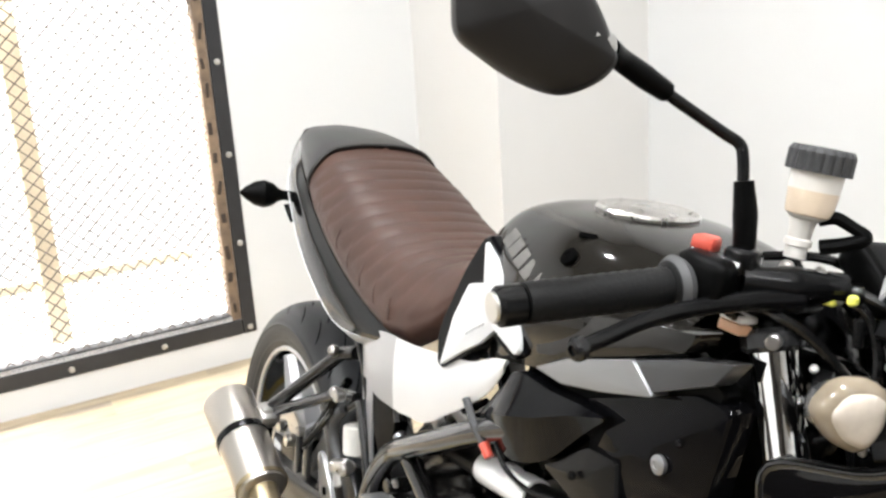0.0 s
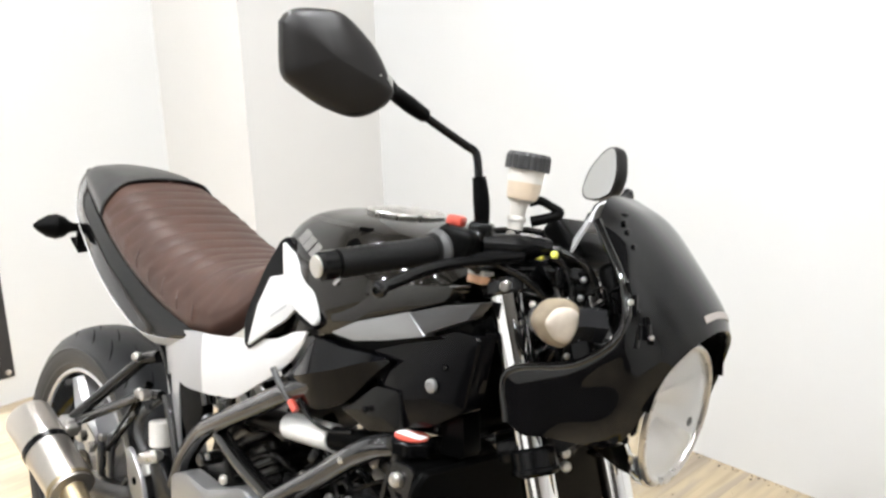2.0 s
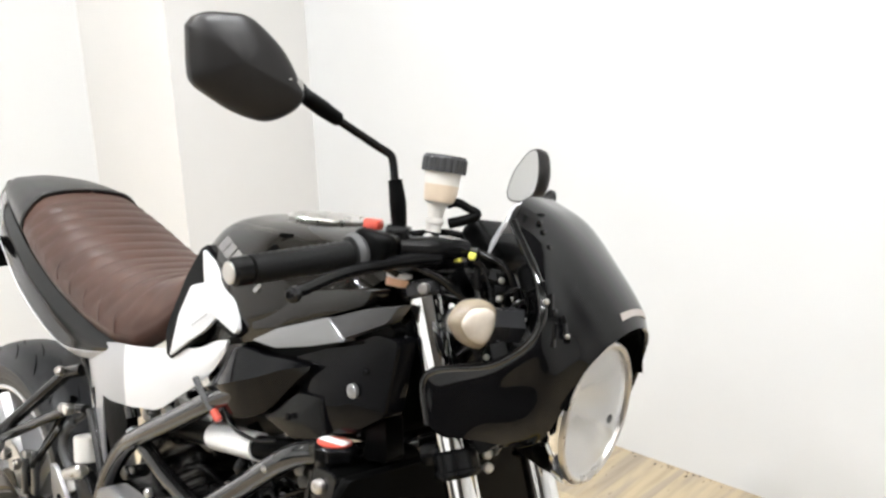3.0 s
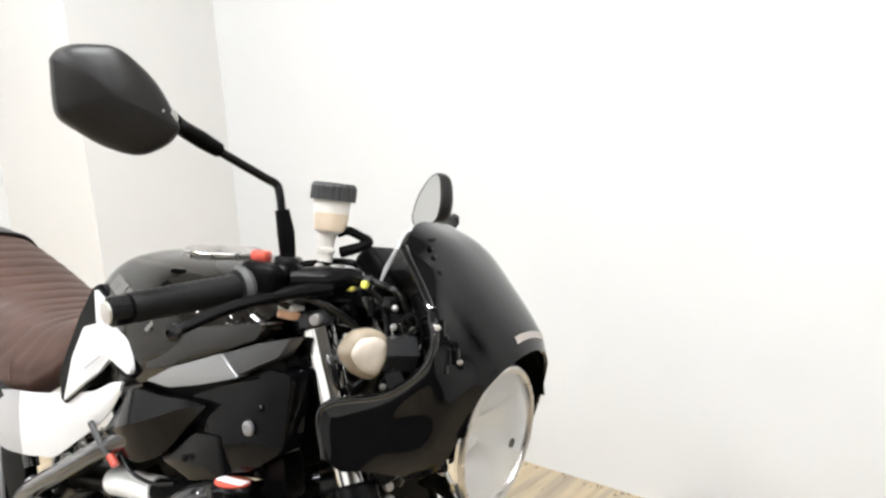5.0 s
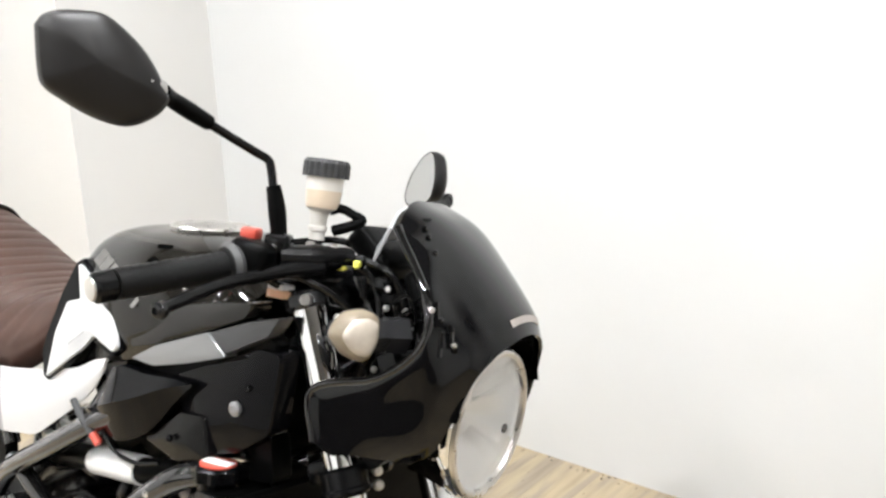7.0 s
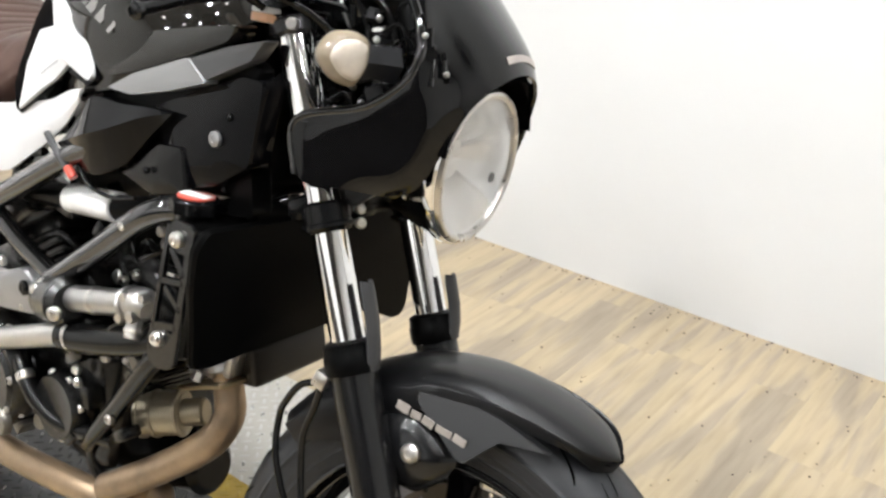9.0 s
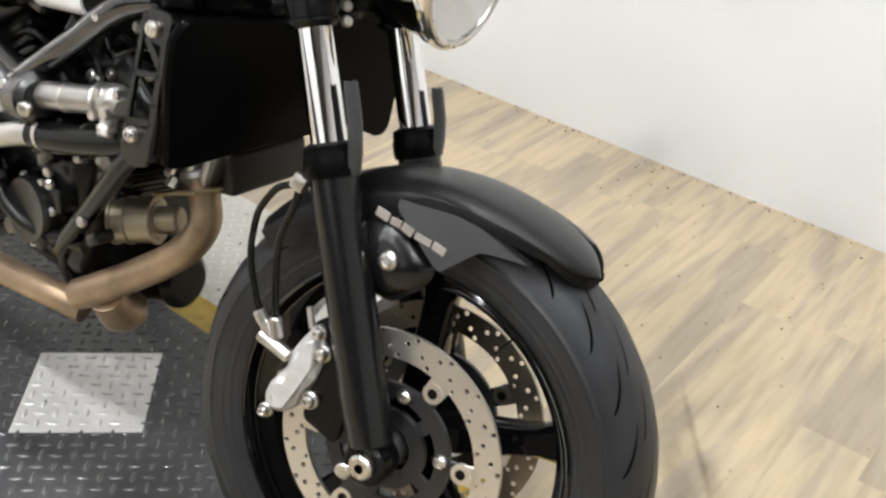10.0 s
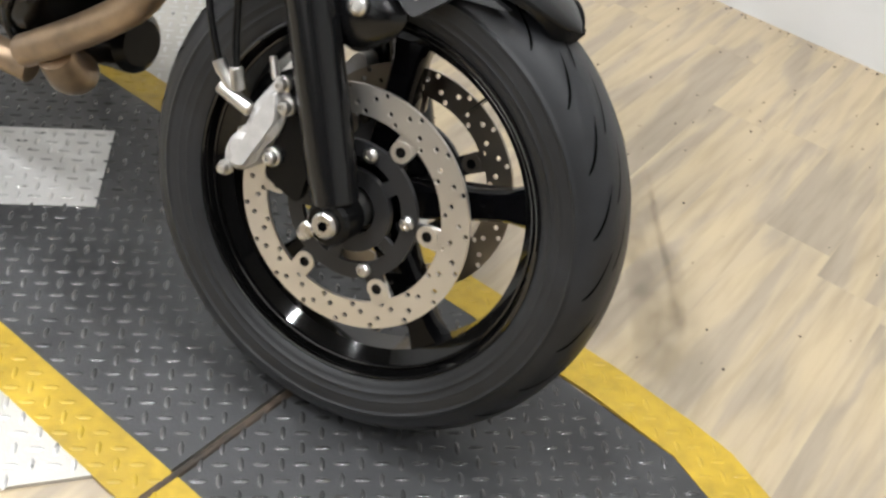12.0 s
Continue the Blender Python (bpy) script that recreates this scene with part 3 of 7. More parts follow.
# wheels
def tyre_profile(R, w, rim):
    """The full profile from bead to bead, as (across, radius)."""
    h = w / 2
    prof = [(-h * 0.80, rim - 0.004), (-h * 0.90, rim + 0.006), (-h, rim + (R - rim) * 0.36), (-h * 0.97, rim + (R - rim) * 0.58), (-h * 0.80, rim + (R - rim) * 0.80), (-h * 0.45, rim + (R - rim) * 0.955), (0, R)]
    prof = prof + [(-a, b) for a, b in reversed(prof[:-1])]
    return [tuple(v)[:2] for v in spline([(a, b, 0) for a, b in prof], 12)]


def tyre(bm, c, R, w, rim):
    p = []
    for a, r in tyre_profile(R, w, rim):
        g = 0.0016 * math.exp(-((r - rim - 0.012) / 0.0018) ** 2) + 0.0010 * math.exp(-((r - rim - 0.022) / 0.0012) ** 2) - 0.0024 * math.exp(-((r - rim - (R - rim) * 0.50) / 0.0020) ** 2)
        p.append((a + math.copysign(g, a), r))
    return lathe(bm, p + [p[0]], c=c, n=96)


def tread_grooves(bm, c, R, w, rim, count, seed):
    """Slanting sipes along the tyre's crown from near the middle to the shoulder, groove shade put into near-black
    strips.
    """
    prof = [Vector((a, r)) for a, r in tyre_profile(R, w, rim)]
    half = prof[len(prof) // 2:]
    arc = [0.0]
    for p, q in zip(half, half[1:]):
        arc.append(arc[-1] + (q - p).length)
    reach = next(a for a, p in zip(arc, half) if p[1] < rim + (R - rim) * 0.56)
    def crown(s, ang):
        d = abs(s) * reach
        a, r = (float(np.interp(d, arc, [p[k] for p in half])) for k in (0, 1))
        e = 0.002
        a2, r2 = (float(np.interp(d + e, arc, [p[k] for p in half])) for k in (0, 1))
        t = Vector((a2 - a, r2 - r)).normalized()
        a, r = a - t.y * 0.0010, r + t.x * 0.0010
        return Vector((c[0] + r * math.cos(ang), c[1] + math.copysign(a, s), c[2] + r * math.sin(ang)))
    for i in range(count):
        a0 = 2 * math.pi * i / count
        for side in (1, -1):
            for s0, s1, off, slant in ((0.12, 0.38, 0.0, -0.21), (0.46, 0.80, 0.45 * 2 * math.pi / count, -0.19)):
                path = []
                for k in range(9):
                    t = k / 8
                    path.append((side * (s0 + (s1 - s0) * t), a0 + off + (math.pi / count if side < 0 else 0) + slant * t * (1.5 - 0.5 * t)))
                wd = [0.0010, 0.0024, 0.0032, 0.0034, 0.0034, 0.0034, 0.0030, 0.0022, 0.0010]
                l = [bm.verts.new(crown(q, a - wd[k] / R)) for k, (q, a) in enumerate(path)]
                r = [bm.verts.new(crown(q, a + wd[k] / R)) for k, (q, a) in enumerate(path)]
                for k in range(8):
                    bm.faces.new((l[k], l[k + 1], r[k + 1], r[k]))
    return bm


def rim_barrel(bm, c, r, w):
    h = w / 2
    prof = [(-h, r + 0.004), (-h, r - 0.004), (-h + 0.008, r - 0.010), (-h + 0.018, r - 0.012), (-h * 0.4, r - 0.030), (h * 0.4, r - 0.030), (h - 0.018, r - 0.012), (h - 0.008, r - 0.010), (h, r - 0.004), (h, r + 0.004),
            (h - 0.012, r), (h * 0.4, r - 0.022), (-h * 0.4, r - 0.022), (-h + 0.012, r), (-h, r + 0.004)]
    return lathe(bm, prof, c=c, n=96)


def wheel_spoke(bm, c, ang, r0, r1, w0, w1, t0, t1):
    """One tapering cast spoke with a sunk back."""
    ca, sa = math.cos(ang), math.sin(ang)
    rows = []
    for k in range(7):
        t = k / 6
        r, w, d = r0 + (r1 - r0) * t, w0 + (w1 - w0) * t + 0.010 * max(0, t - 0.8) * 5, t0 + (t1 - t0) * t
        ring = []
        for u, v in ((-1, -0.6), (-0.7, -1), (0.7, -1), (1, -0.6), (1, 0.6), (0.7, 1), (-0.7, 1), (-1, 0.6)):
            ring.append(Vector((c[0] + r * ca - u * w * sa, c[1] + v * d, c[2] + r * sa + u * w * ca)))
        rows.append(ring)
    return rings(bm, rows)


def drilled_disc(bm, c, r0, r1, y, t, cells=76, hr=0.0034):
    """A brake ring with real drilled holes in slanting rows."""
    radial = 4
    def pt(r, a, yy):
        return Vector((c[0] + r * math.cos(a), yy, c[2] + r * math.sin(a)))
    for i in range(cells):
        for j in range(radial):
            a0, a1 = 2 * math.pi * i / cells, 2 * math.pi * (i + 1) / cells
            q0, q1 = r0 + (r1 - r0) * j / radial, r0 + (r1 - r0) * (j + 1) / radial
            am, qm = (a0 + a1) / 2, (q0 + q1) / 2
            edge = [(q0, a0), (q0, am), (q0, a1), (qm, a1), (q1, a1), (q1, am), (q1, a0), (qm, a0)]
            has = (i + [0, 3, 1, 2][j]) % 4 == 0 and 0 <= j
            faces = []
            for yy in (y - t / 2, y + t / 2):
                outer = [bm.verts.new(pt(r, a, yy)) for r, a in edge]
                if not has:
                    bm.faces.new(outer)
                    continue
                hole = []
                for k in range(8):
                    th = radians(225 + 45 * k)
                    hole.append(bm.verts.new(pt(qm + hr * math.sin(th), am + hr * math.cos(th) / qm, yy)))
                for k in range(8):
                    bm.faces.new((outer[k], outer[(k + 1) % 8], hole[(k + 1) % 8], hole[k]))
                faces.append(hole)
            if has:
                for k in range(8):
                    bm.faces.new((faces[0][k], faces[0][(k + 1) % 8], faces[1][(k + 1) % 8], faces[1][k]))
    for r in (r0, r1):
        for i in range(cells * 2):
            a0, a1 = math.pi * i / cells, math.pi * (i + 1) / cells
            bm.faces.new([bm.verts.new(p) for p in (pt(r, a0, y - t / 2), pt(r, a1, y - t / 2), pt(r, a1, y + t / 2), pt(r, a0, y + t / 2))])
    return bm


def brake_disc(parent, c, y, side, phase, cphase, steel, label):
    d = part("brake_disc", drilled_disc(B(), c, 0.112, 0.145, y, 0.0045), steel, parent, label, angle=25)
    for k in range(6):
        a = phase + k * math.pi / 3
        q = (c[0] + 0.097 * math.cos(a), y, c[2] + 0.097 * math.sin(a))
        bm = B()
        lathe(bm, [(-0.0035, 0.0060), (-0.0035, 0.0125), (0.0035, 0.0125), (0.0035, 0.0060), (-0.0035, 0.0060)], c=q, n=18)
        b0 = (c[0] + 0.108 * math.cos(a), y, c[2] + 0.108 * math.sin(a))
        box(bm, b0, (0.016, 0.0045, 0.026), rot=(0, -math.degrees(a), 0), bevel=0.001, seg=1)
        part("lug", bm, steel, d)
        bm = B()
        lathe(bm, [(-0.004, 0), (-0.004, 0.0062), (0.0042, 0.0062), (0.0042, 0.0042), (0.002, 0.0035), (0.002, 0)], c=q, n=14, m=Matrix.Translation(q) @ (Matrix.Identity(4) if side > 0 else pose(0, 0, 0, 180)))
        part("bobbin", bm, SATIN, d)
    bm = B()
    lathe(bm, [(y - 0.003, 0.064), (y - 0.003, 0.083), (y + 0.003, 0.083), (y + 0.003, 0.064), (y - 0.003, 0.064)], c=(c[0], 0, c[2]), n=60)
    car = part("disc_carrier", bm, CARR, parent, "black disc carrier")
    for k in range(6):
        a = phase + k * math.pi / 3
        bm = B()
        box(bm, (c[0] + 0.088 * math.cos(a), y, c[2] + 0.088 * math.sin(a)), (0.020, 0.0035, 0.024), rot=(0, -math.degrees(a), 0), bevel=0.0015, seg=1)
        part("carrier_arm", bm, CARR, parent)
    part("carrier_hub", lathe(B(), [(y - 0.003, 0.030), (y - 0.004, 0.050), (y + 0.004, 0.050), (y + 0.003, 0.030), (y - 0.003, 0.030)], c=(c[0], 0, c[2]), n=48), CARR, parent)
    for k in range(5):
        a = cphase + (k + 0.5) * 2 * math.pi / 5
        part("carrier_web", box(B(), (c[0] + 0.057 * math.cos(a), y, c[2] + 0.057 * math.sin(a)), (0.022, 0.0056, 0.017), rot=(0, -math.degrees(a), 0), bevel=0.001, seg=1), CARR, parent)
    for k in range(5):
        a = cphase + k * 2 * math.pi / 5
        part("carrier_bolt", dome(B(), (c[0] + 0.072 * math.cos(a), y + side * 0.004, c[2] + 0.072 * math.sin(a)), 0.0085, 0.007, (0, side, 0)), STEEL, parent)
    return d


FC = (1.443, 0.0, 0.290)
fw = sp("front_wheel", lathe(B(), [(-0.058, 0), (-0.058, 0.040), (-0.05, 0.044), (-0.02, 0.038), (0.02, 0.038), (0.05, 0.044), (0.058, 0.040), (0.058, 0)], c=FC, n=40), GLOSS, "gloss black cast five-spoke wheel")
part("rim", rim_barrel(B(), FC, 0.222, 0.100), RIMK, fw)
for side in (-1, 1):
    ring = [(FC[0] + 0.2165 * math.cos(2 * math.pi * k / 96), side * 0.0495, FC[2] + 0.2165 * math.sin(2 * math.pi * k / 96)) for k in range(97)]
    part("rim_flange", tube(B(), ring, 0.0032, n=8, smooth_path=False), RIMLIP, fw)
    ring = [(FC[0] + 0.207 * math.cos(2 * math.pi * k / 96), side * 0.0385, FC[2] + 0.207 * math.sin(2 * math.pi * k / 96)) for k in range(97)]
    part("rim_flange", tube(B(), ring, 0.0024, n=8, smooth_path=False), RIMLIP, fw)
ty = part("tyre", tyre(B(), FC, 0.300, 0.122, 0.222), RUBBER, fw, "black road tyre with slanting grooves")
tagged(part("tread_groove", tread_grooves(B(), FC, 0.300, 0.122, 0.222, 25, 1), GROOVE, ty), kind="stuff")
for k in range(5):
    part("spoke", wheel_spoke(B(), FC, radians(20) + k * 2 * math.pi / 5, 0.036, 0.196, 0.022, 0.015, 0.030, 0.018), GLOSS, fw)
brake_disc(fw, FC, -0.066, -1, radians(66), radians(84), DISC, "drilled steel brake disc")
brake_disc(fw, FC, 0.066, 1, radians(36), radians(20), DISCSH, "drilled steel brake disc, its shade put into the colour")
nut = sp("axle_nut", rod(B(), (1.443, -0.118, 0.288), (1.443, -0.131, 0.288), 0.0150, n=24, bevel=0.003), STEEL, "round steel axle end")
part("hex_socket", rod(B(), (1.443, -0.128, 0.288), (1.443, -0.1318, 0.288), 0.0062, n=6, bevel=0.0004), GROOVE, nut)
part("lug_bolt", rod(B(), (1.421, -0.104, 0.270), (1.421, -0.124, 0.270), 0.0095, n=14, bevel=0.002), STEEL, nut)
for y0, y1 in ((-0.10, -0.06), (0.06, 0.10)):
    sp("axle_spacer", lathe(B(), [(y0, 0.016), (y0, 0.024), (y1, 0.024), (y1, 0.016), (y0, 0.016)], c=FC, n=24), ALU, "bare aluminium wheel spacer")

# fork
def fx(z):
    return 1.279 - (z - 0.683) * 0.42


def leg(side):
    y = side * 0.101
    def p(z, dx=0.0, dy=0.0):
        return (fx(z) + dx, y + dy, z)
    sp("fork_tube", rod(B(), p(0.58), p(0.945), 0.0205, n=28), CHROME, "chromed fork tube")
    s = sp("fork_slider", tube(B(), [p(0.300), p(0.308), p(0.345), p(0.59)], [0.018, 0.0265, 0.0285, 0.0275], n=24, smooth_path=False), FORKP, "satin black fork slider")
    bm = B()
    d = (Vector(p(0.62)) - Vector(p(0.585))).normalized()
    m = Matrix.Translation(p(0.575)) @ d.to_track_quat("Y", "Z").to_matrix().to_4x4()
    lathe(bm, [(0.014, 0.0275), (0.014, 0.0305), (0.020, 0.0318), (0.034, 0.0318), (0.038, 0.030), (0.048, 0.0295), (0.052, 0.022), (0.052, 0.0207)], n=28, m=m)
    part("dust_seal", bm, MATTE, s)
    # guard tab standing up in front of the tube
    bm = B()
    rows = []
    for h, wd, out in ((0.026, 0.019, 0.0335), (0.048, 0.019, 0.041), (0.075, 0.019, 0.046), (0.104, 0.0185, 0.047), (0.113, 0.0155, 0.047)):
        ring = []
        for a in range(-4, 5):
            t = radians(a * 8)
            ring.append(m @ Vector((0, 0.026 + (h - 0.026) * (1.19 if side < 0 else 1.0), 0)) + Vector((out * math.cos(t), wd / 0.0185 * 0.026 * math.sin(t) , 0)))
        rows.append(ring)
    rings(bm, rows, closed=False)
    shell(bm, 0.004)
    part("guard_tab", bm, TABG, s, "dark plastic guard tab")
    # axle lug
    bm = B()
    rod(bm, (1.443, y - 0.021, 0.288), (1.443, y + 0.021, 0.288), 0.027, n=24, bevel=0.004)
    part("axle_lug", bm, SATIN, s)
    # caliper bracket ears
    bm = B()
    plate(bm, round_path([(1.345, 0.30), (1.395, 0.285), (1.40, 0.345), (1.365, 0.44), (1.335, 0.42), (1.352, 0.36)], 0.01), y - 0.004, y + 0.010, 0.002)
    part("bracket", bm, SATIN, s)


leg(-1)
leg(1)
for side in (-1, 1):
    y = side * 0.101
    for z, h, r in ((0.735, 0.032, 0.0275), (0.938, 0.019, 0.0270)):
        a, b = (fx(z), y, z), (fx(z + h), y, z + h)
        col = sp("clamp_collar", rod(B(), a, b, r, n=28, bevel=0.004), SATIN if z < 0.8 else STALKG)
        d = Vector(b) - Vector(a)
        if z < 0.8:
            part("ridge", rod(B(), Vector(a) + d * 0.10, Vector(a) + d * 0.32, r + 0.003, n=28, bevel=0.002), SATIN, col)
        else:
            part("pinch_bolt", rod(B(), Vector(b) + Vector((0.020, side * 0.022, -0.004)), Vector(b) + Vector((0.026, side * 0.036, -0.004)), 0.0065, n=12, bevel=0.001), STEEL, col)
bm = B()
box(bm, (fx(0.752) - 0.036, 0, 0.752), (0.052, 0.19, 0.030), rot=(0, -23, 0), bevel=0.010)
sp("lower_clamp", bm, SATIN, "black cast lower fork clamp")
bm = B()
box(bm, (fx(0.966) - 0.024, 0, 0.968), (0.055, 0.20, 0.022), rot=(0, -23, 0), bevel=0.007)
sp("top_clamp", bm, SATIN, "black cast top fork clamp")
bm = B()
rod(bm, (1.119, 0, 0.985), (1.225, 0, 0.735), 0.032, n=20)
sp("steering_stem", bm, SATIN)
for x, z in ((1.273, 0.764), (1.277, 0.748)):
    sp("clamp_bolt", dome(B(), (x, -0.070, z), 0.0066, 0.005, (0.6, -0.8, 0.1)), STEEL)

# brake calipers
def caliper(side):
    y = side * 0.108
    c = sp("brake_caliper", plate(B(), round_path([(1.294, 0.288), (1.318, 0.293), (1.336, 0.308), (1.340, 0.330), (1.354, 0.349), (1.359, 0.372), (1.360, 0.398), (1.352, 0.418), (1.338, 0.418), (1.327, 0.398), (1.314, 0.374), (1.313, 0.352), (1.297, 0.330), (1.289, 0.308)], 0.008), y + 0.042 * -side, y, 0.006, 0.003), CALP, "bare aluminium two-piston brake caliper")
    for a, b in ((1.316, 0.322), (1.337, 0.362)):
        part("piston_cap", rod(B(), (a, y - side * 0.004, b), (a, y + side * 0.009, b), 0.0185, n=24, bevel=0.006), CALP, c)
    bm = B()
    plate(bm, round_path([(1.306, 0.300), (1.324, 0.302), (1.353, 0.372), (1.347, 0.405), (1.336, 0.398), (1.328, 0.366)], 0.007), y + side * 0.001, y + side * 0.012, 0.004)
    part("bridge", bm, CALP, c)
    for a, b, r in ((1.298, 0.290, 0.0072), (1.347, 0.411, 0.0075), (1.357, 0.389, 0.0085), (1.353, 0.327, 0.0090)):
        bt = part("bolt", dome(B(), (a, y + side * 0.003, b), r, 0.008, (0, side, 0), 16), STEEL, c)
        part("washer", rod(B(), (a, y - side * 0.004, b), (a, y + side * 0.004, b), r * 1.25, n=18), STEEL, c)
    bm = B()
    plate(bm, round_path([(1.308, 0.345), (1.318, 0.352), (1.316, 0.340), (1.303, 0.332), (1.298, 0.338)], 0.003), y - side * 0.02, y - side * 0.004, 0.002)
    part("pad_spring", bm, STEEL, c)
    part("bleed_nipple", rod(B(), (1.325, y - side * 0.004, 0.434), (1.337, y, 0.412), 0.0042, n=12, bevel=0.001), STEEL, c, "small steel bleed nipple")
    for p0, p1, r in (((1.273, 0.381), (1.316, 0.368), 0.0085), ((1.265, 0.408), (1.274, 0.396), 0.0080), ((1.272, 0.399), (1.289, 0.383), 0.0070), ((1.288, 0.408), (1.296, 0.384), 0.0075)):
        part("banjo", rod(B(), (p0[0], y + side * 0.004, p0[1]), (p1[0], y + side * 0.003, p1[1]), r, n=16, bevel=0.0015), STEEL, c, "bright steel banjo fitting")


caliper(-1)
caliper(1)
bm = B()
tube(bm, [(1.266, -0.111, 0.405), (1.254, -0.112, 0.43), (1.238, -0.110, 0.468), (1.234, -0.106, 0.510), (1.245, -0.113, 0.534), (1.262, -0.116, 0.558), (1.286, -0.118, 0.570)], 0.0042, n=10)
sp("brake_hose", bm, HOSE, "black rubber brake hose")
bm = B()
tube(bm, [(1.288, -0.111, 0.406), (1.278, -0.110, 0.45), (1.274, -0.113, 0.50), (1.285, -0.116, 0.54), (1.290, -0.118, 0.568)], 0.0042, n=10)
sp("brake_hose", bm, HOSE, "black rubber brake hose")
bm = B()
box(bm, (1.290, -0.118, 0.574), (0.018, 0.016, 0.020), rot=(0, 20, 0), bevel=0.003)
sp("hose_clip", bm, STEEL, "steel hose clip")

# front mudguard
def fender_row(a, r, hw, drop, cr=0.0):
    """One cross row at wheel angle a (degrees): crown and the two flanks."""
    a = radians(a)
    def at(rr, y):
        return (FC[0] + rr * math.cos(a), y, FC[2] + rr * math.sin(a))
    return [at(r - drop, -hw), at(r - drop * 0.45, -hw * 1.0), at(r - 0.016, -hw * 0.90), at(r - 0.004, -hw * 0.62), at(r + cr, 0), at(r - 0.004, hw * 0.62), at(r - 0.016, hw * 0.90), at(r - drop * 0.45, hw), at(r - drop, hw)]


bm = B()
rows = [fender_row(57.6, 0.314, 0.006, 0.003), fender_row(59.6, 0.318, 0.032, 0.008), fender_row(63, 0.321, 0.053, 0.013), fender_row(68, 0.322, 0.064, 0.019), fender_row(74, 0.322, 0.069, 0.025), fender_row(81, 0.322, 0.072, 0.031), fender_row(90, 0.322, 0.074, 0.036), fender_row(99, 0.322, 0.075, 0.042),
        fender_row(108, 0.322, 0.075, 0.075), fender_row(118, 0.320, 0.074, 0.090), fender_row(130, 0.317, 0.070, 0.062), fender_row(140, 0.314, 0.064, 0.045)]
loft(bm, rows, n=5, m=3)
shell(bm, 0.003)
fen = sp("front_mudguard", bm, FENDP, "satin dark grey plastic front mudguard")
for side in (-1, 1):
    bm = B()
    plate(bm, round_path([(1.335, 0.545), (1.395, 0.560), (1.452, 0.520), (1.440, 0.490), (1.405, 0.462), (1.365, 0.468), (1.335, 0.50)], 0.012), side * 0.066, side * 0.080, 0.010, 0.010)
    part("flank", bm, FORKP, fen, "gloss black bulged fork cover")
    bm = B()
    plate(bm, round_path([(1.388, 0.588), (1.438, 0.590), (1.490, 0.584), (1.556, 0.566), (1.500, 0.561), (1.466, 0.528), (1.455, 0.531), (1.392, 0.572)], 0.003), side * 0.062, side * 0.0735, 0.002)
    for v in bm.verts:
        v.co.y += side * 0.40 * (0.588 - v.co.z)
    part("flank_facet", bm, FENDP, fen)
    part("bolt", dome(B(), (1.402, side * 0.092, 0.517), 0.0115, 0.008, (0, side, 0.1), 18), STEEL, fen)
    for k, (x, z) in enumerate(((1.383, 0.5660), (1.401, 0.5625), (1.417, 0.5600), (1.438, 0.5565), (1.459, 0.5535))):
        bm = B()
        box(bm, (x - 0.003, side * (0.0765 + 0.40 * (0.591 - z)), z - 0.003), ((0.017, 0.013, 0.015, 0.020, 0.016)[k], 0.0012, (0.011, 0.009, 0.010, 0.008, 0.0095)[k]), rot=(0, (12, 5, 18, 9, 14)[k], 0), bevel=0.0003, seg=1)
        part("decal_bar", bm, DECAL, fen, "dull pale decal bar")

# half fairing with a round headlight
def both(row):
    """Completes a half row from the middle outwards with its mirror image."""
    return [(x, -y, z) for x, y, z in reversed(row[1:])] + row


front = [(1.414, 0, 0.944), (1.412, -0.035, 0.938), (1.404, -0.066, 0.922), (1.393, -0.088, 0.897), (1.384, -0.099, 0.868), (1.374, -0.104, 0.838), (1.358, -0.106, 0.808), (1.335, -0.108, 0.792)]
mid1 = [(1.397, 0, 0.9735), (1.395, -0.042, 0.968), (1.388, -0.080, 0.948), (1.382, -0.108, 0.915), (1.371, -0.119, 0.880), (1.356, -0.122, 0.845), (1.336, -0.122, 0.812), (1.310, -0.120, 0.792)]
mid2 = [(1.354, 0, 1.0195), (1.352, -0.048, 1.014), (1.348, -0.092, 0.992), (1.360, -0.122, 0.948), (1.354, -0.133, 0.905), (1.318, -0.133, 0.862), (1.288, -0.131, 0.825), (1.270, -0.128, 0.790)]
mid3 = [(1.306, 0, 1.061), (1.306, -0.050, 1.057), (1.311, -0.097, 1.032), (1.346, -0.125, 0.970), (1.349, -0.137, 0.920), (1.304, -0.137, 0.874), (1.240, -0.134, 0.838), (1.243, -0.130, 0.785)]
rear = [(1.262, 0, 1.081), (1.263, -0.050, 1.077), (1.276, -0.098, 1.048), (1.338, -0.126, 0.978), (1.347, -0.137, 0.928), (1.300, -0.137, 0.884), (1.212, -0.132, 0.853), (1.219, -0.129, 0.794)]
bm = B()
for cut in (lambda r: [(x, -y, z) for x, y, z in reversed(r[1:3])] + r[:3], lambda r: r[2:], lambda r: [(x, -y, z) for x, y, z in r[2:]]):
    loft(bm, [cut(r) for r in (front, mid1, mid2, mid3, rear)], n=6, m=5)
shell(bm, 0.004)
fair = sp("half_fairing", bm, FAIRP, "gloss black half fairing with a creased shoulder", angle=14)
bm = B()
tube(bm, [Vector(p) + Vector((-0.002, 0.004, 0.0)) for p in rear[2:]], 0.0056, n=14)
part("edge_lip", bm, RIMLIP, fair)
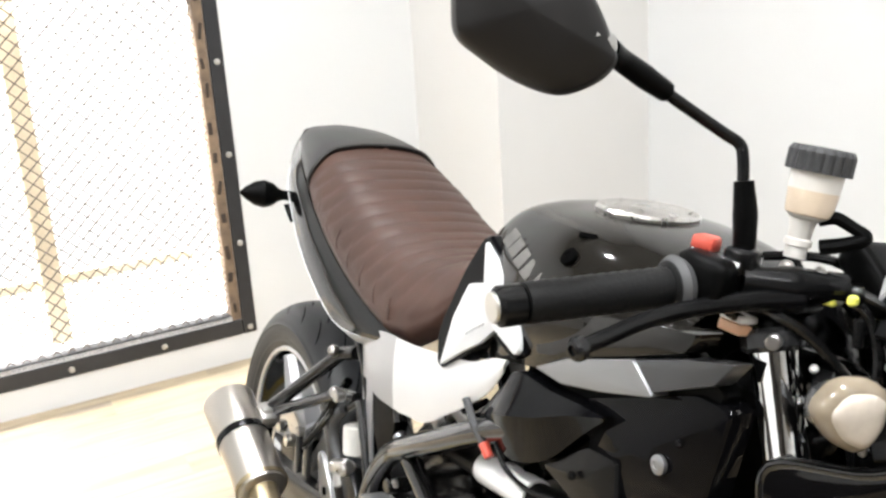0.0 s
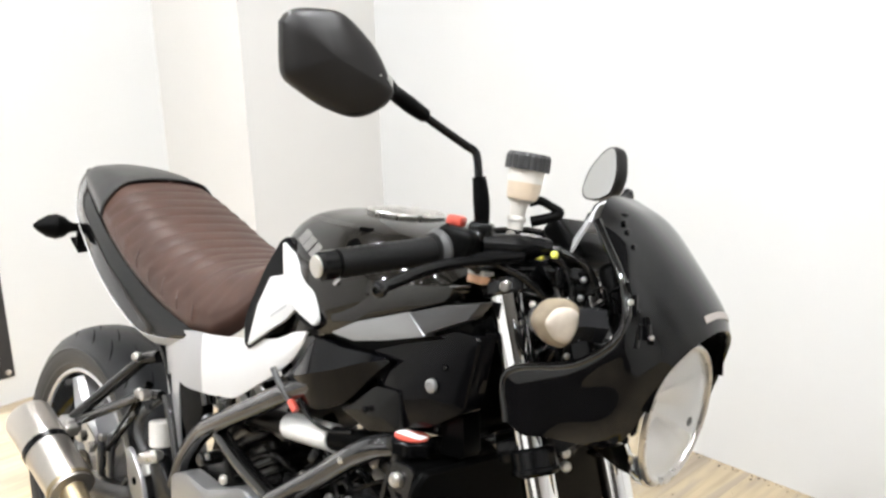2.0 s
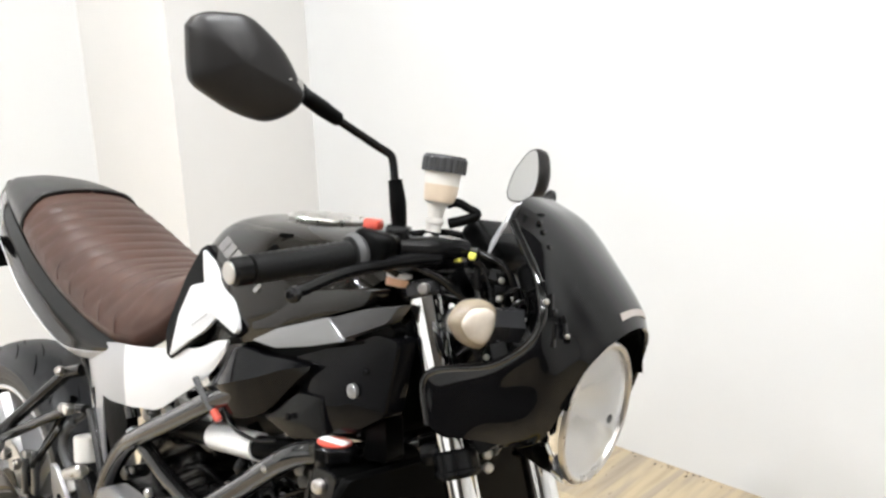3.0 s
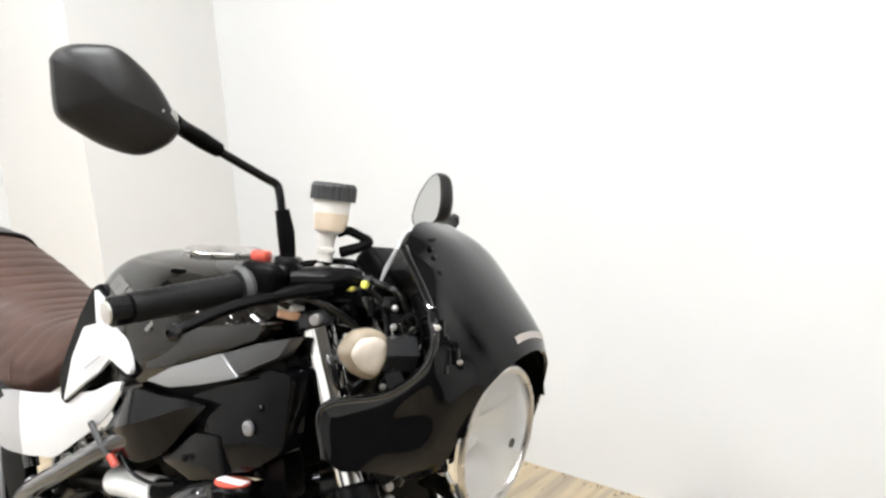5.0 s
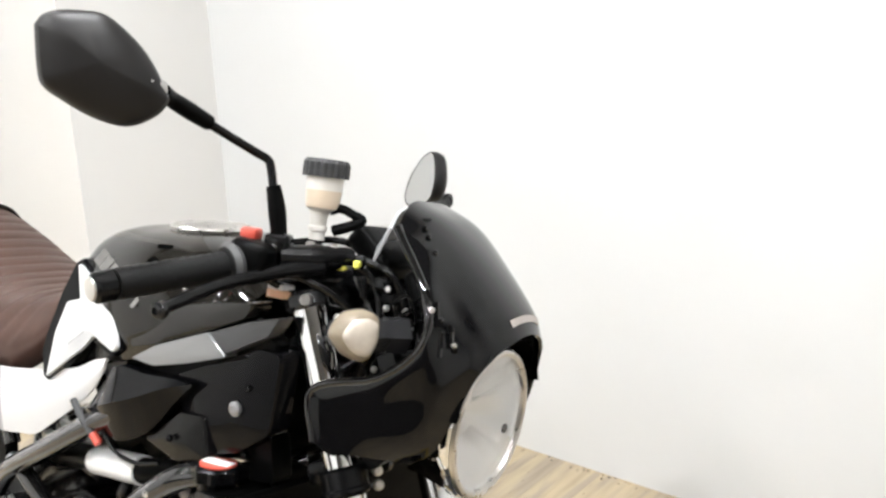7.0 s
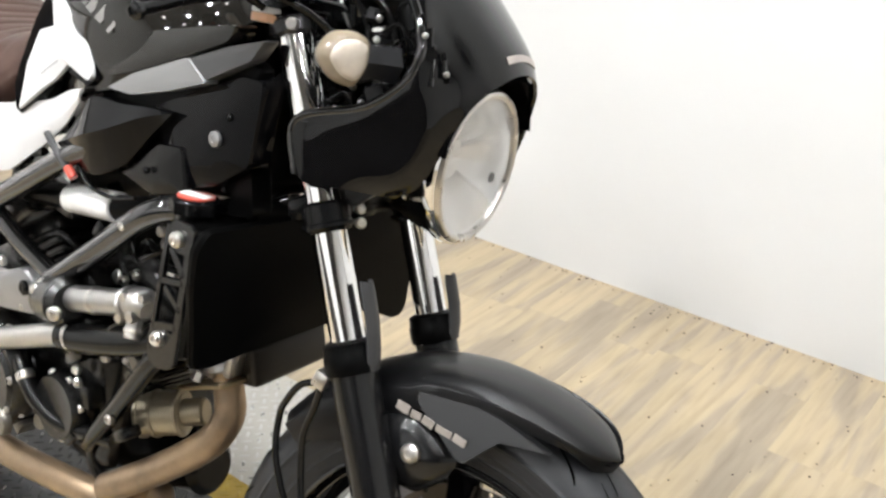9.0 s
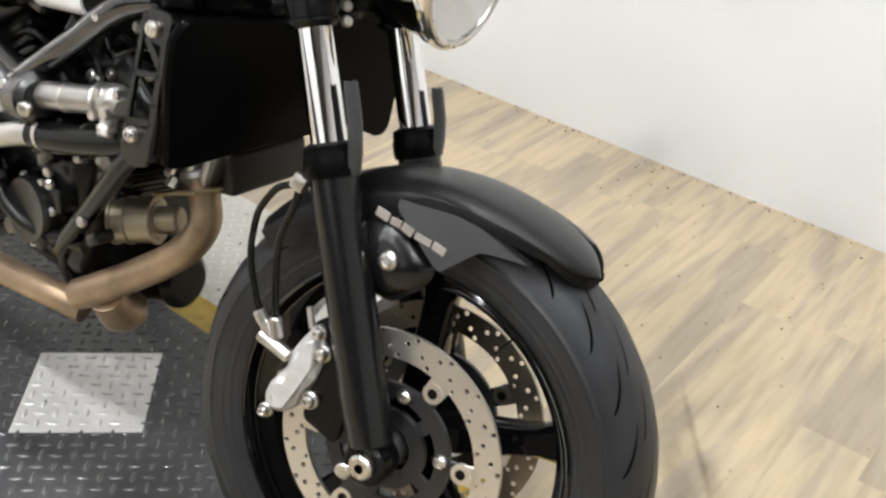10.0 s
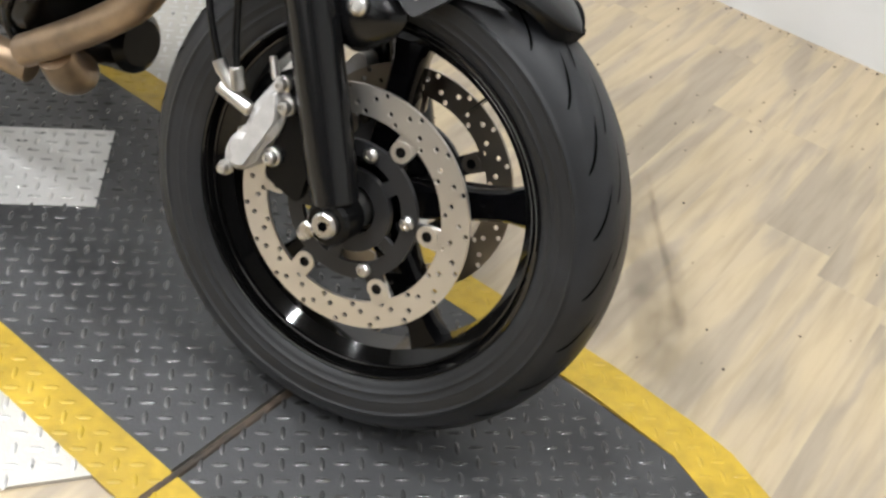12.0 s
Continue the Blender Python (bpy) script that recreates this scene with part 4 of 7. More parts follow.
for q, rot, s in (((1.343, -0.1235, 0.972), (0, -22, 0), (0.006, 0.004, 0.032)), ((1.371, -0.1165, 0.938), (0, -22, 0), (0.006, 0.004, 0.032))):
    bm = B()
    box(bm, q, s, rot=rot, bevel=0.0015, seg=1)
    part("vent_slot", bm, MATTE, fair)
    part("bolt", dome(B(), (q[0] + 0.006, q[1] - 0.006, q[2] - 0.006), 0.0034, 0.004, (0.4, -0.9, 0.1)), STEEL, fair)
bm = B()
box(bm, (1.302, -0.063, 1.0485), (0.036, 0.014, 0.008), rot=(14, 40, -14), bevel=0.003)
part("mounting_slot", bm, MATTE, fair)
for q in ((1.3229, -0.0882, 1.0254), (1.3095, -0.0829, 1.0414), (1.3010, -0.0775, 1.0510), (1.3560, -0.1195, 0.9560)):
    part("bolt", dome(B(), q, 0.0034, 0.0025, (0.75, -0.35, 0.6)), RIMLIP, fair)
for a, b in (((1.3590, -0.1225, 0.9440), (1.3640, -0.1275, 0.9170)), ((1.3700, -0.1185, 0.9450), (1.3745, -0.1215, 0.9290)), ((1.3490, -0.1190, 0.9740), (1.3530, -0.1215, 0.9560))):
    part("vent_rib", tube(B(), [a, b], 0.0032, n=8), RIMLIP, fair)
A, C = spline(both(front), 12), spline(both(mid1), 12)
strip_rows = []
for p, q in zip(A, C):
    if abs(p.y) < 0.036:
        n = Vector((0.86, p.y * 2.0, 0.5)).normalized()
        strip_rows.append([p.lerp(q, 0.44) + n * 0.0022, p.lerp(q, 0.68) + n * 0.0026])
bm = B()
rings(bm, strip_rows, closed=False)
shell(bm, 0.0008)
part("badge", bm, DECAL, fair, "dull pale badge strip")
def lining(row):
    """A row of the fairing drawn in towards the lamp."""
    return [Vector((x - 0.007, y * 0.945, 0.8336 + (z - 0.8336) * 0.945)) for x, y, z in both(row[:6])]


bm = B()
rings(bm, [lining(front), lining(mid1), lining(mid2)], closed=False)
shell(bm, 0.002)
part("inner_lining", bm, GROOVE, fair, "dull black inside of the fairing")
lip = [Vector(p) for p in rear[3:7]]
bm = B()
loft(bm, [lip, [p + Vector((-0.004, 0.014, 0.001)) for p in lip], [p + Vector((-0.006, 0.034, -0.006)) for p in lip]], n=4, m=4)
shell(bm, 0.003)
part("inner_ledge", bm, GLOSS, fair, "gloss black inner ledge")
bm = B()
loft(bm, [both([(1.250, 0, 1.074), (1.252, -0.05, 1.066), (1.266, -0.092, 1.045)]), both([(1.226, 0, 1.030), (1.230, -0.05, 1.024), (1.245, -0.086, 1.005)])], n=3)
shell(bm, 0.003)
part("inner_screen", bm, SCREENE, fair, "pale grey inner edge of the screen")

HL = Matrix.Translation((1.3565, 0, 0.8336)) @ pose(0, 0, 0, 0, 3.8, -2.1) @ pose(0, 0, 0, 0, 0, -90)   # local y: out of the lamp
bm = B()
lathe(bm, [(-0.100, 0), (-0.098, 0.02), (-0.085, 0.050), (-0.055, 0.078), (-0.02, 0.087), (0.0, 0.0895), (0.006, 0.0935), (0.016, 0.0935), (0.019, 0.0895), (0.017, 0.0855)], n=64, m=HL)
hl = sp("headlight", bm, CHROME, "round chrome headlight with a clear glass lens")
bm = B()
lathe(bm, [(0.012, 0.086), (0.018, 0.083), (0.026, 0.062), (0.031, 0.035), (0.033, 0.0)], n=64, m=HL)
lensob = part("lens", bm, GLASS, hl, "clear domed glass lens")
lensob.visible_shadow = False
part("bezel_ring", lathe(B(), [(0.0185, 0.0795), (0.023, 0.0810), (0.0245, 0.0850), (0.0235, 0.0885), (0.019, 0.0905)], n=64, m=HL), STEEL, hl, "thin inner trim ring")
# stepped reflector: two bowls meeting at flat shelves above and below the bulb, with upright facets
bm = B()
rows = []
for h, r in ((0.008, 0.0855), (-0.010, 0.079), (-0.030, 0.064), (-0.046, 0.044), (-0.056, 0.022), (-0.058, 0.008)):
    ring = []
    for k in range(72):
        a = 2 * math.pi * k / 72
        u, v = r * math.cos(a), r * math.sin(a)
        shelf = 0.016 * max(0.0, min(1.0, (abs(v) - 0.024) / 0.004)) * max(0.0, 1 - abs(u) / 0.075) if r < 0.08 else 0.0
        facet = 0.0006 * abs(math.sin(6 * a)) if 0.02 < r < 0.08 else 0.0
        ring.append(HL @ Vector((u, h + shelf + facet, v)))
    rows.append(ring)
rings(bm, rows, caps=False)
part("reflector", bm, REFLECTOR, hl, "bright stepped reflector", angle=24)
part("shell_liner", lathe(B(), [(-0.008, 0.0890), (0.000, 0.0945), (0.004, 0.1000), (0.030, 0.1060), (0.028, 0.1080), (0.000, 0.1030), (-0.012, 0.0890)], n=40, m=HL @ pose(0, 0, 0, 0, -8, 0), arc=146), GROOVE, hl, "black liner between the lamp and the fairing")
for a in (195, 345):
    part("marker_lamp", dome(B(), HL @ Vector((0.052 * math.cos(radians(a)), -0.018, 0.052 * math.sin(radians(a)))), 0.0055, 0.006, (1, 0, 0)), SATIN, hl)
for side in (-1, 1):
    bm = B()
    plate(bm, round_path([(1.255, 0.80), (1.325, 0.845), (1.335, 0.815), (1.275, 0.765)], 0.01), side * 0.088, side * 0.098, 0.002)
    part("bracket", bm, SATIN, hl)

# front indicators
def indicator(name, base, tip, lens_dir, steer=True, lens=True):
    make = sp if steer else bp
    bm = B()
    a, b = Vector(base), Vector(tip)
    d = (b - a).normalized()
    m = Matrix.Translation(a) @ d.to_track_quat("Y", "Z").to_matrix().to_4x4()
    L = (b - a).length
    k = 1.72 if lens else 1.0
    prof = [(0, 0), (0, 0.013 * k), (L * 0.30, 0.0115 * k), (L * 0.38, 0.013 * k), (L * 0.55, 0.022), (L * 0.75, 0.021), (L * 0.88, 0.014), (L * 0.92, 0.0)]
    if not lens:
        prof = [(0, 0), (0, 0.011), (L * 0.28, 0.009), (L * 0.36, 0.012), (L * 0.46, 0.021), (L * 0.60, 0.0255), (L * 0.76, 0.022), (L * 0.92, 0.011), (L, 0.003), (L, 0)]
    lathe(bm, prof, n=6 if lens else 24, m=m)
    ob = make(name, bm, STALKG if lens else MATTE, "grey plastic indicator" if lens else "black plastic indicator", angle=25)
    if lens:
        n = Vector(lens_dir).normalized()
        side = d.cross(n).normalized()
        o = a + d * L * 0.66 + n * 0.008
        def lens_ring(k, h):
            pts = round_path([(-0.038, 0.002), (-0.020, 0.030), (0.010, 0.034), (0.029, 0.026), (0.031, -0.004), (0.016, -0.034), (-0.014, -0.026)], 0.013, 5)
            return [o - d * (u * k * 0.88) + side * (v * k * 0.88) + n * h for u, v in pts]
        bm = B()
        rings(bm, [lens_ring(0.98, 0), lens_ring(1.0, 0.004), lens_ring(0.95, 0.012), lens_ring(0.75, 0.019), lens_ring(0.4, 0.0215)])
        part("lens", bm, LENS, ob, "pale smoked amber lens", angle=60)
        bm = B()
        rings(bm, [lens_ring(0.74, 0.0150), lens_ring(0.72, 0.0205), lens_ring(0.52, 0.0232), lens_ring(0.25, 0.0242), lens_ring(0.01, 0.0243)])
        part("inner_reflector", bm, LENSIN, ob, angle=60)
    return ob


indicator("front_indicator", (1.305, -0.106, 0.930), (1.252, -0.190, 0.928), (0.85, -0.5, 0.0))
indicator("front_indicator", (1.305, 0.106, 0.930), (1.252, 0.190, 0.928), (0.85, 0.5, 0.0))
indicator("rear_indicator", (0.035, -0.10, 0.850), (0.012, -0.205, 0.852), (-1, 0, 0), steer=False, lens=False)
indicator("rear_indicator", (0.035, 0.10, 0.850), (0.012, 0.205, 0.852), (-1, 0, 0), steer=False, lens=False)

# bars, controls, mirrors
def bar_side(s):
    def q(x, y, z):
        return (x, y * s, z)
    bar = sp("clip_on_bar", rod(B(), q(1.150, 0.085, 0.992), q(1.083, 0.325, 0.955), 0.011), SATIN)
    bm = B()
    a, b = Vector(q(1.124, 0.205, 0.982)), Vector(q(1.086, 0.325, 0.957))
    m = Matrix.Translation(a) @ (b - a).to_track_quat("Y", "Z").to_matrix().to_4x4()
    L = (b - a).length
    prof = [(-0.014, 0.0), (-0.014, 0.021), (-0.008, 0.024), (-0.002, 0.021), (0.0, 0.0165)]
    for k in range(12):
        prof += [(L * (k + 0.3) / 12, 0.0172), (L * (k + 0.9) / 12, 0.0164)]
    prof += [(L, 0.0165), (L, 0.0)]
    lathe(bm, prof, n=24, m=m)
    part("grip", bm, GRIP, bar, "ribbed black rubber grip")
    part("grip_flange", lathe(B(), [(-0.016, 0.012), (-0.016, 0.022), (-0.009, 0.0258), (-0.003, 0.022), (-0.002, 0.012)], n=28, m=m), GREYR, bar, "grip flange with its grey sheen in the colour")
    for x, y, z in ((1.160, 0.124, 1.004), (1.174, 0.110, 1.003), (1.150, 0.132, 1.002)):
        part("clamp_screw", dome(B(), q(x, y, z), 0.0062, 0.006, (0, 0.3 * s, 1)), STEEL, bar)
    part("bar_end", rod(B(), q(1.0863, 0.324, 0.9572), q(1.078, 0.348, 0.9515), 0.0165, n=22, bevel=0.004), SATIN, bar)
    part("bar_end_cap", rod(B(), q(1.0790, 0.3455, 0.9522), q(1.0775, 0.3505, 0.9512), 0.0125, n=22, bevel=0.001), STEEL, bar)
    sw = sp("switch_pod", box(B(), q(1.136, 0.168, 0.994), (0.048, 0.058, 0.040), rot=(0, 8, -16 * s), bevel=0.010, seg=3), MATTE, "black switch housing")
    part("seam", box(B(), q(1.136, 0.168, 0.994), (0.0485, 0.006, 0.0405), rot=(0, 8, -16 * s), bevel=0.003, seg=1), SATIN, sw)
    if s < 0:
        bm = B()
        box(bm, q(1.122, 0.160, 1.020), (0.020, 0.026, 0.014), rot=(0, 0, 16), bevel=0.004)
        part("kill_switch", bm, RED, sw, "red kill switch")
    lv = sp("brake_lever" if s < 0 else "clutch_lever", tube(B(), [q(1.190, 0.112, 0.990), q(1.172, 0.150, 0.984), q(1.152, 0.200, 0.972), q(1.145, 0.250, 0.960), q(1.146, 0.300, 0.946), q(1.147, 0.318, 0.942)], [0.010, 0.009, 0.0075, 0.007, 0.0065, 0.0065], n=12), SATIN, "black lever with a ball end")
    part("ball_end", dome(B(), q(1.1475, 0.322, 0.9405), 0.0095, 0.008, (0, s, -0.2)), FORKP, lv)
    ms = sp("master_cylinder" if s < 0 else "lever_clamp", tube(B(), [q(1.155, 0.150, 0.998), q(1.180, 0.115, 1.000), q(1.205, 0.075, 1.004)], [0.012, 0.016, 0.013], n=14), SATIN)
    part("pivot_bolt", dome(B(), q(1.186, 0.112, 1.000), 0.008, 0.008, (0.2, 0, 1)), STEEL, ms)
    bm = B()
    box(bm, q(1.148, 0.142, 1.012), (0.028, 0.032, 0.024), rot=(0, 0, -20 * s), bevel=0.005)
    part("mirror_clamp", bm, SATIN, ms)


bar_side(-1)
bar_side(1)


def mirror(foot, stem, boot, out, nrm, joint, size=1.0):
    """A mirror: rubber foot, bent stem, boot, and a head with its outline and the direction of its back."""
    nrm = Vector(nrm).normalized()
    st = sp("mirror", tube(B(), foot, [0.0095, 0.0105, 0.0085], n=16), MATTE, "black rear-view mirror on a bent stem")
    part("stem", tube(B(), stem, 0.0052, n=12, steps=8), SATIN, st)
    part("stem_boot", tube(B(), boot, [0.0085, 0.0098, 0.0090, 0.0105], n=14), MATTE, st)
    P = spline([Vector(p) for p in out] + [Vector(out[0])], 4)[:-1]
    c = sum(P, Vector()) / len(P)
    P = [c + (p - c) * size for p in P]
    across = nrm.cross((c - Vector(joint)).normalized()).normalized()   # a faint ridge runs from the joint over the shell
    rows = []
    for sc, d in ((0.94, -0.012), (1.0, -0.010), (1.01, -0.004), (0.99, 0.002), (0.95, 0.007), (0.88, 0.011), (0.72, 0.016), (0.50, 0.0205), (0.28, 0.0235), (0.06, 0.0255)):
        ring = []
        for p in P:
            q = (p - c) * sc
            ring.append(c + q + nrm * (min(d, 0.026 - 0.24 * abs(q.dot(across))) if d > 0.005 else d))
        rows.append(ring)
    bm = B()
    rings(bm, rows, caps=False)
    bm.faces.new([v for v in bm.verts][-len(P):])
    part("housing", bm, MIRP, st, "dark grey plastic mirror shell", angle=20)
    bm = B()
    rings(bm, [[c + (p - c) * 0.945 + nrm * -0.0112 for p in P], [c + (p - c) * 0.94 + nrm * -0.0095 for p in P]])
    part("glass", bm, MIRROR, st, "mirror glass", angle=20)
    j = Vector(joint)
    part("ball_joint", rod(B(), j + nrm * 0.004, j + (c - j).normalized() * 0.026 + nrm * 0.013, 0.0125 if size == 1.0 else 0.0085, n=18, bevel=0.004), ALU if size == 1.0 else MATTE, st, "ball joint")


mirror([(1.148, -0.143, 1.020), (1.143, -0.146, 1.050), (1.137, -0.150, 1.077)],
       [(1.138, -0.1495, 1.070), (1.131, -0.150, 1.096), (1.126, -0.152, 1.106), (1.117, -0.166, 1.113), (1.100, -0.215, 1.132), (1.090, -0.262, 1.149)],
       [(1.098, -0.225, 1.136), (1.093, -0.250, 1.1445), (1.092, -0.280, 1.153), (1.095, -0.300, 1.158)],
       [(1.025, -0.406, 1.203), (1.030, -0.401, 1.214), (1.038, -0.389, 1.221), (1.050, -0.372, 1.2245), (1.062, -0.357, 1.225), (1.074, -0.341, 1.215), (1.090, -0.320, 1.193), (1.104, -0.302, 1.160), (1.106, -0.300, 1.147), (1.098, -0.309, 1.131),
        (1.083, -0.330, 1.118), (1.063, -0.356, 1.122), (1.044, -0.381, 1.135), (1.033, -0.396, 1.146), (1.029, -0.401, 1.163)], (0.80, -0.60, 0), (1.094, -0.298, 1.157))
mirror([(1.148, 0.143, 1.015), (1.145, 0.150, 1.036), (1.142, 0.158, 1.050)],
       [(1.143, 0.156, 1.046), (1.140, 0.170, 1.062), (1.136, 0.200, 1.070), (1.130, 0.240, 1.074), (1.126, 0.280, 1.078)],
       [(1.132, 0.235, 1.073), (1.128, 0.260, 1.076), (1.124, 0.290, 1.079), (1.118, 0.312, 1.084)],
       [(1.069, 0.357, 1.168), (1.048, 0.374, 1.162), (1.026, 0.392, 1.145), (1.006, 0.408, 1.124), (0.992, 0.420, 1.094), (0.993, 0.419, 1.080), (1.004, 0.410, 1.071), (1.030, 0.389, 1.069), (1.060, 0.364, 1.073), (1.088, 0.341, 1.085), (1.098, 0.332, 1.105), (1.099, 0.331, 1.128), (1.090, 0.339, 1.155), (1.081, 0.346, 1.166)], (0.643, 0.766, 0), (1.118, 0.312, 1.085), 0.93)

# brake fluid reservoir
bm = B()
lathe(bm, [(0, 0), (0, 0.013), (0.003, 0.0175), (0.008, 0.0198), (0.042, 0.0226), (0.042, 0.0)], c=(1.166, -0.090, 1.054), axis="z", n=36)
res = sp("fluid_reservoir", bm, RESERV, "translucent fluid reservoir with a ribbed black cap")
bm = B()
rows = []
for h, r in ((1.0945, 0.024), (1.0945, 0.0268), (1.111, 0.0268), (1.1155, 0.025), (1.1163, 0.0)):
    rows.append([Vector((1.166 + (r + (0.0011 if k % 3 else -0.0006) * (r > 0.026)) * math.cos(2 * math.pi * k / 60), -0.090 + (r + (0.0011 if k % 3 else -0.0006) * (r > 0.026)) * math.sin(2 * math.pi * k / 60), h)) for k in range(60)])
rings(bm, rows, caps=False)
part("cap", bm, TABG, res, "ribbed black screw cap", angle=20)
bm = B()
lathe(bm, [(0.003, 0.0170), (0.0045, 0.0192), (0.008, 0.02), (0.025, 0.0214), (0.025, 0.019)], c=(1.166, -0.090, 1.054), axis="z", n=36)
part("fluid_band", bm, FLUID, res, "amber fluid showing through")
bm = B()
lathe(bm, [(0, 0), (0, 0.0095), (0.010, 0.0095), (0.011, 0.0118), (0.016, 0.0118), (0.017, 0.0095), (0.028, 0.0105), (0.036, 0.013), (0.036, 0)], c=(1.163, -0.090, 1.020), axis="z", n=24)
part("neck", bm, RESERV, res)
bm = B()
tube(bm, [(1.176, -0.088, 1.056), (1.186, -0.080, 1.060), (1.200, -0.074, 1.055), (1.211, -0.070, 1.049), (1.200, -0.076, 1.041), (1.180, -0.082, 1.033)], [0.006, 0.0058, 0.0055, 0.006, 0.0065, 0.007], n=10)
part("bracket", bm, MATTE, res, "black reservoir bracket")
bm = B()
tube(bm, [(1.160, -0.090, 1.022), (1.168, -0.085, 1.008), (1.185, -0.08, 1.004)], 0.006, n=10)
part("outlet_hose", bm, HOSE, res)

bm = B()
box(bm, (1.300, 0, 0.945), (0.030, 0.120, 0.120), rot=(0, -24, 0), bevel=0.012, seg=3)
box(bm, (1.272, 0, 0.870), (0.060, 0.150, 0.060), rot=(0, -10, 0), bevel=0.02, seg=3)
sp("fairing_stay", bm, MATTE, "matte black inner fairing moulding")
# instrument and cables behind the fairing
gauge = sp("instrument_panel", box(B(), (1.205, 0.02, 1.012), (0.032, 0.125, 0.070), rot=(0, -48, 0), bevel=0.010, seg=3), MATTE, "black digital instrument panel")
for k, (q, mt) in enumerate((((1.203, -0.088, 0.9945), YELLOW), ((1.2226, -0.088, 0.9985), YELLOW))):
    part("connector", box(B(), q, (0.011 - 0.003 * k, 0.009, 0.012 - 0.003 * k), bevel=0.002, seg=1), mt, gauge, "yellow wiring connector")
rnd = random.Random(11)
cables = [
    [(1.150, -0.15, 0.985), (1.20, -0.10, 0.960), (1.235, -0.05, 0.905), (1.19, -0.02, 0.84)],
    [(1.185, -0.08, 1.000), (1.225, -0.06, 0.985), (1.245, -0.06, 0.93), (1.215, -0.05, 0.86)],
    [(1.130, -0.17, 0.980), (1.175, -0.09, 0.945), (1.21, -0.02, 0.93), (1.20, 0.06, 0.88)],
    [(1.21, -0.07, 1.005), (1.255, -0.06, 0.99), (1.275, -0.05, 0.94), (1.26, -0.04, 0.88)],
    [(1.14, 0.12, 1.00), (1.22, 0.08, 0.97), (1.25, 0.0, 0.92), (1.22, -0.03, 0.86)],
    [(1.12, -0.10, 1.01), (1.17, -0.04, 1.02), (1.21, 0.02, 0.99), (1.24, 0.04, 0.93)],
]
for c in cables:
    bm = B()
    tube(bm, c, 0.0045, n=8)
    sp("cable", bm, HOSE, "black control cable")
for k in range(16):
    q = (1.235 + rnd.uniform(-0.035, 0.06), rnd.uniform(-0.085, -0.03), rnd.uniform(0.87, 0.985))
    bm = B()
    box(bm, q, (rnd.uniform(0.010, 0.026), rnd.uniform(0.010, 0.03), rnd.uniform(0.008, 0.022)), rot=(rnd.uniform(-30, 30), rnd.uniform(-30, 30), rnd.uniform(-30, 30)), bevel=0.002, seg=1)
    sp("connector_block", bm, rnd.choice((MATTE, SATIN, SATIN)), "")
for q in ((1.285, -0.070, 0.952), (1.262, -0.078, 0.975), (1.276, -0.080, 0.934), (1.258, -0.070, 0.952), (1.245, -0.075, 0.925), (1.290, -0.082, 0.915), (1.27, -0.076, 0.905)):
    sp("bolt", dome(B(), q, 0.0042, 0.004, (0.5, -0.8, 0.2)), STEEL)
rnd = random.Random(23)
for k in range(22):
    q = (rnd.uniform(1.20, 1.325), rnd.uniform(-0.100, -0.060), rnd.uniform(0.865, 0.985))
    if k % 3 == 0:
        sp("bolt", dome(B(), q, rnd.uniform(0.0028, 0.0042), 0.003, (0.5, -0.8, 0.35)), STEEL)
    elif k % 3 == 1:
        d = Vector((rnd.uniform(-1, 1), rnd.uniform(-0.3, 0.3), rnd.uniform(-1, 1))).normalized() * 0.012
        sp("cable_end", rod(B(), Vector(q) - d, Vector(q) + d, rnd.uniform(0.003, 0.005), n=10), rnd.choice((ENGALU, SATIN, HOSE)))
    else:
        w = Vector(q)
        sp("wire", tube(B(), [w, w + Vector((0.02, 0.004, 0.012)), w + Vector((0.03, 0.012, -0.02)), w + Vector((0.018, 0.02, -0.05))], 0.0022, n=6), HOSE)
for q, d in (((1.170, -0.110, 1.012), (0.3, -0.3, 1)), ((1.192, -0.095, 1.012), (0.4, -0.2, 1)), ((1.205, -0.082, 0.996), (0.9, -0.5, 0.2)), ((1.150, -0.128, 0.992), (0.6, -0.8, 0.1))):
    sp("bolt", dome(B(), q, 0.0062, 0.006, d, 14), STEEL)
sp("banjo", rod(B(), (1.206, -0.078, 1.000), (1.222, -0.070, 1.003), 0.0075, n=16), SATIN, "black hose fitting on the master cylinder")
bm = B()
box(bm, (1.147, -0.126, 0.9535), (0.026, 0.020, 0.010), rot=(0, 0, -10), bevel=0.002)
tag = sp("reflector_tag", bm, ORANGE, "small orange and white tag under the lever")
part("tag_top", box(B(), (1.147, -0.126, 0.9620), (0.0262, 0.0202, 0.0065), rot=(0, 0, -10), bevel=0.001, seg=1), WHITE, tag)

# tank: cross rows from the middle line down the flank
def half_section(x, zt, hw, zb, sh=0.55):
    """Half a tank section: flat crown, round shoulder, flank."""
    return [(x, 0, zt), (x, -hw * 0.35, zt - 0.002), (x, -hw * 0.66, zt - 0.012), (x, -hw * 0.88, zt - 0.036), (x, -hw, zt - 0.075), (x, -hw * 0.99, (zt - 0.075 + zb) / 2), (x, -hw * 0.93, zb)]


bm = B()
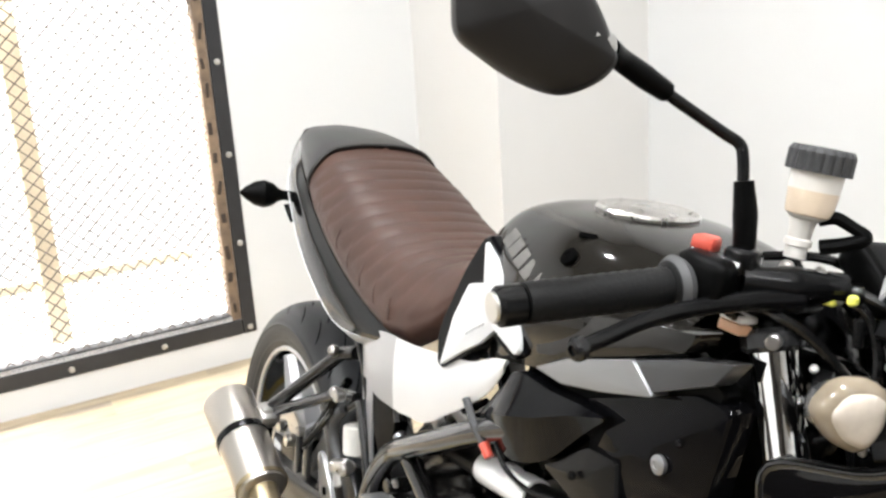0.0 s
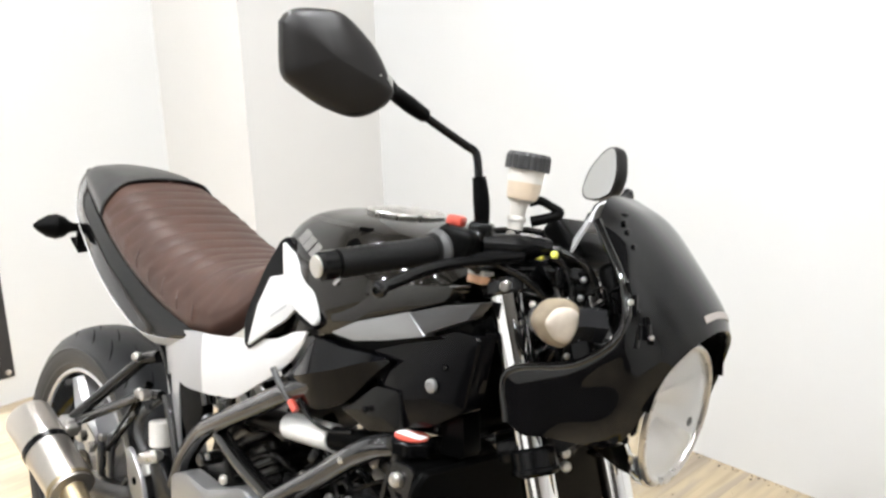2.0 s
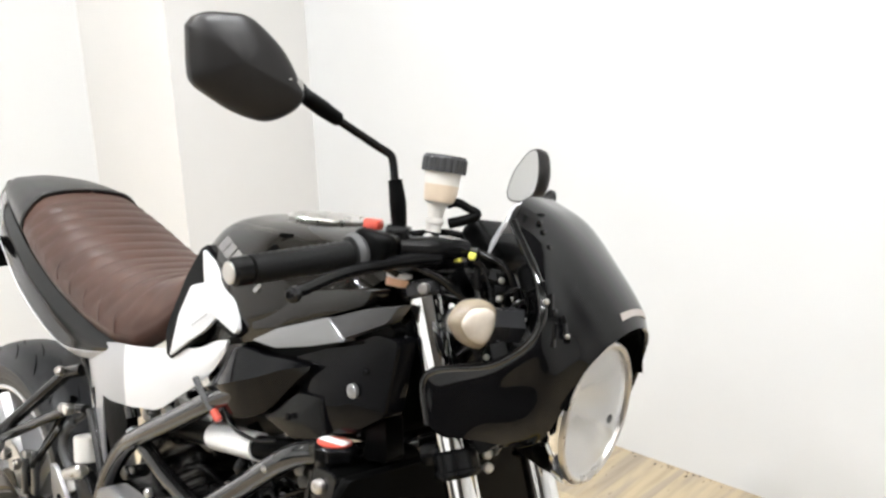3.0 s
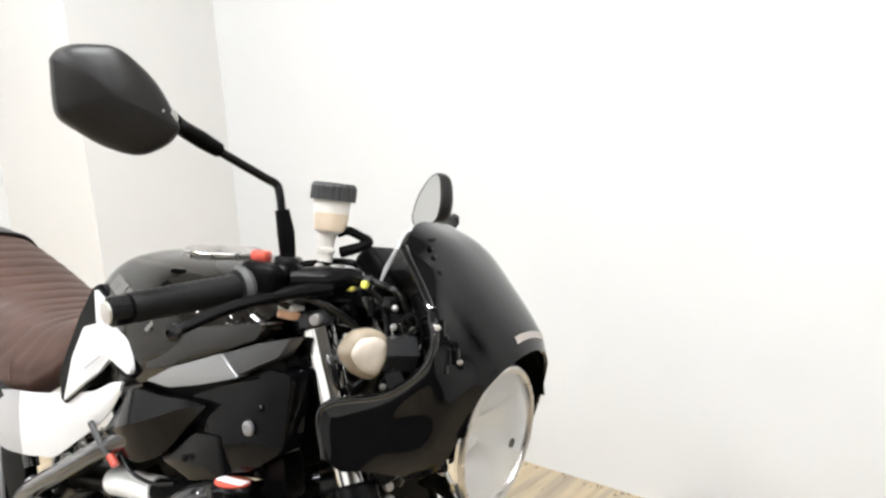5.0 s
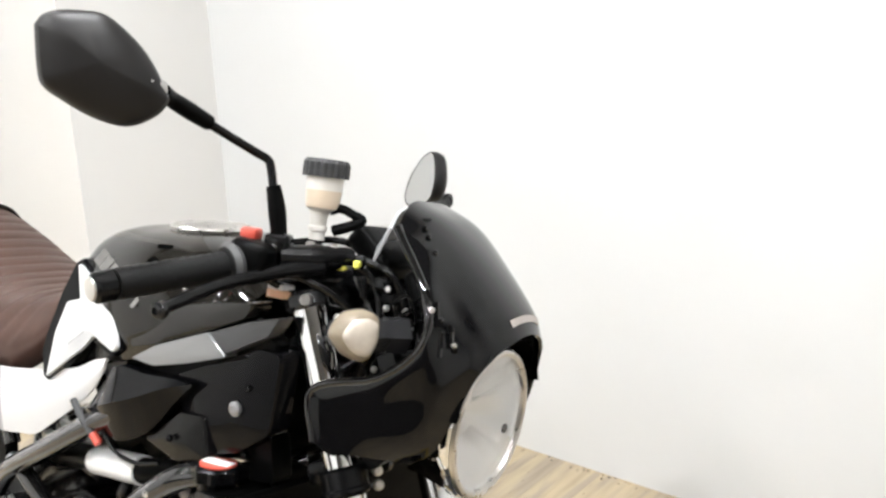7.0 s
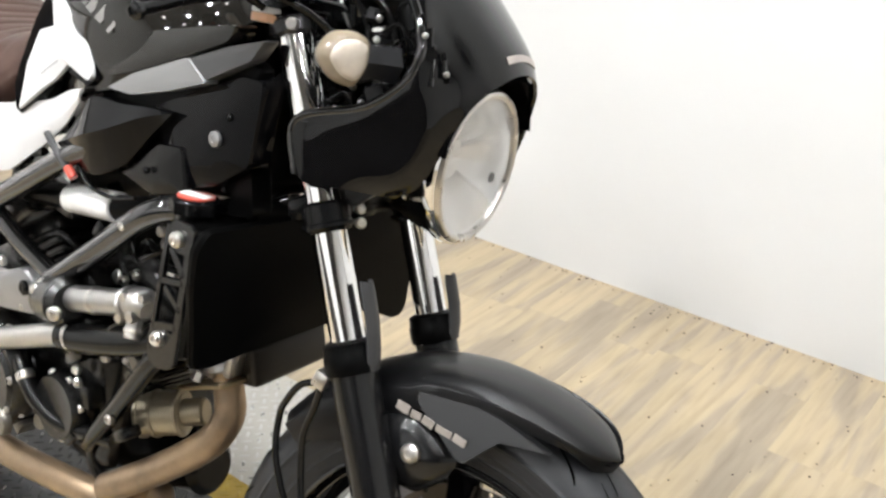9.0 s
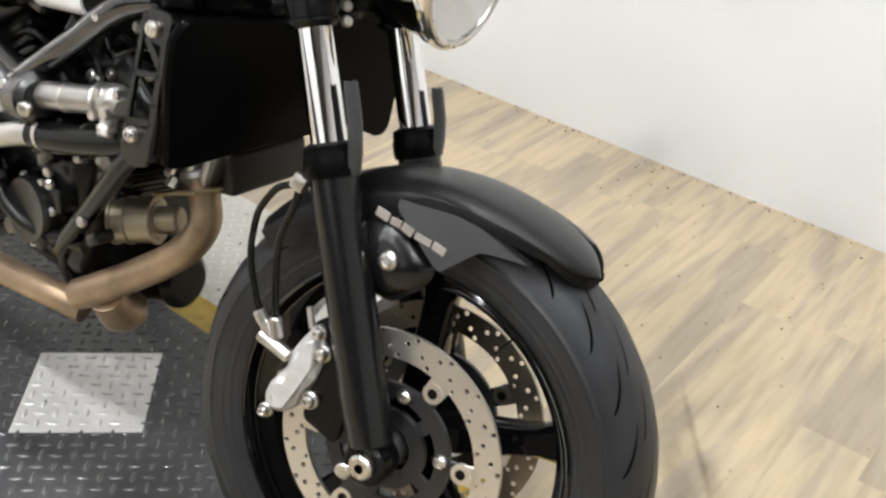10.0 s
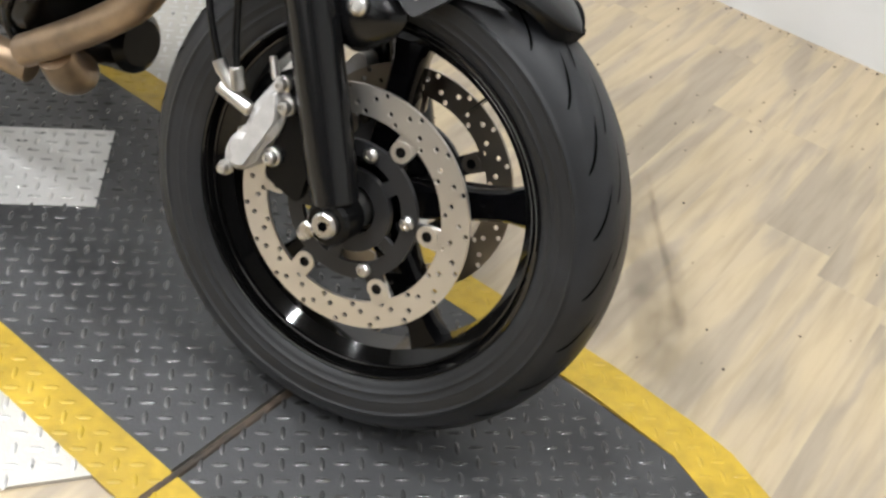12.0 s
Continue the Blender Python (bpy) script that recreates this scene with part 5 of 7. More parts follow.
rows = [half_section(0.660, 0.868, 0.070, 0.80), half_section(0.695, 0.915, 0.092, 0.80), half_section(0.740, 0.972, 0.114, 0.79), half_section(0.785, 0.998, 0.135, 0.80), half_section(0.845, 1.003, 0.150, 0.82), half_section(0.92, 1.006, 0.154, 0.84),
        half_section(1.00, 1.000, 0.148, 0.86), half_section(1.055, 0.985, 0.132, 0.87), half_section(1.085, 0.955, 0.112, 0.87)]
loft(bm, [both(r) for r in rows], n=5, m=4)
bmesh.ops.holes_fill(bm, edges=[e for e in bm.edges if len(e.link_faces) == 1], sides=0)
tank = bp("fuel_tank", bm, TANKP, "black metallic fuel tank with a row of pale marks", angle=60)
bm = B()
lathe(bm, [(0.0, 0.0), (0.0, 0.058), (0.006, 0.060), (0.009, 0.056), (0.007, 0.046), (0.009, 0.040), (0.011, 0.036), (0.012, 0)], m=Matrix.Translation((0.895, 0, 1.002)) @ pose(0, 0, 0, 90, 0, 0) @ pose(0, 0, 0, 0, 0, 0), n=48)
cap = part("filler_cap", bm, STEEL, tank, "round metal filler cap")
for k in range(6):
    a = 2 * math.pi * k / 6
    part("bolt", dome(B(), (0.895 + 0.050 * math.cos(a), 0.050 * math.sin(a), 1.0095), 0.0035, 0.002, (0, 0, 1)), STEEL, cap)
part("tank_stud", dome(B(), (0.948, -0.1372, 0.9700), 0.0105, 0.003, (0, -0.8, 0.6)), GROOVE, tank, "round black tank plug")
part("tank_stud", box(B(), (0.942, -0.112, 0.9905), (0.020, 0.007, 0.003), rot=(38, 0, 40), bevel=0.001, seg=1), GROOVE, tank, "black tank badge pad")
# pale marks along the rear flank, side by side
for k in range(6):
    t = k / 5
    q = spline([(0.8400, -0.1405, 0.9640), (0.8720, -0.1475, 0.9530), (0.9050, -0.1520, 0.9400), (0.9450, -0.1545, 0.9230)], 10)[round(30 * t)]
    bm = B()
    box(bm, q, (0.0125 if k != 5 else 0.006, 0.0016, 0.022), rot=(-22, 32, 9), bevel=0.0004, seg=1)
    part("tank_mark", bm, MARKG, tank, "dull grey mark")


def panel(name, pts, y, t, material, label, r=0.008, bulge=0.004, lean=0.0, bevel=0.003, parent=None):
    """A body panel on each side; lean tips its upper edge inward."""
    first = None
    for s in (-1, 1):
        bm = B()
        plate(bm, round_path(pts, r), s * (y - t), s * y, bevel, bulge)
        if lean:
            z0 = min(p[1] for p in pts)
            for v in bm.verts:
                v.co.y -= s * lean * (v.co.z - z0)
        ob = bp(name, bm, material, label, parent=parent)
        first = first or ob
    return first


# pale flank panel with its swoosh notch, black knee cover, silver side panels
panel("flank_panel", [(0.7951, 0.9494), (0.8446, 0.9273), (0.8919, 0.8917), (0.9076, 0.8548), (0.9016, 0.8471), (0.8522, 0.8605), (0.8273, 0.8368), (0.7960, 0.8170), (0.7474, 0.7822), (0.7567, 0.8468), (0.7782, 0.8940), (0.8151, 0.9052), (0.8243, 0.9236)], 0.165, 0.03, SILVER, "bright silver tank flank panel", 0.004, 0.002, 0.10, bevel=0.0015)
panel("knee_cover", [(0.7826, 0.9515), (0.7960, 0.9570), (0.8490, 0.9320), (0.8970, 0.8963), (0.9130, 0.8512), (0.8943, 0.8385), (0.8472, 0.8525), (0.8216, 0.8309), (0.7944, 0.8119), (0.7415, 0.7751), (0.7300, 0.7790), (0.7193, 0.8121), (0.7271, 0.8402), (0.7548, 0.9065)], 0.160, 0.04, GLOSS, "gloss black knee cover", 0.004, 0.0, 0.10)
for k in range(6):
    t = k / 5
    bm = B()
    box(bm, (0.806 + 0.030 * t, -0.1655 + 0.0022 * t, 0.842 + 0.020 * t), (0.0016, 0.0010, 0.005), rot=(-6, 30, 0))
    bp("flank_mark", bm, SHADEGREY, "fine grey mark on the flank panel", smooth=False)
def bent_panel(name, cols, depth, material, label, t=0.004):
    """A curved body panel on each side: columns of (x, z) at the top, (x, z) at the bottom and y, the middle pushed out by depth."""
    for s in (-1, 1):
        bm = B()
        rows = []
        for x0, z0, x1, z1, y in cols:
            rows.append([(x0 + (x1 - x0) * k, s * (y - 0.04 * (z0 - z1) * (1 - k) + depth * math.sin(math.pi * k)), z0 + (z1 - z0) * k) for k in (0, 0.12, 0.35, 0.65, 0.88, 1)])
        loft(bm, rows, n=5, m=4)
        shell(bm, t if s < 0 else -t)
        bp(name, bm, material, label, angle=40)


bent_panel("side_panel", [(0.592, 0.7640, 0.610, 0.6690, 0.1535), (0.620, 0.7680, 0.632, 0.6720, 0.1548), (0.660, 0.7750, 0.665, 0.6790, 0.1560), (0.709, 0.7840, 0.710, 0.6890, 0.1565), (0.760, 0.7950, 0.762, 0.7210, 0.1565), (0.811, 0.8080, 0.811, 0.7530, 0.156), (0.850, 0.8260, 0.850, 0.7840, 0.155), (0.880, 0.8345, 0.878, 0.8180, 0.154)], 0.003, SILVER, "silver painted side panel")
# Same silver panel turned from the light: its shade is a greyer colour.
bent_panel("side_panel_rear", [(0.392, 0.724, 0.428, 0.648, 0.116), (0.440, 0.736, 0.452, 0.656, 0.130), (0.490, 0.744, 0.487, 0.666, 0.1415), (0.545, 0.757, 0.545, 0.6615, 0.1495), (0.597, 0.765, 0.615, 0.6690, 0.1537)], 0.002, SHADEGREY, "rear part of the silver side panel, shaded grey in its colour")
bent_panel("side_panel_leg", [(0.424, 0.662, 0.506, 0.508, 0.127), (0.446, 0.664, 0.514, 0.511, 0.131), (0.468, 0.668, 0.521, 0.513, 0.134), (0.490, 0.672, 0.528, 0.516, 0.136)], 0.003, SHADEGREY, "lower leg of the silver side panel, shaded grey in its colour")
panel("side_infill", [(0.500, 0.664), (0.560, 0.668), (0.590, 0.630), (0.578, 0.600), (0.545, 0.562), (0.516, 0.600)], 0.1365, 0.02, MATTE, "matte black infill", 0.012, 0.001)
for s in (-1, 1):
    bp("bolt", dome(B(), (0.806, s * 0.152, 0.768), 0.009, 0.004, (0, s, 0), 16), SATIN, "black panel plug")
for s in (-1, 1):
    bm = B()
    top = [(0.846, s * 0.152, 0.768), (0.880, s * 0.153, 0.806), (0.902, s * 0.152, 0.829), (0.965, s * 0.152, 0.831), (1.016, s * 0.151, 0.836), (1.054, s * 0.148, 0.837)]
    fold = [(0.836, s * 0.157, 0.756), (0.872, s * 0.165, 0.768), (0.910, s * 0.170, 0.782), (0.965, s * 0.169, 0.802), (1.016, s * 0.161, 0.824), (1.056, s * 0.150, 0.8365)]
    low = [(0.828, s * 0.154, 0.752), (0.868, s * 0.155, 0.741), (0.915, s * 0.154, 0.730), (0.975, s * 0.151, 0.757), (1.024, s * 0.148, 0.805), (1.058, s * 0.147, 0.836)]
    base = [(x, s * 0.120, z) for x, _, z in low]
    roof = [(x, s * 0.120, z) for x, _, z in top]
    rings(bm, [spline(r, 4) for r in (roof, top, fold, low, base)], closed=False)
    bp("side_cover", bm, GLOSS, "gloss black pointed side cover with a folded face", angle=12)
panel("trim_strip", [(0.935, 0.846), (0.985, 0.872), (1.085, 0.907), (1.122, 0.884), (1.050, 0.862), (0.985, 0.846)], 0.153, 0.02, GREYP, "grey metallic trim strip", 0.004, 0.001, 0.05, bevel=0.0006)
panel("trim_tail", [(1.070, 0.901), (1.150, 0.930), (1.208, 0.945), (1.190, 0.920), (1.108, 0.882)], 0.148, 0.02, GREYD, "dark grey metallic trim strip", 0.004, 0.001, 0.08)
panel("tank_skirt", [(0.925, 0.905), (1.00, 0.925), (1.10, 0.945), (1.16, 0.955), (1.15, 0.935), (1.08, 0.908), (0.98, 0.872), (0.925, 0.858)], 0.150, 0.03, TANKP, "black lower tank skirt", 0.008, 0.003, 0.08)
panel("lower_duct", [(1.00, 0.835), (1.16, 0.900), (1.20, 0.900), (1.185, 0.80), (1.13, 0.765), (1.03, 0.735), (0.955, 0.735), (1.02, 0.79)], 0.132, 0.03, GLOSS, "gloss black air duct", 0.010, 0.006)
panel("duct_insert", [(0.955, 0.742), (1.03, 0.795), (1.075, 0.800), (1.085, 0.745), (1.02, 0.728)], 0.142, 0.012, SATIN, "black duct insert", 0.006, 0.003)
for s in (-1, 1):
    bp("bolt", dome(B(), (1.132, s * 0.140, 0.822), 0.0095, 0.004, (0, s, 0), 18), GREYP, "dull grey rivet")
for q in ((1.128, -0.118, 0.760), (1.020, -0.150, 0.760), (1.150, -0.136, 0.850)):
    bp("bolt", dome(B(), q, 0.0045, 0.004, (0.3, -1, 0.3), 14), SATIN)
# seat and tail
def seat_half(x, zc, ze, hw, side=0.02):
    return [(x, 0, zc), (x, -hw * 0.40, zc - 0.003), (x, -hw * 0.72, zc - 0.3 * (zc - ze) * 0.6), (x, -hw * 0.93, ze + 0.45 * (zc - ze)), (x, -hw, ze + 0.18 * (zc - ze)), (x, -hw * 0.985, ze - 0.002), (x, -hw * 0.86, ze - side)]


SEAT = [(0.142, 0.962, 0.888, 0.124), (0.20, 0.946, 0.862, 0.134), (0.28, 0.922, 0.830, 0.141), (0.36, 0.896, 0.800, 0.142), (0.44, 0.876, 0.776, 0.141), (0.52, 0.866, 0.758, 0.137), (0.575, 0.868, 0.760, 0.126), (0.618, 0.880, 0.790, 0.108), (0.645, 0.898, 0.830, 0.086)]


def seat_at(x):
    c = np.array(SEAT)
    return [float(np.interp(x, c[:, 0], c[:, k])) for k in (1, 2, 3)]


bm = B()
rows = []
pl = 0.0345
for k in range(121):
    x = 0.142 + (0.645 - 0.142) * k / 120
    zc, ze, hw = seat_at(x)
    row = spline(both(seat_half(x, zc, ze, hw)), 4)
    out = []
    for i, p in enumerate(row):
        s = abs(i / (len(row) - 1) - 0.5) * 2
        w = max(0.0, min(1.0, (0.62 - s) / 0.06))
        ph = ((p.x + 0.10 * (s * 1.2) ** 2 - 0.16) / pl) % 1.0
        groove = math.exp(-((min(ph, 1 - ph)) / 0.09) ** 2)
        puff = math.sin(math.pi * ph) * 0.0014
        seam = math.exp(-((s - 0.66) / 0.012) ** 2) * 0.0025
        fade = min(1.0, max(0.0, (x - 0.165) / 0.02)) * min(1.0, max(0.0, (0.60 - x) / 0.03))
        n = Vector((0, (p.y / max(hw, 0.01)) * 0.5, 1)).normalized()
        out.append(p + n * (fade * w * (puff - 0.0026 * groove) - seam))
    rows.append(out)
rings(bm, rows, closed=False)
bmesh.ops.holes_fill(bm, edges=[e for e in bm.edges if len(e.link_faces) == 1], sides=0)
seat = bp("seat", bm, LEATHER, "brown leather tuck-and-roll seat", angle=70)
bm = B()
HUMP = [(0.150, 0.966, 0.890, 0.127), (0.10, 0.974, 0.905, 0.118), (0.03, 0.979, 0.922, 0.100), (-0.04, 0.976, 0.935, 0.078), (-0.09, 0.966, 0.940, 0.056), (-0.112, 0.950, 0.938, 0.040)]
loft(bm, [both(seat_half(*r, side=0.03)) for r in HUMP], n=5, m=4)
bmesh.ops.holes_fill(bm, edges=[e for e in bm.edges if len(e.link_faces) == 1], sides=0)
part("seat_hump", bm, BLEATHER, seat, "black vinyl rear hump", angle=70)
bm = B()
tube(bm, [Vector(p) + Vector((0, 0, 0.0012)) for p in both(seat_half(0.146, 0.9645, 0.889, 0.1262))], 0.0030, n=8)
part("piping", bm, BLEATHER, seat, "black piping")
for k in range(7):
    x = 0.22 + 0.05 * k
    zc, ze, hw = seat_at(x)
    for s in (-1, 1):
        bm = B()
        tube(bm, [(x, s * hw * 0.905, ze + 0.50 * (zc - ze)), (x + 0.006, s * hw * 0.985, ze + 0.28 * (zc - ze)), (x + 0.012, s * hw * 1.002, ze + 0.10 * (zc - ze))], 0.0016, n=6)
        part("stitch", bm, LEATHER, seat)
for s in (-1, 1):
    bm = B()
    up, lo = [], []
    for x, z, y in ((-0.118, 0.958, 0.036), (-0.08, 0.954, 0.060), (0.0, 0.930, 0.092), (0.08, 0.902, 0.112), (0.18, 0.864, 0.130), (0.28, 0.824, 0.138), (0.38, 0.789, 0.140), (0.48, 0.764, 0.138), (0.56, 0.752, 0.134)):
        up.append((x, s * y, z))
    for x, z, y in ((-0.112, 0.915, 0.052), (-0.07, 0.895, 0.082), (0.01, 0.868, 0.114), (0.09, 0.838, 0.133), (0.19, 0.790, 0.148), (0.29, 0.748, 0.154), (0.38, 0.720, 0.154), (0.46, 0.724, 0.150), (0.555, 0.742, 0.139)):
        lo.append((x, s * y, z))
    mid = [((a[0] + b[0]) / 2, (a[1] + b[1]) / 2 + s * 0.006, (a[2] + b[2]) / 2) for a, b in zip(up, lo)]
    loft(bm, [up, mid, lo], n=4, m=4)
    shell(bm, 0.004)
    bp("tail_cowl", bm, COWL, "gloss black tail cowl")
    bm = B()
    lo2 = [(x + 0.002, s * (y - 0.020), z - 0.014) for x, y, z in ((p[0], abs(p[1]), p[2]) for p in lo)]
    lo1 = [(x - 0.004, s * (abs(y) - 0.001), z + 0.002) for x, y, z in lo]
    loft(bm, [lo1, lo2], n=3, m=4)
    shell(bm, 0.003)
    bp("under_tail", bm, SILVER, "silver under-tail panel")
bm = B()
box(bm, (-0.055, -0.075, 0.800), (0.05, 0.030, 0.004), rot=(8, 30, 0), bevel=0.001, seg=1)
box(bm, (-0.045, -0.075, 0.818), (0.006, 0.030, 0.040), rot=(0, 0, 0), bevel=0.001, seg=1)
bp("tail_bracket", bm, MATTE, "small black bracket under the tail")
bm = B()
box(bm, (0.12, 0, 0.84), (0.40, 0.17, 0.06), rot=(0, 17, 0), bevel=0.02)
bp("tail_inner", bm, MATTE, "black inner tail moulding")

# trellis frame
def tubepart(name, pts, r, material, label="", n=16, **k):
    return bp(name, tube(B(), pts, r, n=n, **k), material, label)


for s in (-1, 1):
    tubepart("frame_tube", [(0.505, s * 0.130, 0.470), (0.535, s * 0.133, 0.530), (0.590, s * 0.140, 0.590), (0.645, s * 0.146, 0.625), (0.750, s * 0.150, 0.682), (0.865, s * 0.150, 0.745), (0.98, s * 0.135, 0.80), (1.12, s * 0.06, 0.86)], 0.0165, TUBEP, "satin silver frame tube")
    tubepart("frame_tube", [(0.640, s * 0.138, 0.612), (0.730, s * 0.146, 0.585), (0.838, s * 0.150, 0.560)], 0.0135, RIMLIP, "glossy black frame brace")
    tubepart("frame_tube", [(0.830, s * 0.158, 0.560), (0.940, s * 0.155, 0.640), (1.042, s * 0.146, 0.714), (1.100, s * 0.095, 0.722), (1.16, s * 0.04, 0.745)], 0.0165, TUBEP, "satin silver frame tube")
    tubepart("frame_tube", [(0.595, s * 0.130, 0.640), (0.575, s * 0.128, 0.68), (0.55, s * 0.12, 0.73)], 0.012, RIMLIP, "glossy black frame brace")
    tubepart("cross_tube", [(0.690, s * 0.110, 0.650), (0.80, s * 0.118, 0.668), (0.92, s * 0.120, 0.684), (1.00, s * 0.11, 0.70)], 0.0175, MATTE, "black frame rail")
    tubepart("label_sleeve", [(0.812, s * 0.1180, 0.6695), (0.925, s * 0.1200, 0.685)], 0.0205, WHITE, "white paper label round a tube", n=20)
    bp("bolt", dome(B(), (0.842, s * 0.176, 0.562), 0.010, 0.008, (0, s, 0)), STEEL)
    bp("bolt", dome(B(), (1.000, s * 0.165, 0.685), 0.006, 0.006, (0, s, 0.5)), STEEL)
tubepart("wire", [(0.872, -0.152, 0.735), (0.90, -0.150, 0.712), (0.945, -0.146, 0.706), (0.985, -0.14, 0.715)], 0.003, HOSE)
tubepart("hinged_stay", [(0.818, -0.163, 0.765), (0.845, -0.165, 0.745), (0.868, -0.162, 0.727)], 0.0050, TABG, "dark grey stay", n=10)
bp("red_tip", rod(B(), (0.866, -0.162, 0.730), (0.879, -0.160, 0.717), 0.0062, n=12), RED, "red plastic tip")
bm = B()
tube(bm, [(1.10, 0, 0.84), (1.16, 0, 0.90), (1.13, 0, 0.95)], 0.045, n=16)
bp("steering_head", bm, SATIN)

# radiator with its side bracket and filler cap
RADT = pose(1.128, 0, 0.640, 0, 6, 0)
bm = B()
box(bm, (0, -0.006, 0.006), (0.028, 0.318, 0.150), bevel=0.004)
rad = bp("radiator", bm, GROOVE, "black radiator in a plastic shroud", m=RADT)
for k in range(21):
    bm = B()
    box(bm, (0.0165, -0.006, -0.066 + 0.007 * k), (0.005, 0.30, 0.0018), bevel=0.0)
    part("cooling_fin", bm, GROOVE, rad, smooth=False)
for s in (-1,):
    bm = B()
    rows = []
    for z, x0, x1 in ((-0.078, 0.014, 0.020), (-0.070, 0.012, 0.030), (0.0, 0.012, 0.032), (0.070, 0.012, 0.030), (0.082, 0.014, 0.020)):
        rows.append([Vector((x0, s * 0.176, z)), Vector((x1, s * 0.180, z)), Vector((x1 + 0.006, s * 0.170, z)), Vector((x1, s * 0.145, z)), Vector((x0, s * 0.150, z))])
    rings(bm, rows)
    part("shroud", bm, MATTE, rad, "matte black radiator shroud")
    # ladder bracket behind the shroud
    def edge(u):
        """The two stiles at height u of the bracket."""
        return (-0.0275 + 0.0100 * u, -0.082 + 0.164 * u), (0.017 + 0.006 * u, -0.082 + 0.172 * u)
    def bar(name, a, b, w):
        """A flat bar of the bracket between two points of its plane."""
        d = Vector((b[0] - a[0], b[1] - a[1])).normalized()
        n = Vector((-d.y, d.x)) * w
        bm = B()
        rings(bm, [[Vector((p[0] + k * n.x, s * y, p[1] + k * n.y)) for k, y in ((-1, 0.182), (-0.8, 0.187), (0.8, 0.187), (1, 0.182))] for p in (a, b)])
        part(name, bm, FORKP, rad)
    for k, w in ((0, 0.0040), (1, 0.0062)):
        bar("bracket_stile", edge(0)[k], edge(1)[k], w)
    for p, q, w in (((-0.024, 0.010), (0.021, 0.022), 0.0045), ((-0.012, 0.005), (0.022, -0.014), 0.0045), ((-0.026, -0.050), (0.017, -0.036), 0.0050), ((-0.010, 0.056), (0.020, 0.030), 0.0060)):
        bar("bracket_rung", p, q, w)
    bm = B()
    plate(bm, round_path([(-0.020, 0.074), (-0.012, 0.090), (0.024, 0.094), (0.026, 0.056), (-0.010, 0.052)], 0.006), s * 0.1815, s * 0.1865, 0.001)
    part("bracket_head", bm, FORKP, rad)
    bm = B()
    plate(bm, round_path([(-0.031, -0.058), (-0.029, -0.096), (-0.010, -0.102), (0.020, -0.090), (0.020, -0.046), (-0.020, -0.046)], 0.008), s * 0.1815, s * 0.1865, 0.001)
    part("bracket_foot", bm, FORKP, rad)
    for z, x in ((0.0704, 0.0026), (-0.0612, -0.0097)):
        part("bolt", dome(B(), (x, s * 0.188, z), 0.0095, 0.008, (0, s, 0), 16), STEEL, rad)
bm = B()
plate(bm, round_path([(-0.169, -0.060), (0.060, -0.0775), (0.150, -0.088), (0.174, -0.085), (0.182, -0.030), (0.190, 0.020), (0.192, 0.070), (0.178, 0.092), (-0.180, 0.096), (-0.195, 0.090), (-0.203, -0.007), (-0.207, -0.075), (-0.198, -0.088), (-0.175, -0.088)], 0.008), 0.0, 0.010, 0.004, 0.003)
bmesh.ops.transform(bm, matrix=Matrix.Translation((0.030, 0, 0)) @ pose(0, 0, 0, 0, 0, -90), verts=bm.verts)
part("radiator_guard", bm, MATTE, rad, "matte black radiator guard")
bm = B()
box(bm, (0.018, 0.0, 0.097), (0.03, 0.20, 0.026), bevel=0.01)
part("top_shroud", bm, MATTE, rad)
bm = B()
plate(bm, round_path([(1.135, 0.785), (1.165, 0.795), (1.175, 0.735), (1.130, 0.728)], 0.008), -0.112, -0.080, 0.004)
bp("duct_block", bm, MATTE, "matte black bracket block")
bm = B()
rows = []
for h, r in ((-0.030, 0.0), (-0.030, 0.024), (-0.008, 0.024), (-0.006, 0.030), (0.008, 0.030), (0.011, 0.026), (0.012, 0.0)):
    k = [(r + 0.0022 * math.cos(8 * 2 * math.pi * i / 64) * (r > 0.027), 2 * math.pi * i / 64) for i in range(64)]
    rows.append([Vector((1.103 + q * math.cos(a), -0.138 + q * math.sin(a), 0.735 + h)) for q, a in k])
rings(bm, rows, caps=False)
rc = bp("radiator_cap", bm, SATIN, "fluted black radiator cap with a red label")
bm = B()
lathe(bm, [(0.0, 0.0), (0.0, 0.0225), (0.0015, 0.0225), (0.0018, 0.0)], c=(1.103, -0.138, 0.7465), axis="z", n=30)
part("label_disc", bm, RED, rc, "red and white warning label")
bm = B()
box(bm, (1.103, -0.138, 0.7489), (0.040, 0.017, 0.0012), rot=(0, 0, 12), bevel=0.0004, seg=1)
part("label_band", bm, WHITE, rc)

# engine: V-twin block, covers, hoses
bm = B()
box(bm, (0.72, 0, 0.40), (0.42, 0.25, 0.22), rot=(0, 4, 0), bevel=0.035, seg=3)
box(bm, (0.80, -0.01, 0.30), (0.22, 0.15, 0.12), bevel=0.03, seg=3)
eng = bp("engine_block", bm, ENGINE, "dark oily V-twin engine block")
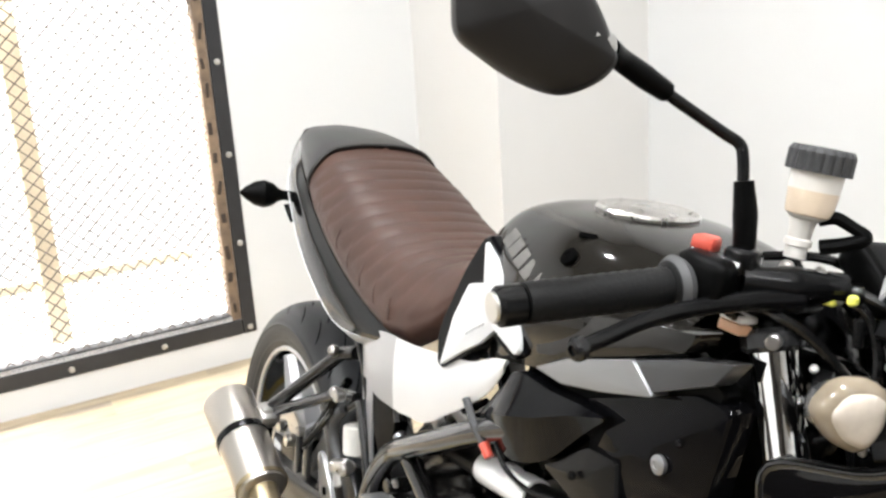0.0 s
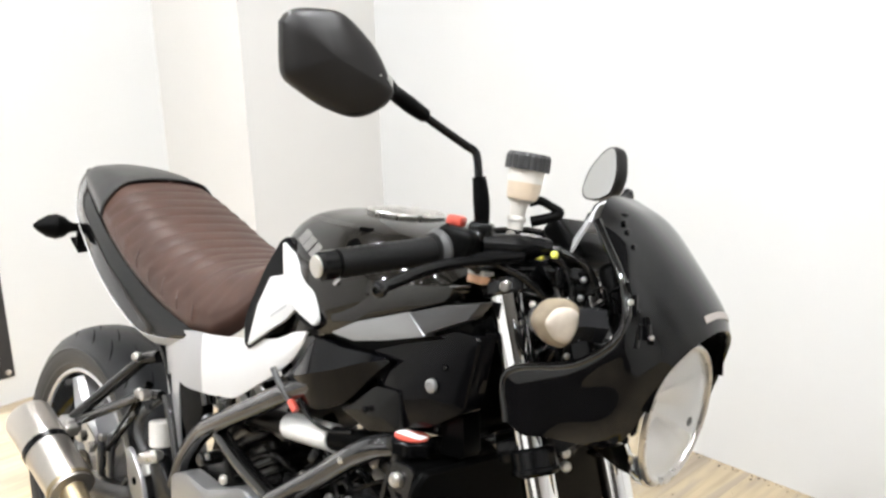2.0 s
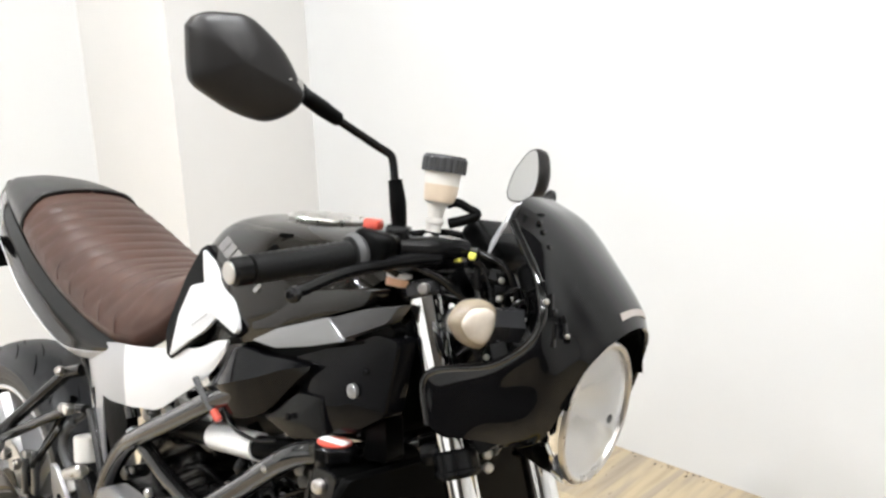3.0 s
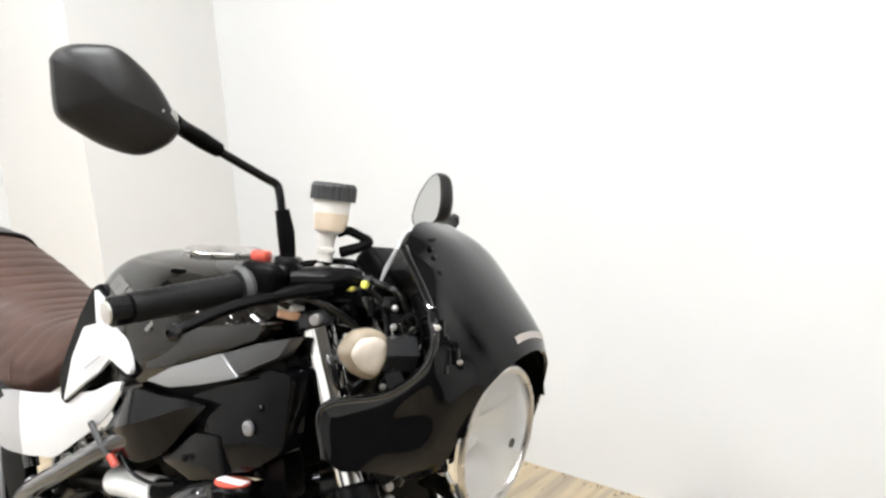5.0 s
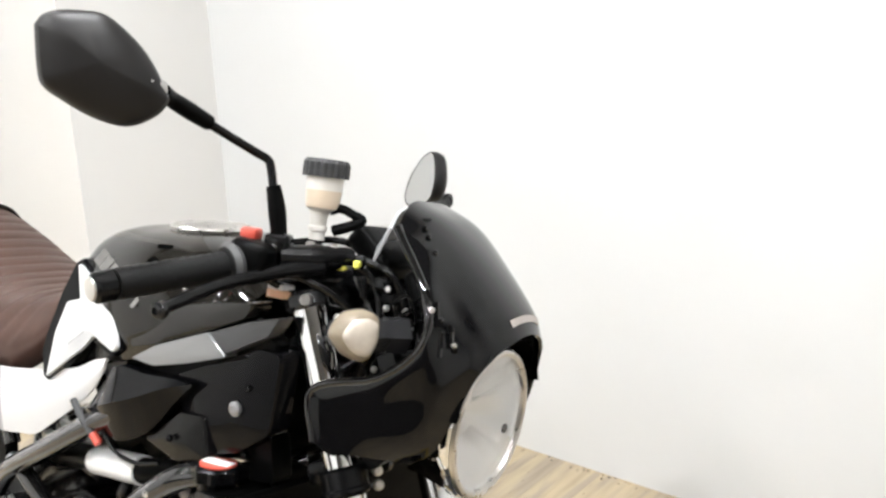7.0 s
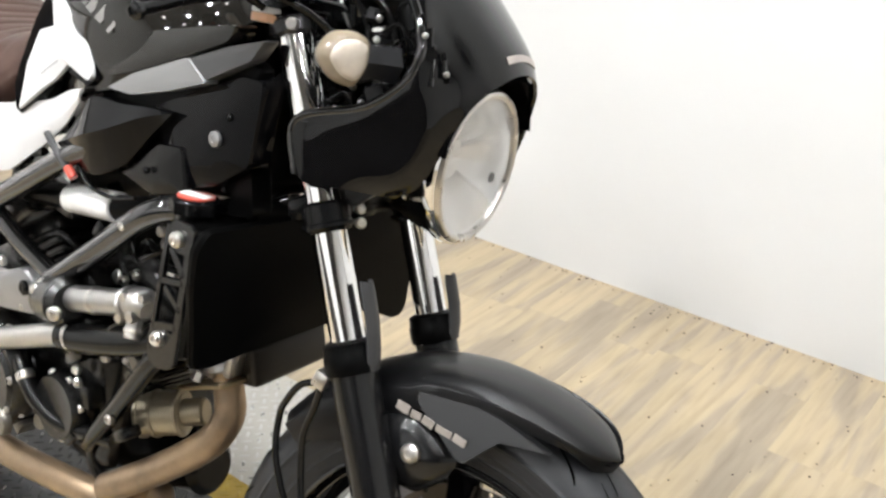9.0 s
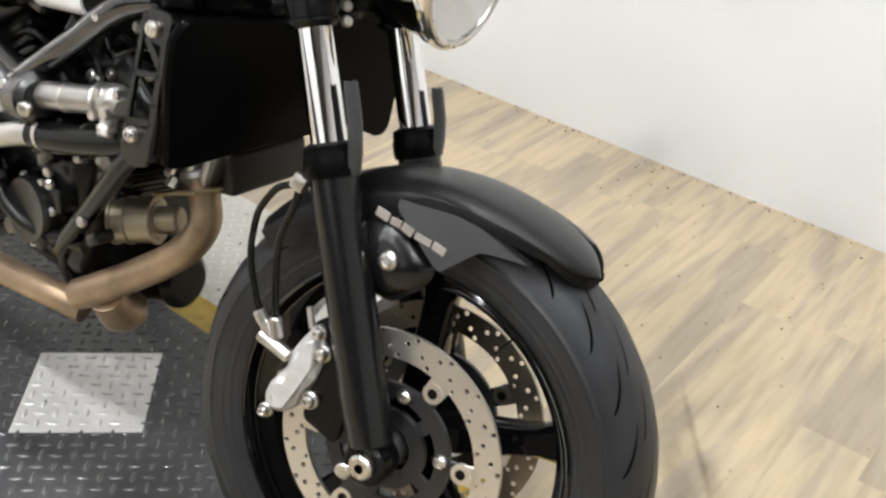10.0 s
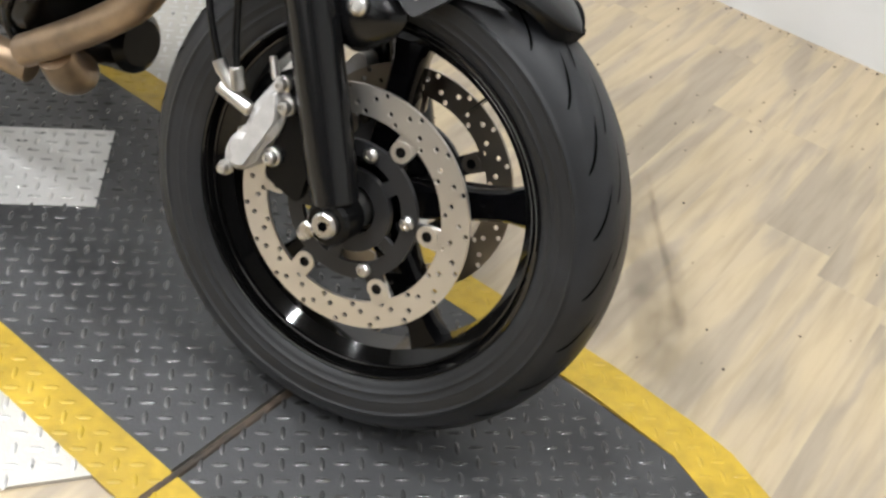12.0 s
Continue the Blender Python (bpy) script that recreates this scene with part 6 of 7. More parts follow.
for base, ang in (((0.94, 0.50), -38), ((0.70, 0.55), 30)):
    m = pose(base[0], 0, base[1], 0, -ang if ang < 0 else -ang, 0)
    for k in range(5):
        bm = B()
        box(bm, (0, 0, -0.04 + 0.016 * k), (0.135, 0.205, 0.007), bevel=0.003, seg=1)
        part("cylinder_fin", bm, ENGINE, eng, m=m)
    bm = B()
    box(bm, (0, 0, 0.0), (0.115, 0.185, 0.11), bevel=0.02)
    box(bm, (0, 0, 0.085), (0.150, 0.215, 0.080), bevel=0.022, seg=3)
    part("cylinder_head", bm, ENGINE, eng, m=m)
    for sx in (-0.05, 0.05):
        part("head_bolt", dome(B(), (sx, -0.108, 0.085), 0.008, 0.006, (0, -1, 0)), STEEL, eng, m=m)
for c, r, t, mt in (((0.685, -0.125, 0.375), 0.088, 0.050, ENGINE), ((0.70, -0.165, 0.37), 0.060, 0.014, ENGINE), ((0.845, -0.125, 0.375), 0.052, 0.035, ENGINE), ((0.735, -0.172, 0.315), 0.022, 0.012, ENGALU)):
    bm = B()
    lathe(bm, [(0, 0), (0, r), (-t * 0.6, r), (-t, r * 0.88), (-t * 0.92, r * 0.4), (-t * 0.92, 0)], c=c, n=36)
    cv = part("engine_cover", bm, mt, eng)
    if r > 0.04:
        for k in range(7):
            a = 2 * math.pi * k / 7 + 0.3
            part("cover_bolt", dome(B(), (c[0] + r * 0.93 * math.cos(a), c[1] - t * 0.62, c[2] + r * 0.93 * math.sin(a)), 0.0065, 0.005, (0, -1, 0)), STEEL, cv)
rnd = random.Random(5)
for k in range(46):
    x, z = rnd.uniform(0.62, 1.03), rnd.uniform(0.28, 0.64)
    if (x - 0.82) ** 2 / 0.06 + (z - 0.46) ** 2 / 0.03 > 1:
        continue
    y = -0.128 - rnd.uniform(0, 0.02)
    bm = B()
    if k % 3 == 0:
        rod(bm, (x, y + 0.03, z), (x, y - 0.012, z), rnd.uniform(0.010, 0.018), n=12)
        part("boss", bm, rnd.choice((ENGINE, ENGALU, ENGINE)), eng)
    elif k % 3 == 1:
        box(bm, (x, y, z), (rnd.uniform(0.02, 0.05), 0.03, rnd.uniform(0.014, 0.035)), rot=(0, rnd.uniform(-40, 40), 0), bevel=0.004)
        part("lug_block", bm, rnd.choice((ENGINE, ENGINE, ENGALU)), eng)
    else:
        dome(bm, (x, y - 0.012, z), rnd.uniform(0.005, 0.008), 0.006, (0, -1, 0))
        part("bolt", bm, STEEL, eng)
bm = B()
box(bm, (1.062, 0.01, 0.515), (0.075, 0.13, 0.050), rot=(0, 30, 0), bevel=0.014, seg=3)
for k, (x, z, w, h) in enumerate(((1.045, 0.503, 0.018, 0.046), (1.072, 0.508, 0.016, 0.050), (1.098, 0.512, 0.014, 0.040))):
    box(bm, (x, -0.062 + 0.004 * k, z), (w, 0.030, h), rot=(0, 24 - 8 * k, 8), bevel=0.005, seg=2)
fh = part("head_casting", bm, ALU, eng, "bare front cylinder head casting")
for y in (-0.035, 0.0, 0.04):
    part("port_web", box(B(), (1.085, y, 0.500), (0.030, 0.010, 0.050), rot=(0, 20, 0), bevel=0.003), ALU, fh)
part("port_bolt", rod(B(), (1.060, -0.080, 0.492), (1.059, -0.086, 0.480), 0.008, n=6, bevel=0.001), STEEL, fh)
part("flange_plate", box(B(), (1.066, -0.056, 0.472), (0.092, 0.062, 0.006), rot=(0, -22, 0), bevel=0.002, seg=1), BRASS, fh, "tan exhaust flange plate")
bp("regulator", box(B(), (1.100, 0.024, 0.511), (0.045, 0.135, 0.056), rot=(6, -10, 0), bevel=0.008, seg=3), BROWNB, "dull brown box under the radiator")
bp("radiator_top_cover", box(B(), (1.100, 0, 0.765), (0.11, 0.22, 0.045), rot=(0, -8, 0), bevel=0.012, seg=3), MATTE, "matte black cover over the radiator")
bp("airbox", box(B(), (1.060, 0, 0.810), (0.190, 0.21, 0.130), rot=(0, -8, 0), bevel=0.02, seg=3), MATTE, "matte black airbox")
panel("duct_backing", [(0.880, 0.800), (0.90, 0.90), (1.13, 0.93), (1.19, 0.91), (1.12, 0.80), (0.98, 0.76)], 0.128, 0.02, MATTE, "matte black backing panel", 0.01, 0.001)
# thermostat, water pipes and hoses
th = bp("thermostat_housing", rod(B(), (0.828, -0.158, 0.538), (0.900, -0.172, 0.554), 0.0335, n=28, bevel=0.010), ENGINE, "glossy black thermostat housing")
part("rim", rod(B(), (0.884, -0.169, 0.5505), (0.891, -0.170, 0.552), 0.0350, n=28, bevel=0.002), ENGINE, th)
part("bolt", dome(B(), (0.905, -0.198, 0.545), 0.010, 0.007, (0.4, -1, 0), 14), STEEL, th)
part("bolt", dome(B(), (0.838, -0.188, 0.556), 0.007, 0.005, (0, -1, 0.4), 14), STEEL, th)
tubepart("water_pipe", [(0.89, -0.165, 0.556), (0.96, -0.157, 0.572), (1.03, -0.150, 0.590)], 0.018, ALU, "dull aluminium water pipe", n=18)
bp("hose_clip", rod(B(), (0.935, -0.160, 0.566), (0.943, -0.159, 0.568), 0.0192, n=20), STEEL, "steel hose clip")
pj = bp("pipe_joint", tube(B(), [(1.006, -0.151, 0.583), (1.020, -0.152, 0.587), (1.036, -0.154, 0.590), (1.048, -0.156, 0.588)], [0.0185, 0.0225, 0.0215, 0.012], n=20, smooth_path=True), ALU, "knobbly aluminium pipe joint")
part("flange", rod(B(), (1.000, -0.1505, 0.581), (1.006, -0.151, 0.583), 0.0245, n=10, bevel=0.002), ALU, pj)
for x, y, z, r in ((1.014, -0.174, 0.598, 0.0075), (1.034, -0.177, 0.578, 0.008), (1.004, -0.172, 0.566, 0.007), (1.044, -0.168, 0.604, 0.0065)):
    part("bolt", rod(B(), (x, y + 0.014, z), (x + 0.001, y, z), r, n=6, bevel=0.001), STEEL, pj)
part("spigot", rod(B(), (1.028, -0.160, 0.572), (1.034, -0.170, 0.548), 0.0105, n=16, bevel=0.002), ALU, pj)
part("hose_clip", rod(B(), (1.031, -0.165, 0.560), (1.033, -0.168, 0.554), 0.0125, n=16), STEEL, pj)
tubepart("water_pipe", [(0.66, -0.168, 0.418), (0.75, -0.172, 0.452), (0.86, -0.170, 0.494), (0.90, -0.165, 0.505)], 0.0165, ALU, "bare aluminium crossover pipe", n=18)
tubepart("radiator_hose", [(0.88, -0.167, 0.50), (0.94, -0.160, 0.512), (1.00, -0.150, 0.528), (1.05, -0.140, 0.545)], 0.021, HOSE, "black ribbed radiator hose", n=18)
for x, z in ((0.895, 0.503), (0.975, 0.521), (1.035, 0.54)):
    bp("hose_clip", rod(B(), (x, -0.164 + (x - 0.895) * 0.17, z), (x + 0.008, -0.163 + (x - 0.895) * 0.17, z + 0.003), 0.0228, n=20), STEEL, "steel hose clip")
tubepart("radiator_hose", [(1.075, -0.150, 0.540), (1.050, -0.152, 0.515), (0.99, -0.148, 0.440), (0.925, -0.142, 0.365), (0.90, -0.135, 0.335)], 0.013, HOSE, "black lower hose", n=14)
tubepart("engine_hose", [(0.755, -0.160, 0.420), (0.785, -0.165, 0.392), (0.815, -0.160, 0.366), (0.86, -0.150, 0.352), (0.95, -0.130, 0.360)], 0.012, HOSE, "black engine hose", n=14)
bp("hose_clip", rod(B(), (0.772, -0.1635, 0.406), (0.782, -0.165, 0.396), 0.0135, n=16), STEEL, "steel hose clip")
tubepart("drain_hose", [(0.90, -0.13, 0.35), (0.885, -0.12, 0.30), (0.905, -0.11, 0.265)], 0.009, HOSE, "black drain hose", n=12)
oc = bp("oil_cooler", rod(B(), (0.962, -0.098, 0.396), (1.018, -0.066, 0.412), 0.031, n=28, bevel=0.006), OILC, "stained metal oil cooler")
for t in (0.05, 0.35, 0.9):
    a, b = Vector((0.962, -0.098, 0.396)), Vector((1.018, -0.066, 0.412))
    part("band", rod(B(), a.lerp(b, t), a.lerp(b, t + 0.08), 0.0335, n=28), OILC, oc)
part("neck", rod(B(), (1.015, -0.068, 0.411), (1.045, -0.051, 0.420), 0.019, n=20, bevel=0.003), OILC, oc)
bp("oil_filter", rod(B(), (0.90, 0.015, 0.268), (0.985, 0.02, 0.285), 0.045, n=28, bevel=0.012), SATIN, "black oil filter")

# throttle bodies, rails and wiring between the frame tubes
rnd = random.Random(21)
for x, z in ((0.74, 0.66), (0.86, 0.63)):
    bp("throttle_body", rod(B(), (x, -0.085, z), (x + 0.02, 0.05, z + 0.005), 0.034, n=22), ENGALU, "stained throttle body")
bp("fuel_rail", rod(B(), (0.68, -0.095, 0.690), (0.93, -0.100, 0.655), 0.009, n=12), ALU, "bare fuel rail")
for k in range(34):
    x = rnd.uniform(0.64, 1.03)
    z = rnd.uniform(0.56, 0.72)
    y = -0.085 - rnd.uniform(0.0, 0.035)
    bm = B()
    if k % 4 == 0:
        rod(bm, (x, y + 0.03, z), (x + rnd.uniform(-0.02, 0.02), y - 0.008, z + rnd.uniform(-0.015, 0.015)), rnd.uniform(0.006, 0.013), n=12)
        bp("fitting", bm, rnd.choice((ALU, ENGALU, SATIN)))
    elif k % 4 == 1:
        box(bm, (x, y, z), (rnd.uniform(0.015, 0.04), 0.02, rnd.uniform(0.012, 0.028)), rot=(rnd.uniform(-25, 25), rnd.uniform(-40, 40), 0), bevel=0.003)
        bp("connector_block", bm, rnd.choice((SATIN, MATTE, ENGALU, SATIN)))
    elif k % 4 == 2:
        dome(bm, (x, y - 0.006, z), rnd.uniform(0.005, 0.008), 0.006, (0.2, -1, 0.1))
        bp("bolt", bm, STEEL)
    else:
        q = Vector((x, y, z))
        tube(bm, [q, q + Vector((0.04, -0.012, rnd.uniform(-0.03, 0.03))), q + Vector((0.08, -0.01, rnd.uniform(-0.05, 0.05))), q + Vector((0.12, 0.02, rnd.uniform(-0.06, 0.03)))], rnd.uniform(0.003, 0.006), n=8)
        bp("wiring_loom", bm, HOSE)
bm = B()
plate(bm, round_path([(0.365, 0.500), (0.385, 0.498), (0.430, 0.455), (0.455, 0.405), (0.430, 0.395), (0.390, 0.420), (0.372, 0.460)], 0.012), -0.150, -0.158, 0.002)
hg = bp("heel_guard", bm, GREYP, "drilled grey metal heel guard")
part("hole_plug", dome(B(), (0.405, -0.1585, 0.447), 0.007, 0.002, (0, -1, 0)), GROOVE, hg)

# exhaust
hp = bp("exhaust_header", tube(B(), [(1.072, -0.045, 0.500), (1.082, -0.048, 0.470), (1.092, -0.052, 0.432), (1.072, -0.066, 0.388), (1.020, -0.090, 0.340), (0.955, -0.115, 0.292), (0.925, -0.122, 0.272)], [0.021, 0.021, 0.0215, 0.022, 0.022, 0.022, 0.022], n=20), HEADER, "heat-browned front header pipe")
part("flange", rod(B(), (1.070, -0.045, 0.500), (1.076, -0.046, 0.488), 0.031, n=20), ALU, hp)
tubepart("exhaust_header", [(0.60, -0.150, 0.245), (0.70, -0.150, 0.245), (0.80, -0.142, 0.250), (0.88, -0.128, 0.252), (0.925, -0.110, 0.245)], 0.0215, HEADER, "heat-browned rear header pipe", n=20)
tubepart("collector", [(0.965, -0.105, 0.282), (0.955, -0.075, 0.245), (0.93, -0.04, 0.228), (0.87, -0.01, 0.222)], [0.024, 0.029, 0.028, 0.026], HEADER, "heat-browned collector", n=20)
tubepart("link_pipe", [(0.60, -0.150, 0.245), (0.52, -0.165, 0.255), (0.44, -0.195, 0.285), (0.385, -0.208, 0.318), (0.335, -0.213, 0.352), (0.285, -0.2145, 0.388), (0.262, -0.215, 0.400)], 0.025, BRASS, "gold-tinted link pipe", n=20)
a, b = Vector((0.268, -0.215, 0.397)), Vector((0.084, -0.2259, 0.478))
mm = Matrix.Translation(a) @ (b - a).to_track_quat("Y", "Z").to_matrix().to_4x4()
L = (b - a).length
bm = B()
lathe(bm, [(-0.010, 0.0), (-0.010, 0.034), (-0.008, 0.0415), (-0.003, 0.0435), (0.006, 0.0440), (L * 0.5, 0.0452), (L - 0.004, 0.0465), (L, 0.0450), (L, 0.033), (L - 0.03, 0.028), (L - 0.03, 0.0)], n=48, m=mm)
muf = bp("muffler", bm, MUFF, "short brushed-steel round muffler")
bm = B()
lathe(bm, [(0.10, 0.0440), (0.10, 0.0470), (0.113, 0.0473), (0.113, 0.0440)], n=48, m=mm)
part("strap", bm, SATIN, muf, "black mounting strap")
part("bracket", box(B(), (0.165, -0.180, 0.478), (0.045, 0.028, 0.022), rot=(0, 12, 0), bevel=0.004), ALU, muf)
part("rear_band", lathe(B(), [(-0.004, 0.0430), (-0.004, 0.0452), (0.004, 0.0455), (0.004, 0.0430)], n=48, m=mm), BRASS, muf)

# rear wheel, swingarm, foot-peg hangers
RC = (0.0, 0.0, 0.308)
rw = bp("rear_wheel", lathe(B(), [(-0.07, 0), (-0.07, 0.05), (-0.03, 0.042), (0.03, 0.042), (0.07, 0.05), (0.07, 0)], c=RC, n=40), SATIN, "silver cast five-spoke rear wheel")
part("rim", rim_barrel(B(), RC, 0.226, 0.134), RIMK, rw)
for side in (-1, 1):
    ring = [(RC[0] + 0.222 * math.cos(2 * math.pi * k / 96), side * 0.067, RC[2] + 0.222 * math.sin(2 * math.pi * k / 96)) for k in range(97)]
    part("rim_flange", tube(B(), ring, 0.0055, n=8, smooth_path=False), WHEELG, rw)
t2 = part("tyre", tyre(B(), RC, 0.315, 0.162, 0.226), RUBBER, rw, "wide black road tyre")
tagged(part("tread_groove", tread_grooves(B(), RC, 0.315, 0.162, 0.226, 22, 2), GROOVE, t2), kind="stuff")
for k in range(5):
    for d in (-0.62, 0.62):
        a = radians(114) + k * 2 * math.pi / 5
        p0 = Vector((0.060 * math.cos(a + d), 0, 0.060 * math.sin(a + d)))
        p1 = Vector((0.208 * math.cos(a + d * 0.07), 0, 0.208 * math.sin(a + d * 0.07)))
        n = Vector((-(p1 - p0).z, 0, (p1 - p0).x)).normalized()
        bm = B()
        rings(bm, [[Vector(RC) + p0.lerp(p1, t) + n * (u * w) + Vector((0, v * h, 0)) for u, v in ((-1, -0.75), (0, -1), (1, -0.75), (1, 0.75), (0, 1), (-1, 0.75))] for t, w, h in ((0, 0.015, 0.060), (0.5, 0.011, 0.060), (1, 0.012, 0.062))])
        part("spoke", bm, WHEELG, rw)
part("brake_disc", drilled_disc(B(), RC, 0.075, 0.120, -0.078, 0.004, cells=48), DISC, rw, "drilled rear brake disc", angle=25)
for s in (-1, 1):
    bm = B()
    rows = []
    for x, z, h, w in ((-0.05, 0.308, 0.030, 0.014), (0.03, 0.312, 0.034, 0.016), (0.25, 0.345, 0.036, 0.018), (0.45, 0.395, 0.045, 0.022)):
        y = s * (0.115 + 0.01 * (x > 0.3))
        rows.append([Vector((x, y + a * w, z + b * h)) for a, b in ((-1, -0.7), (-0.7, -1), (0.7, -1), (1, -0.7), (1, 0.7), (0.7, 1), (-0.7, 1), (-1, 0.7))])
    rings(bm, rows)
    bp("swingarm", bm, SATIN, "black swingarm")
bp("axle_nut", dome(B(), (0.0, -0.135, 0.308), 0.018, 0.014, (0, -1, 0), 16), STEEL)
bp("swingarm_bridge", box(B(), (0.44, 0, 0.40), (0.07, 0.26, 0.09), bevel=0.02), SATIN)
for s in (-1, 1):
    tubepart("peg_hanger", [(0.395, s * 0.118, 0.672), (0.345, s * 0.122, 0.655), (0.155, s * 0.165, 0.492)], 0.0115, SATIN, "black passenger peg hanger", n=14, smooth_path=False)
    tubepart("peg_hanger", [(0.410, s * 0.118, 0.602), (0.360, s * 0.122, 0.592), (0.155, s * 0.165, 0.482)], 0.010, TUBEP, "dark grey passenger peg hanger", n=14, smooth_path=False)
    for q in ((0.345, 0.128, 0.660), (0.362, 0.127, 0.596)):
        bp("bolt", dome(B(), (q[0], s * (q[1] + 0.008), q[2]), 0.009, 0.01, (0.5, s, 0.4)), STEEL)
    bp("peg_joint", box(B(), (0.155, s * 0.172, 0.480), (0.040, 0.034, 0.030), bevel=0.006), ALU, "bare metal peg joint")
    tubepart("passenger_peg", [(0.15, s * 0.17, 0.47), (0.165, s * 0.178, 0.43), (0.17, s * 0.18, 0.40)], [0.010, 0.011, 0.010], MATTE, "folded passenger peg", n=12)
    # rider peg plate
    bm = B()
    plate(bm, round_path([(0.40, 0.50), (0.455, 0.505), (0.50, 0.47), (0.555, 0.45), (0.545, 0.40), (0.47, 0.385), (0.42, 0.42)], 0.014), s * 0.120, s * 0.142, 0.004, 0.002)
    bp("peg_plate", bm, SATIN, "black foot-peg plate")
    tubepart("foot_peg", [(0.495, s * 0.14, 0.41), (0.495, s * 0.22, 0.412)], 0.013, MATTE, "black rubber foot peg", n=14)
    bm = B()
    plate(bm, round_path([(0.535, 0.505), (0.58, 0.525), (0.66, 0.520), (0.76, 0.560), (0.80, 0.545), (0.80, 0.500), (0.70, 0.480), (0.60, 0.470), (0.545, 0.45)], 0.012), s * 0.130, s * 0.162, 0.006, 0.004)
    bp("pivot_cover", bm, GREYP, "grey metallic pivot cover")
    bp("bolt", dome(B(), (0.775, s * 0.168, 0.535), 0.011, 0.004, (0, s, 0), 16), SATIN)
    tubepart("rear_frame_tube", [(0.535, s * 0.115, 0.50), (0.47, s * 0.118, 0.62), (0.40, s * 0.115, 0.70), (0.25, s * 0.10, 0.77)], 0.012, SATIN, "black rear frame tube", n=12)
tubepart("brake_pipe", [(0.42, -0.12, 0.60), (0.35, -0.125, 0.54), (0.36, -0.12, 0.46), (0.30, -0.125, 0.40)], 0.006, HOSE, "black hose", n=10)
tubepart("shock_hose", [(0.33, -0.10, 0.60), (0.28, -0.115, 0.52), (0.20, -0.12, 0.42)], 0.008, SATIN, "", n=10)
mc = bp("rear_master_cylinder", rod(B(), (0.4252, -0.1350, 0.4606), (0.4034, -0.1350, 0.4984), 0.015, n=18, bevel=0.003), ALU, "small aluminium rear brake cylinder")
part("clevis", rod(B(), (0.4007, -0.1420, 0.4856), (0.4556, -0.1420, 0.5077), 0.0125, n=16, bevel=0.003), STEEL, mc)
part("bolt", dome(B(), (0.4731, -0.1580, 0.5132), 0.009, 0.006, (0.3, -1, 0), 14), STEEL, mc)
part("bolt", dome(B(), (0.4114, -0.1500, 0.4927), 0.007, 0.005, (0.3, -1, 0), 14), STEEL, mc)
bp("rear_fluid_cup", rod(B(), (0.4017, -0.1080, 0.5022), (0.3944, -0.1080, 0.5499), 0.021, n=20, bevel=0.003), RESERV, "small pale fluid cup")
tubepart("cup_hose", [(0.3860, -0.1280, 0.5759), (0.3572, -0.1280, 0.5475), (0.3508, -0.1280, 0.5192), (0.3670, -0.1280, 0.4970), (0.3912, -0.1280, 0.4833)], 0.0085, GREYR, "dull grey brake hose", n=12)
tubepart("brake_rod", [(0.2583, -0.1400, 0.4567), (0.3637, -0.1400, 0.5620)], 0.0058, RIMLIP, "glossy black brake rod", n=10)
tubepart("frame_stay", [(0.4585, -0.1320, 0.6191), (0.4892, -0.1320, 0.5665), (0.5137, -0.1320, 0.5106)], 0.0105, TUBEP, "glossy grey frame stay", n=14)
tubepart("frame_stay", [(0.5394, -0.1250, 0.6479), (0.5629, -0.1250, 0.6270), (0.5894, -0.1250, 0.6095)], 0.0105, GREYP, "grey metallic frame stay", n=14)
for q, w in (((0.2016, -0.1280, 0.4239), 0.014), ((0.2405, -0.1260, 0.4345), 0.018)):
    bp("caliper_bracket", box(B(), q, (w, 0.012, 0.085), rot=(0, -4, 0), bevel=0.004, seg=2), GREYD, "dark grey cast bracket")
for q, r in (((0.1459, -0.1500, 0.4479), 0.012), ((0.1879, -0.1500, 0.4381), 0.011), ((0.2229, -0.1420, 0.4683), 0.008), ((0.3934, -0.1500, 0.6022), 0.010), ((0.1948, -0.1450, 0.4455), 0.007)):
    bp("bolt", rod(B(), Vector(q) + Vector((0, 0.016, 0)), q, r, n=12, bevel=0.002), STEEL)
tubepart("shock_absorber", [(0.43, 0.0, 0.42), (0.50, 0.0, 0.66)], 0.026, SATIN, "black shock absorber", n=18, smooth_path=False)
tubepart("side_stand", [(0.62, 0.17, 0.26), (0.60, 0.23, 0.14), (0.585, 0.285, 0.045)], 0.011, SATIN, "black side stand", n=12)

# ---- floorboards ----
rnd = random.Random(4)
boards = {}
floor_ob = bpy.data.objects["floor"]
BW = 0.12


def board_rings(bm, x, y, L):
    w = BW
    return rings(bm, [[Vector((x + sx * (w / 2 - e) - SLANT * sy * L / 2, y + sy * (L / 2 - e), z)) for sx, sy in ((-1, -1), (1, -1), (1, 1), (-1, 1))] for e, z in ((0, 0.0), (0, 0.0093), (0.0004, 0.0095))])


def board_mesh(L):
    key = round(L, 4)
    if key not in boards:
        bm = B()
        board_rings(bm, 0, 0, L)
        me = bpy.data.meshes.new("floorboard")
        bmesh.ops.recalc_face_normals(bm, faces=bm.faces)
        bm.to_mesh(me)
        bm.free()
        me.materials.append(WOOD)
        boards[key] = me
    return boards[key]


rest = B()
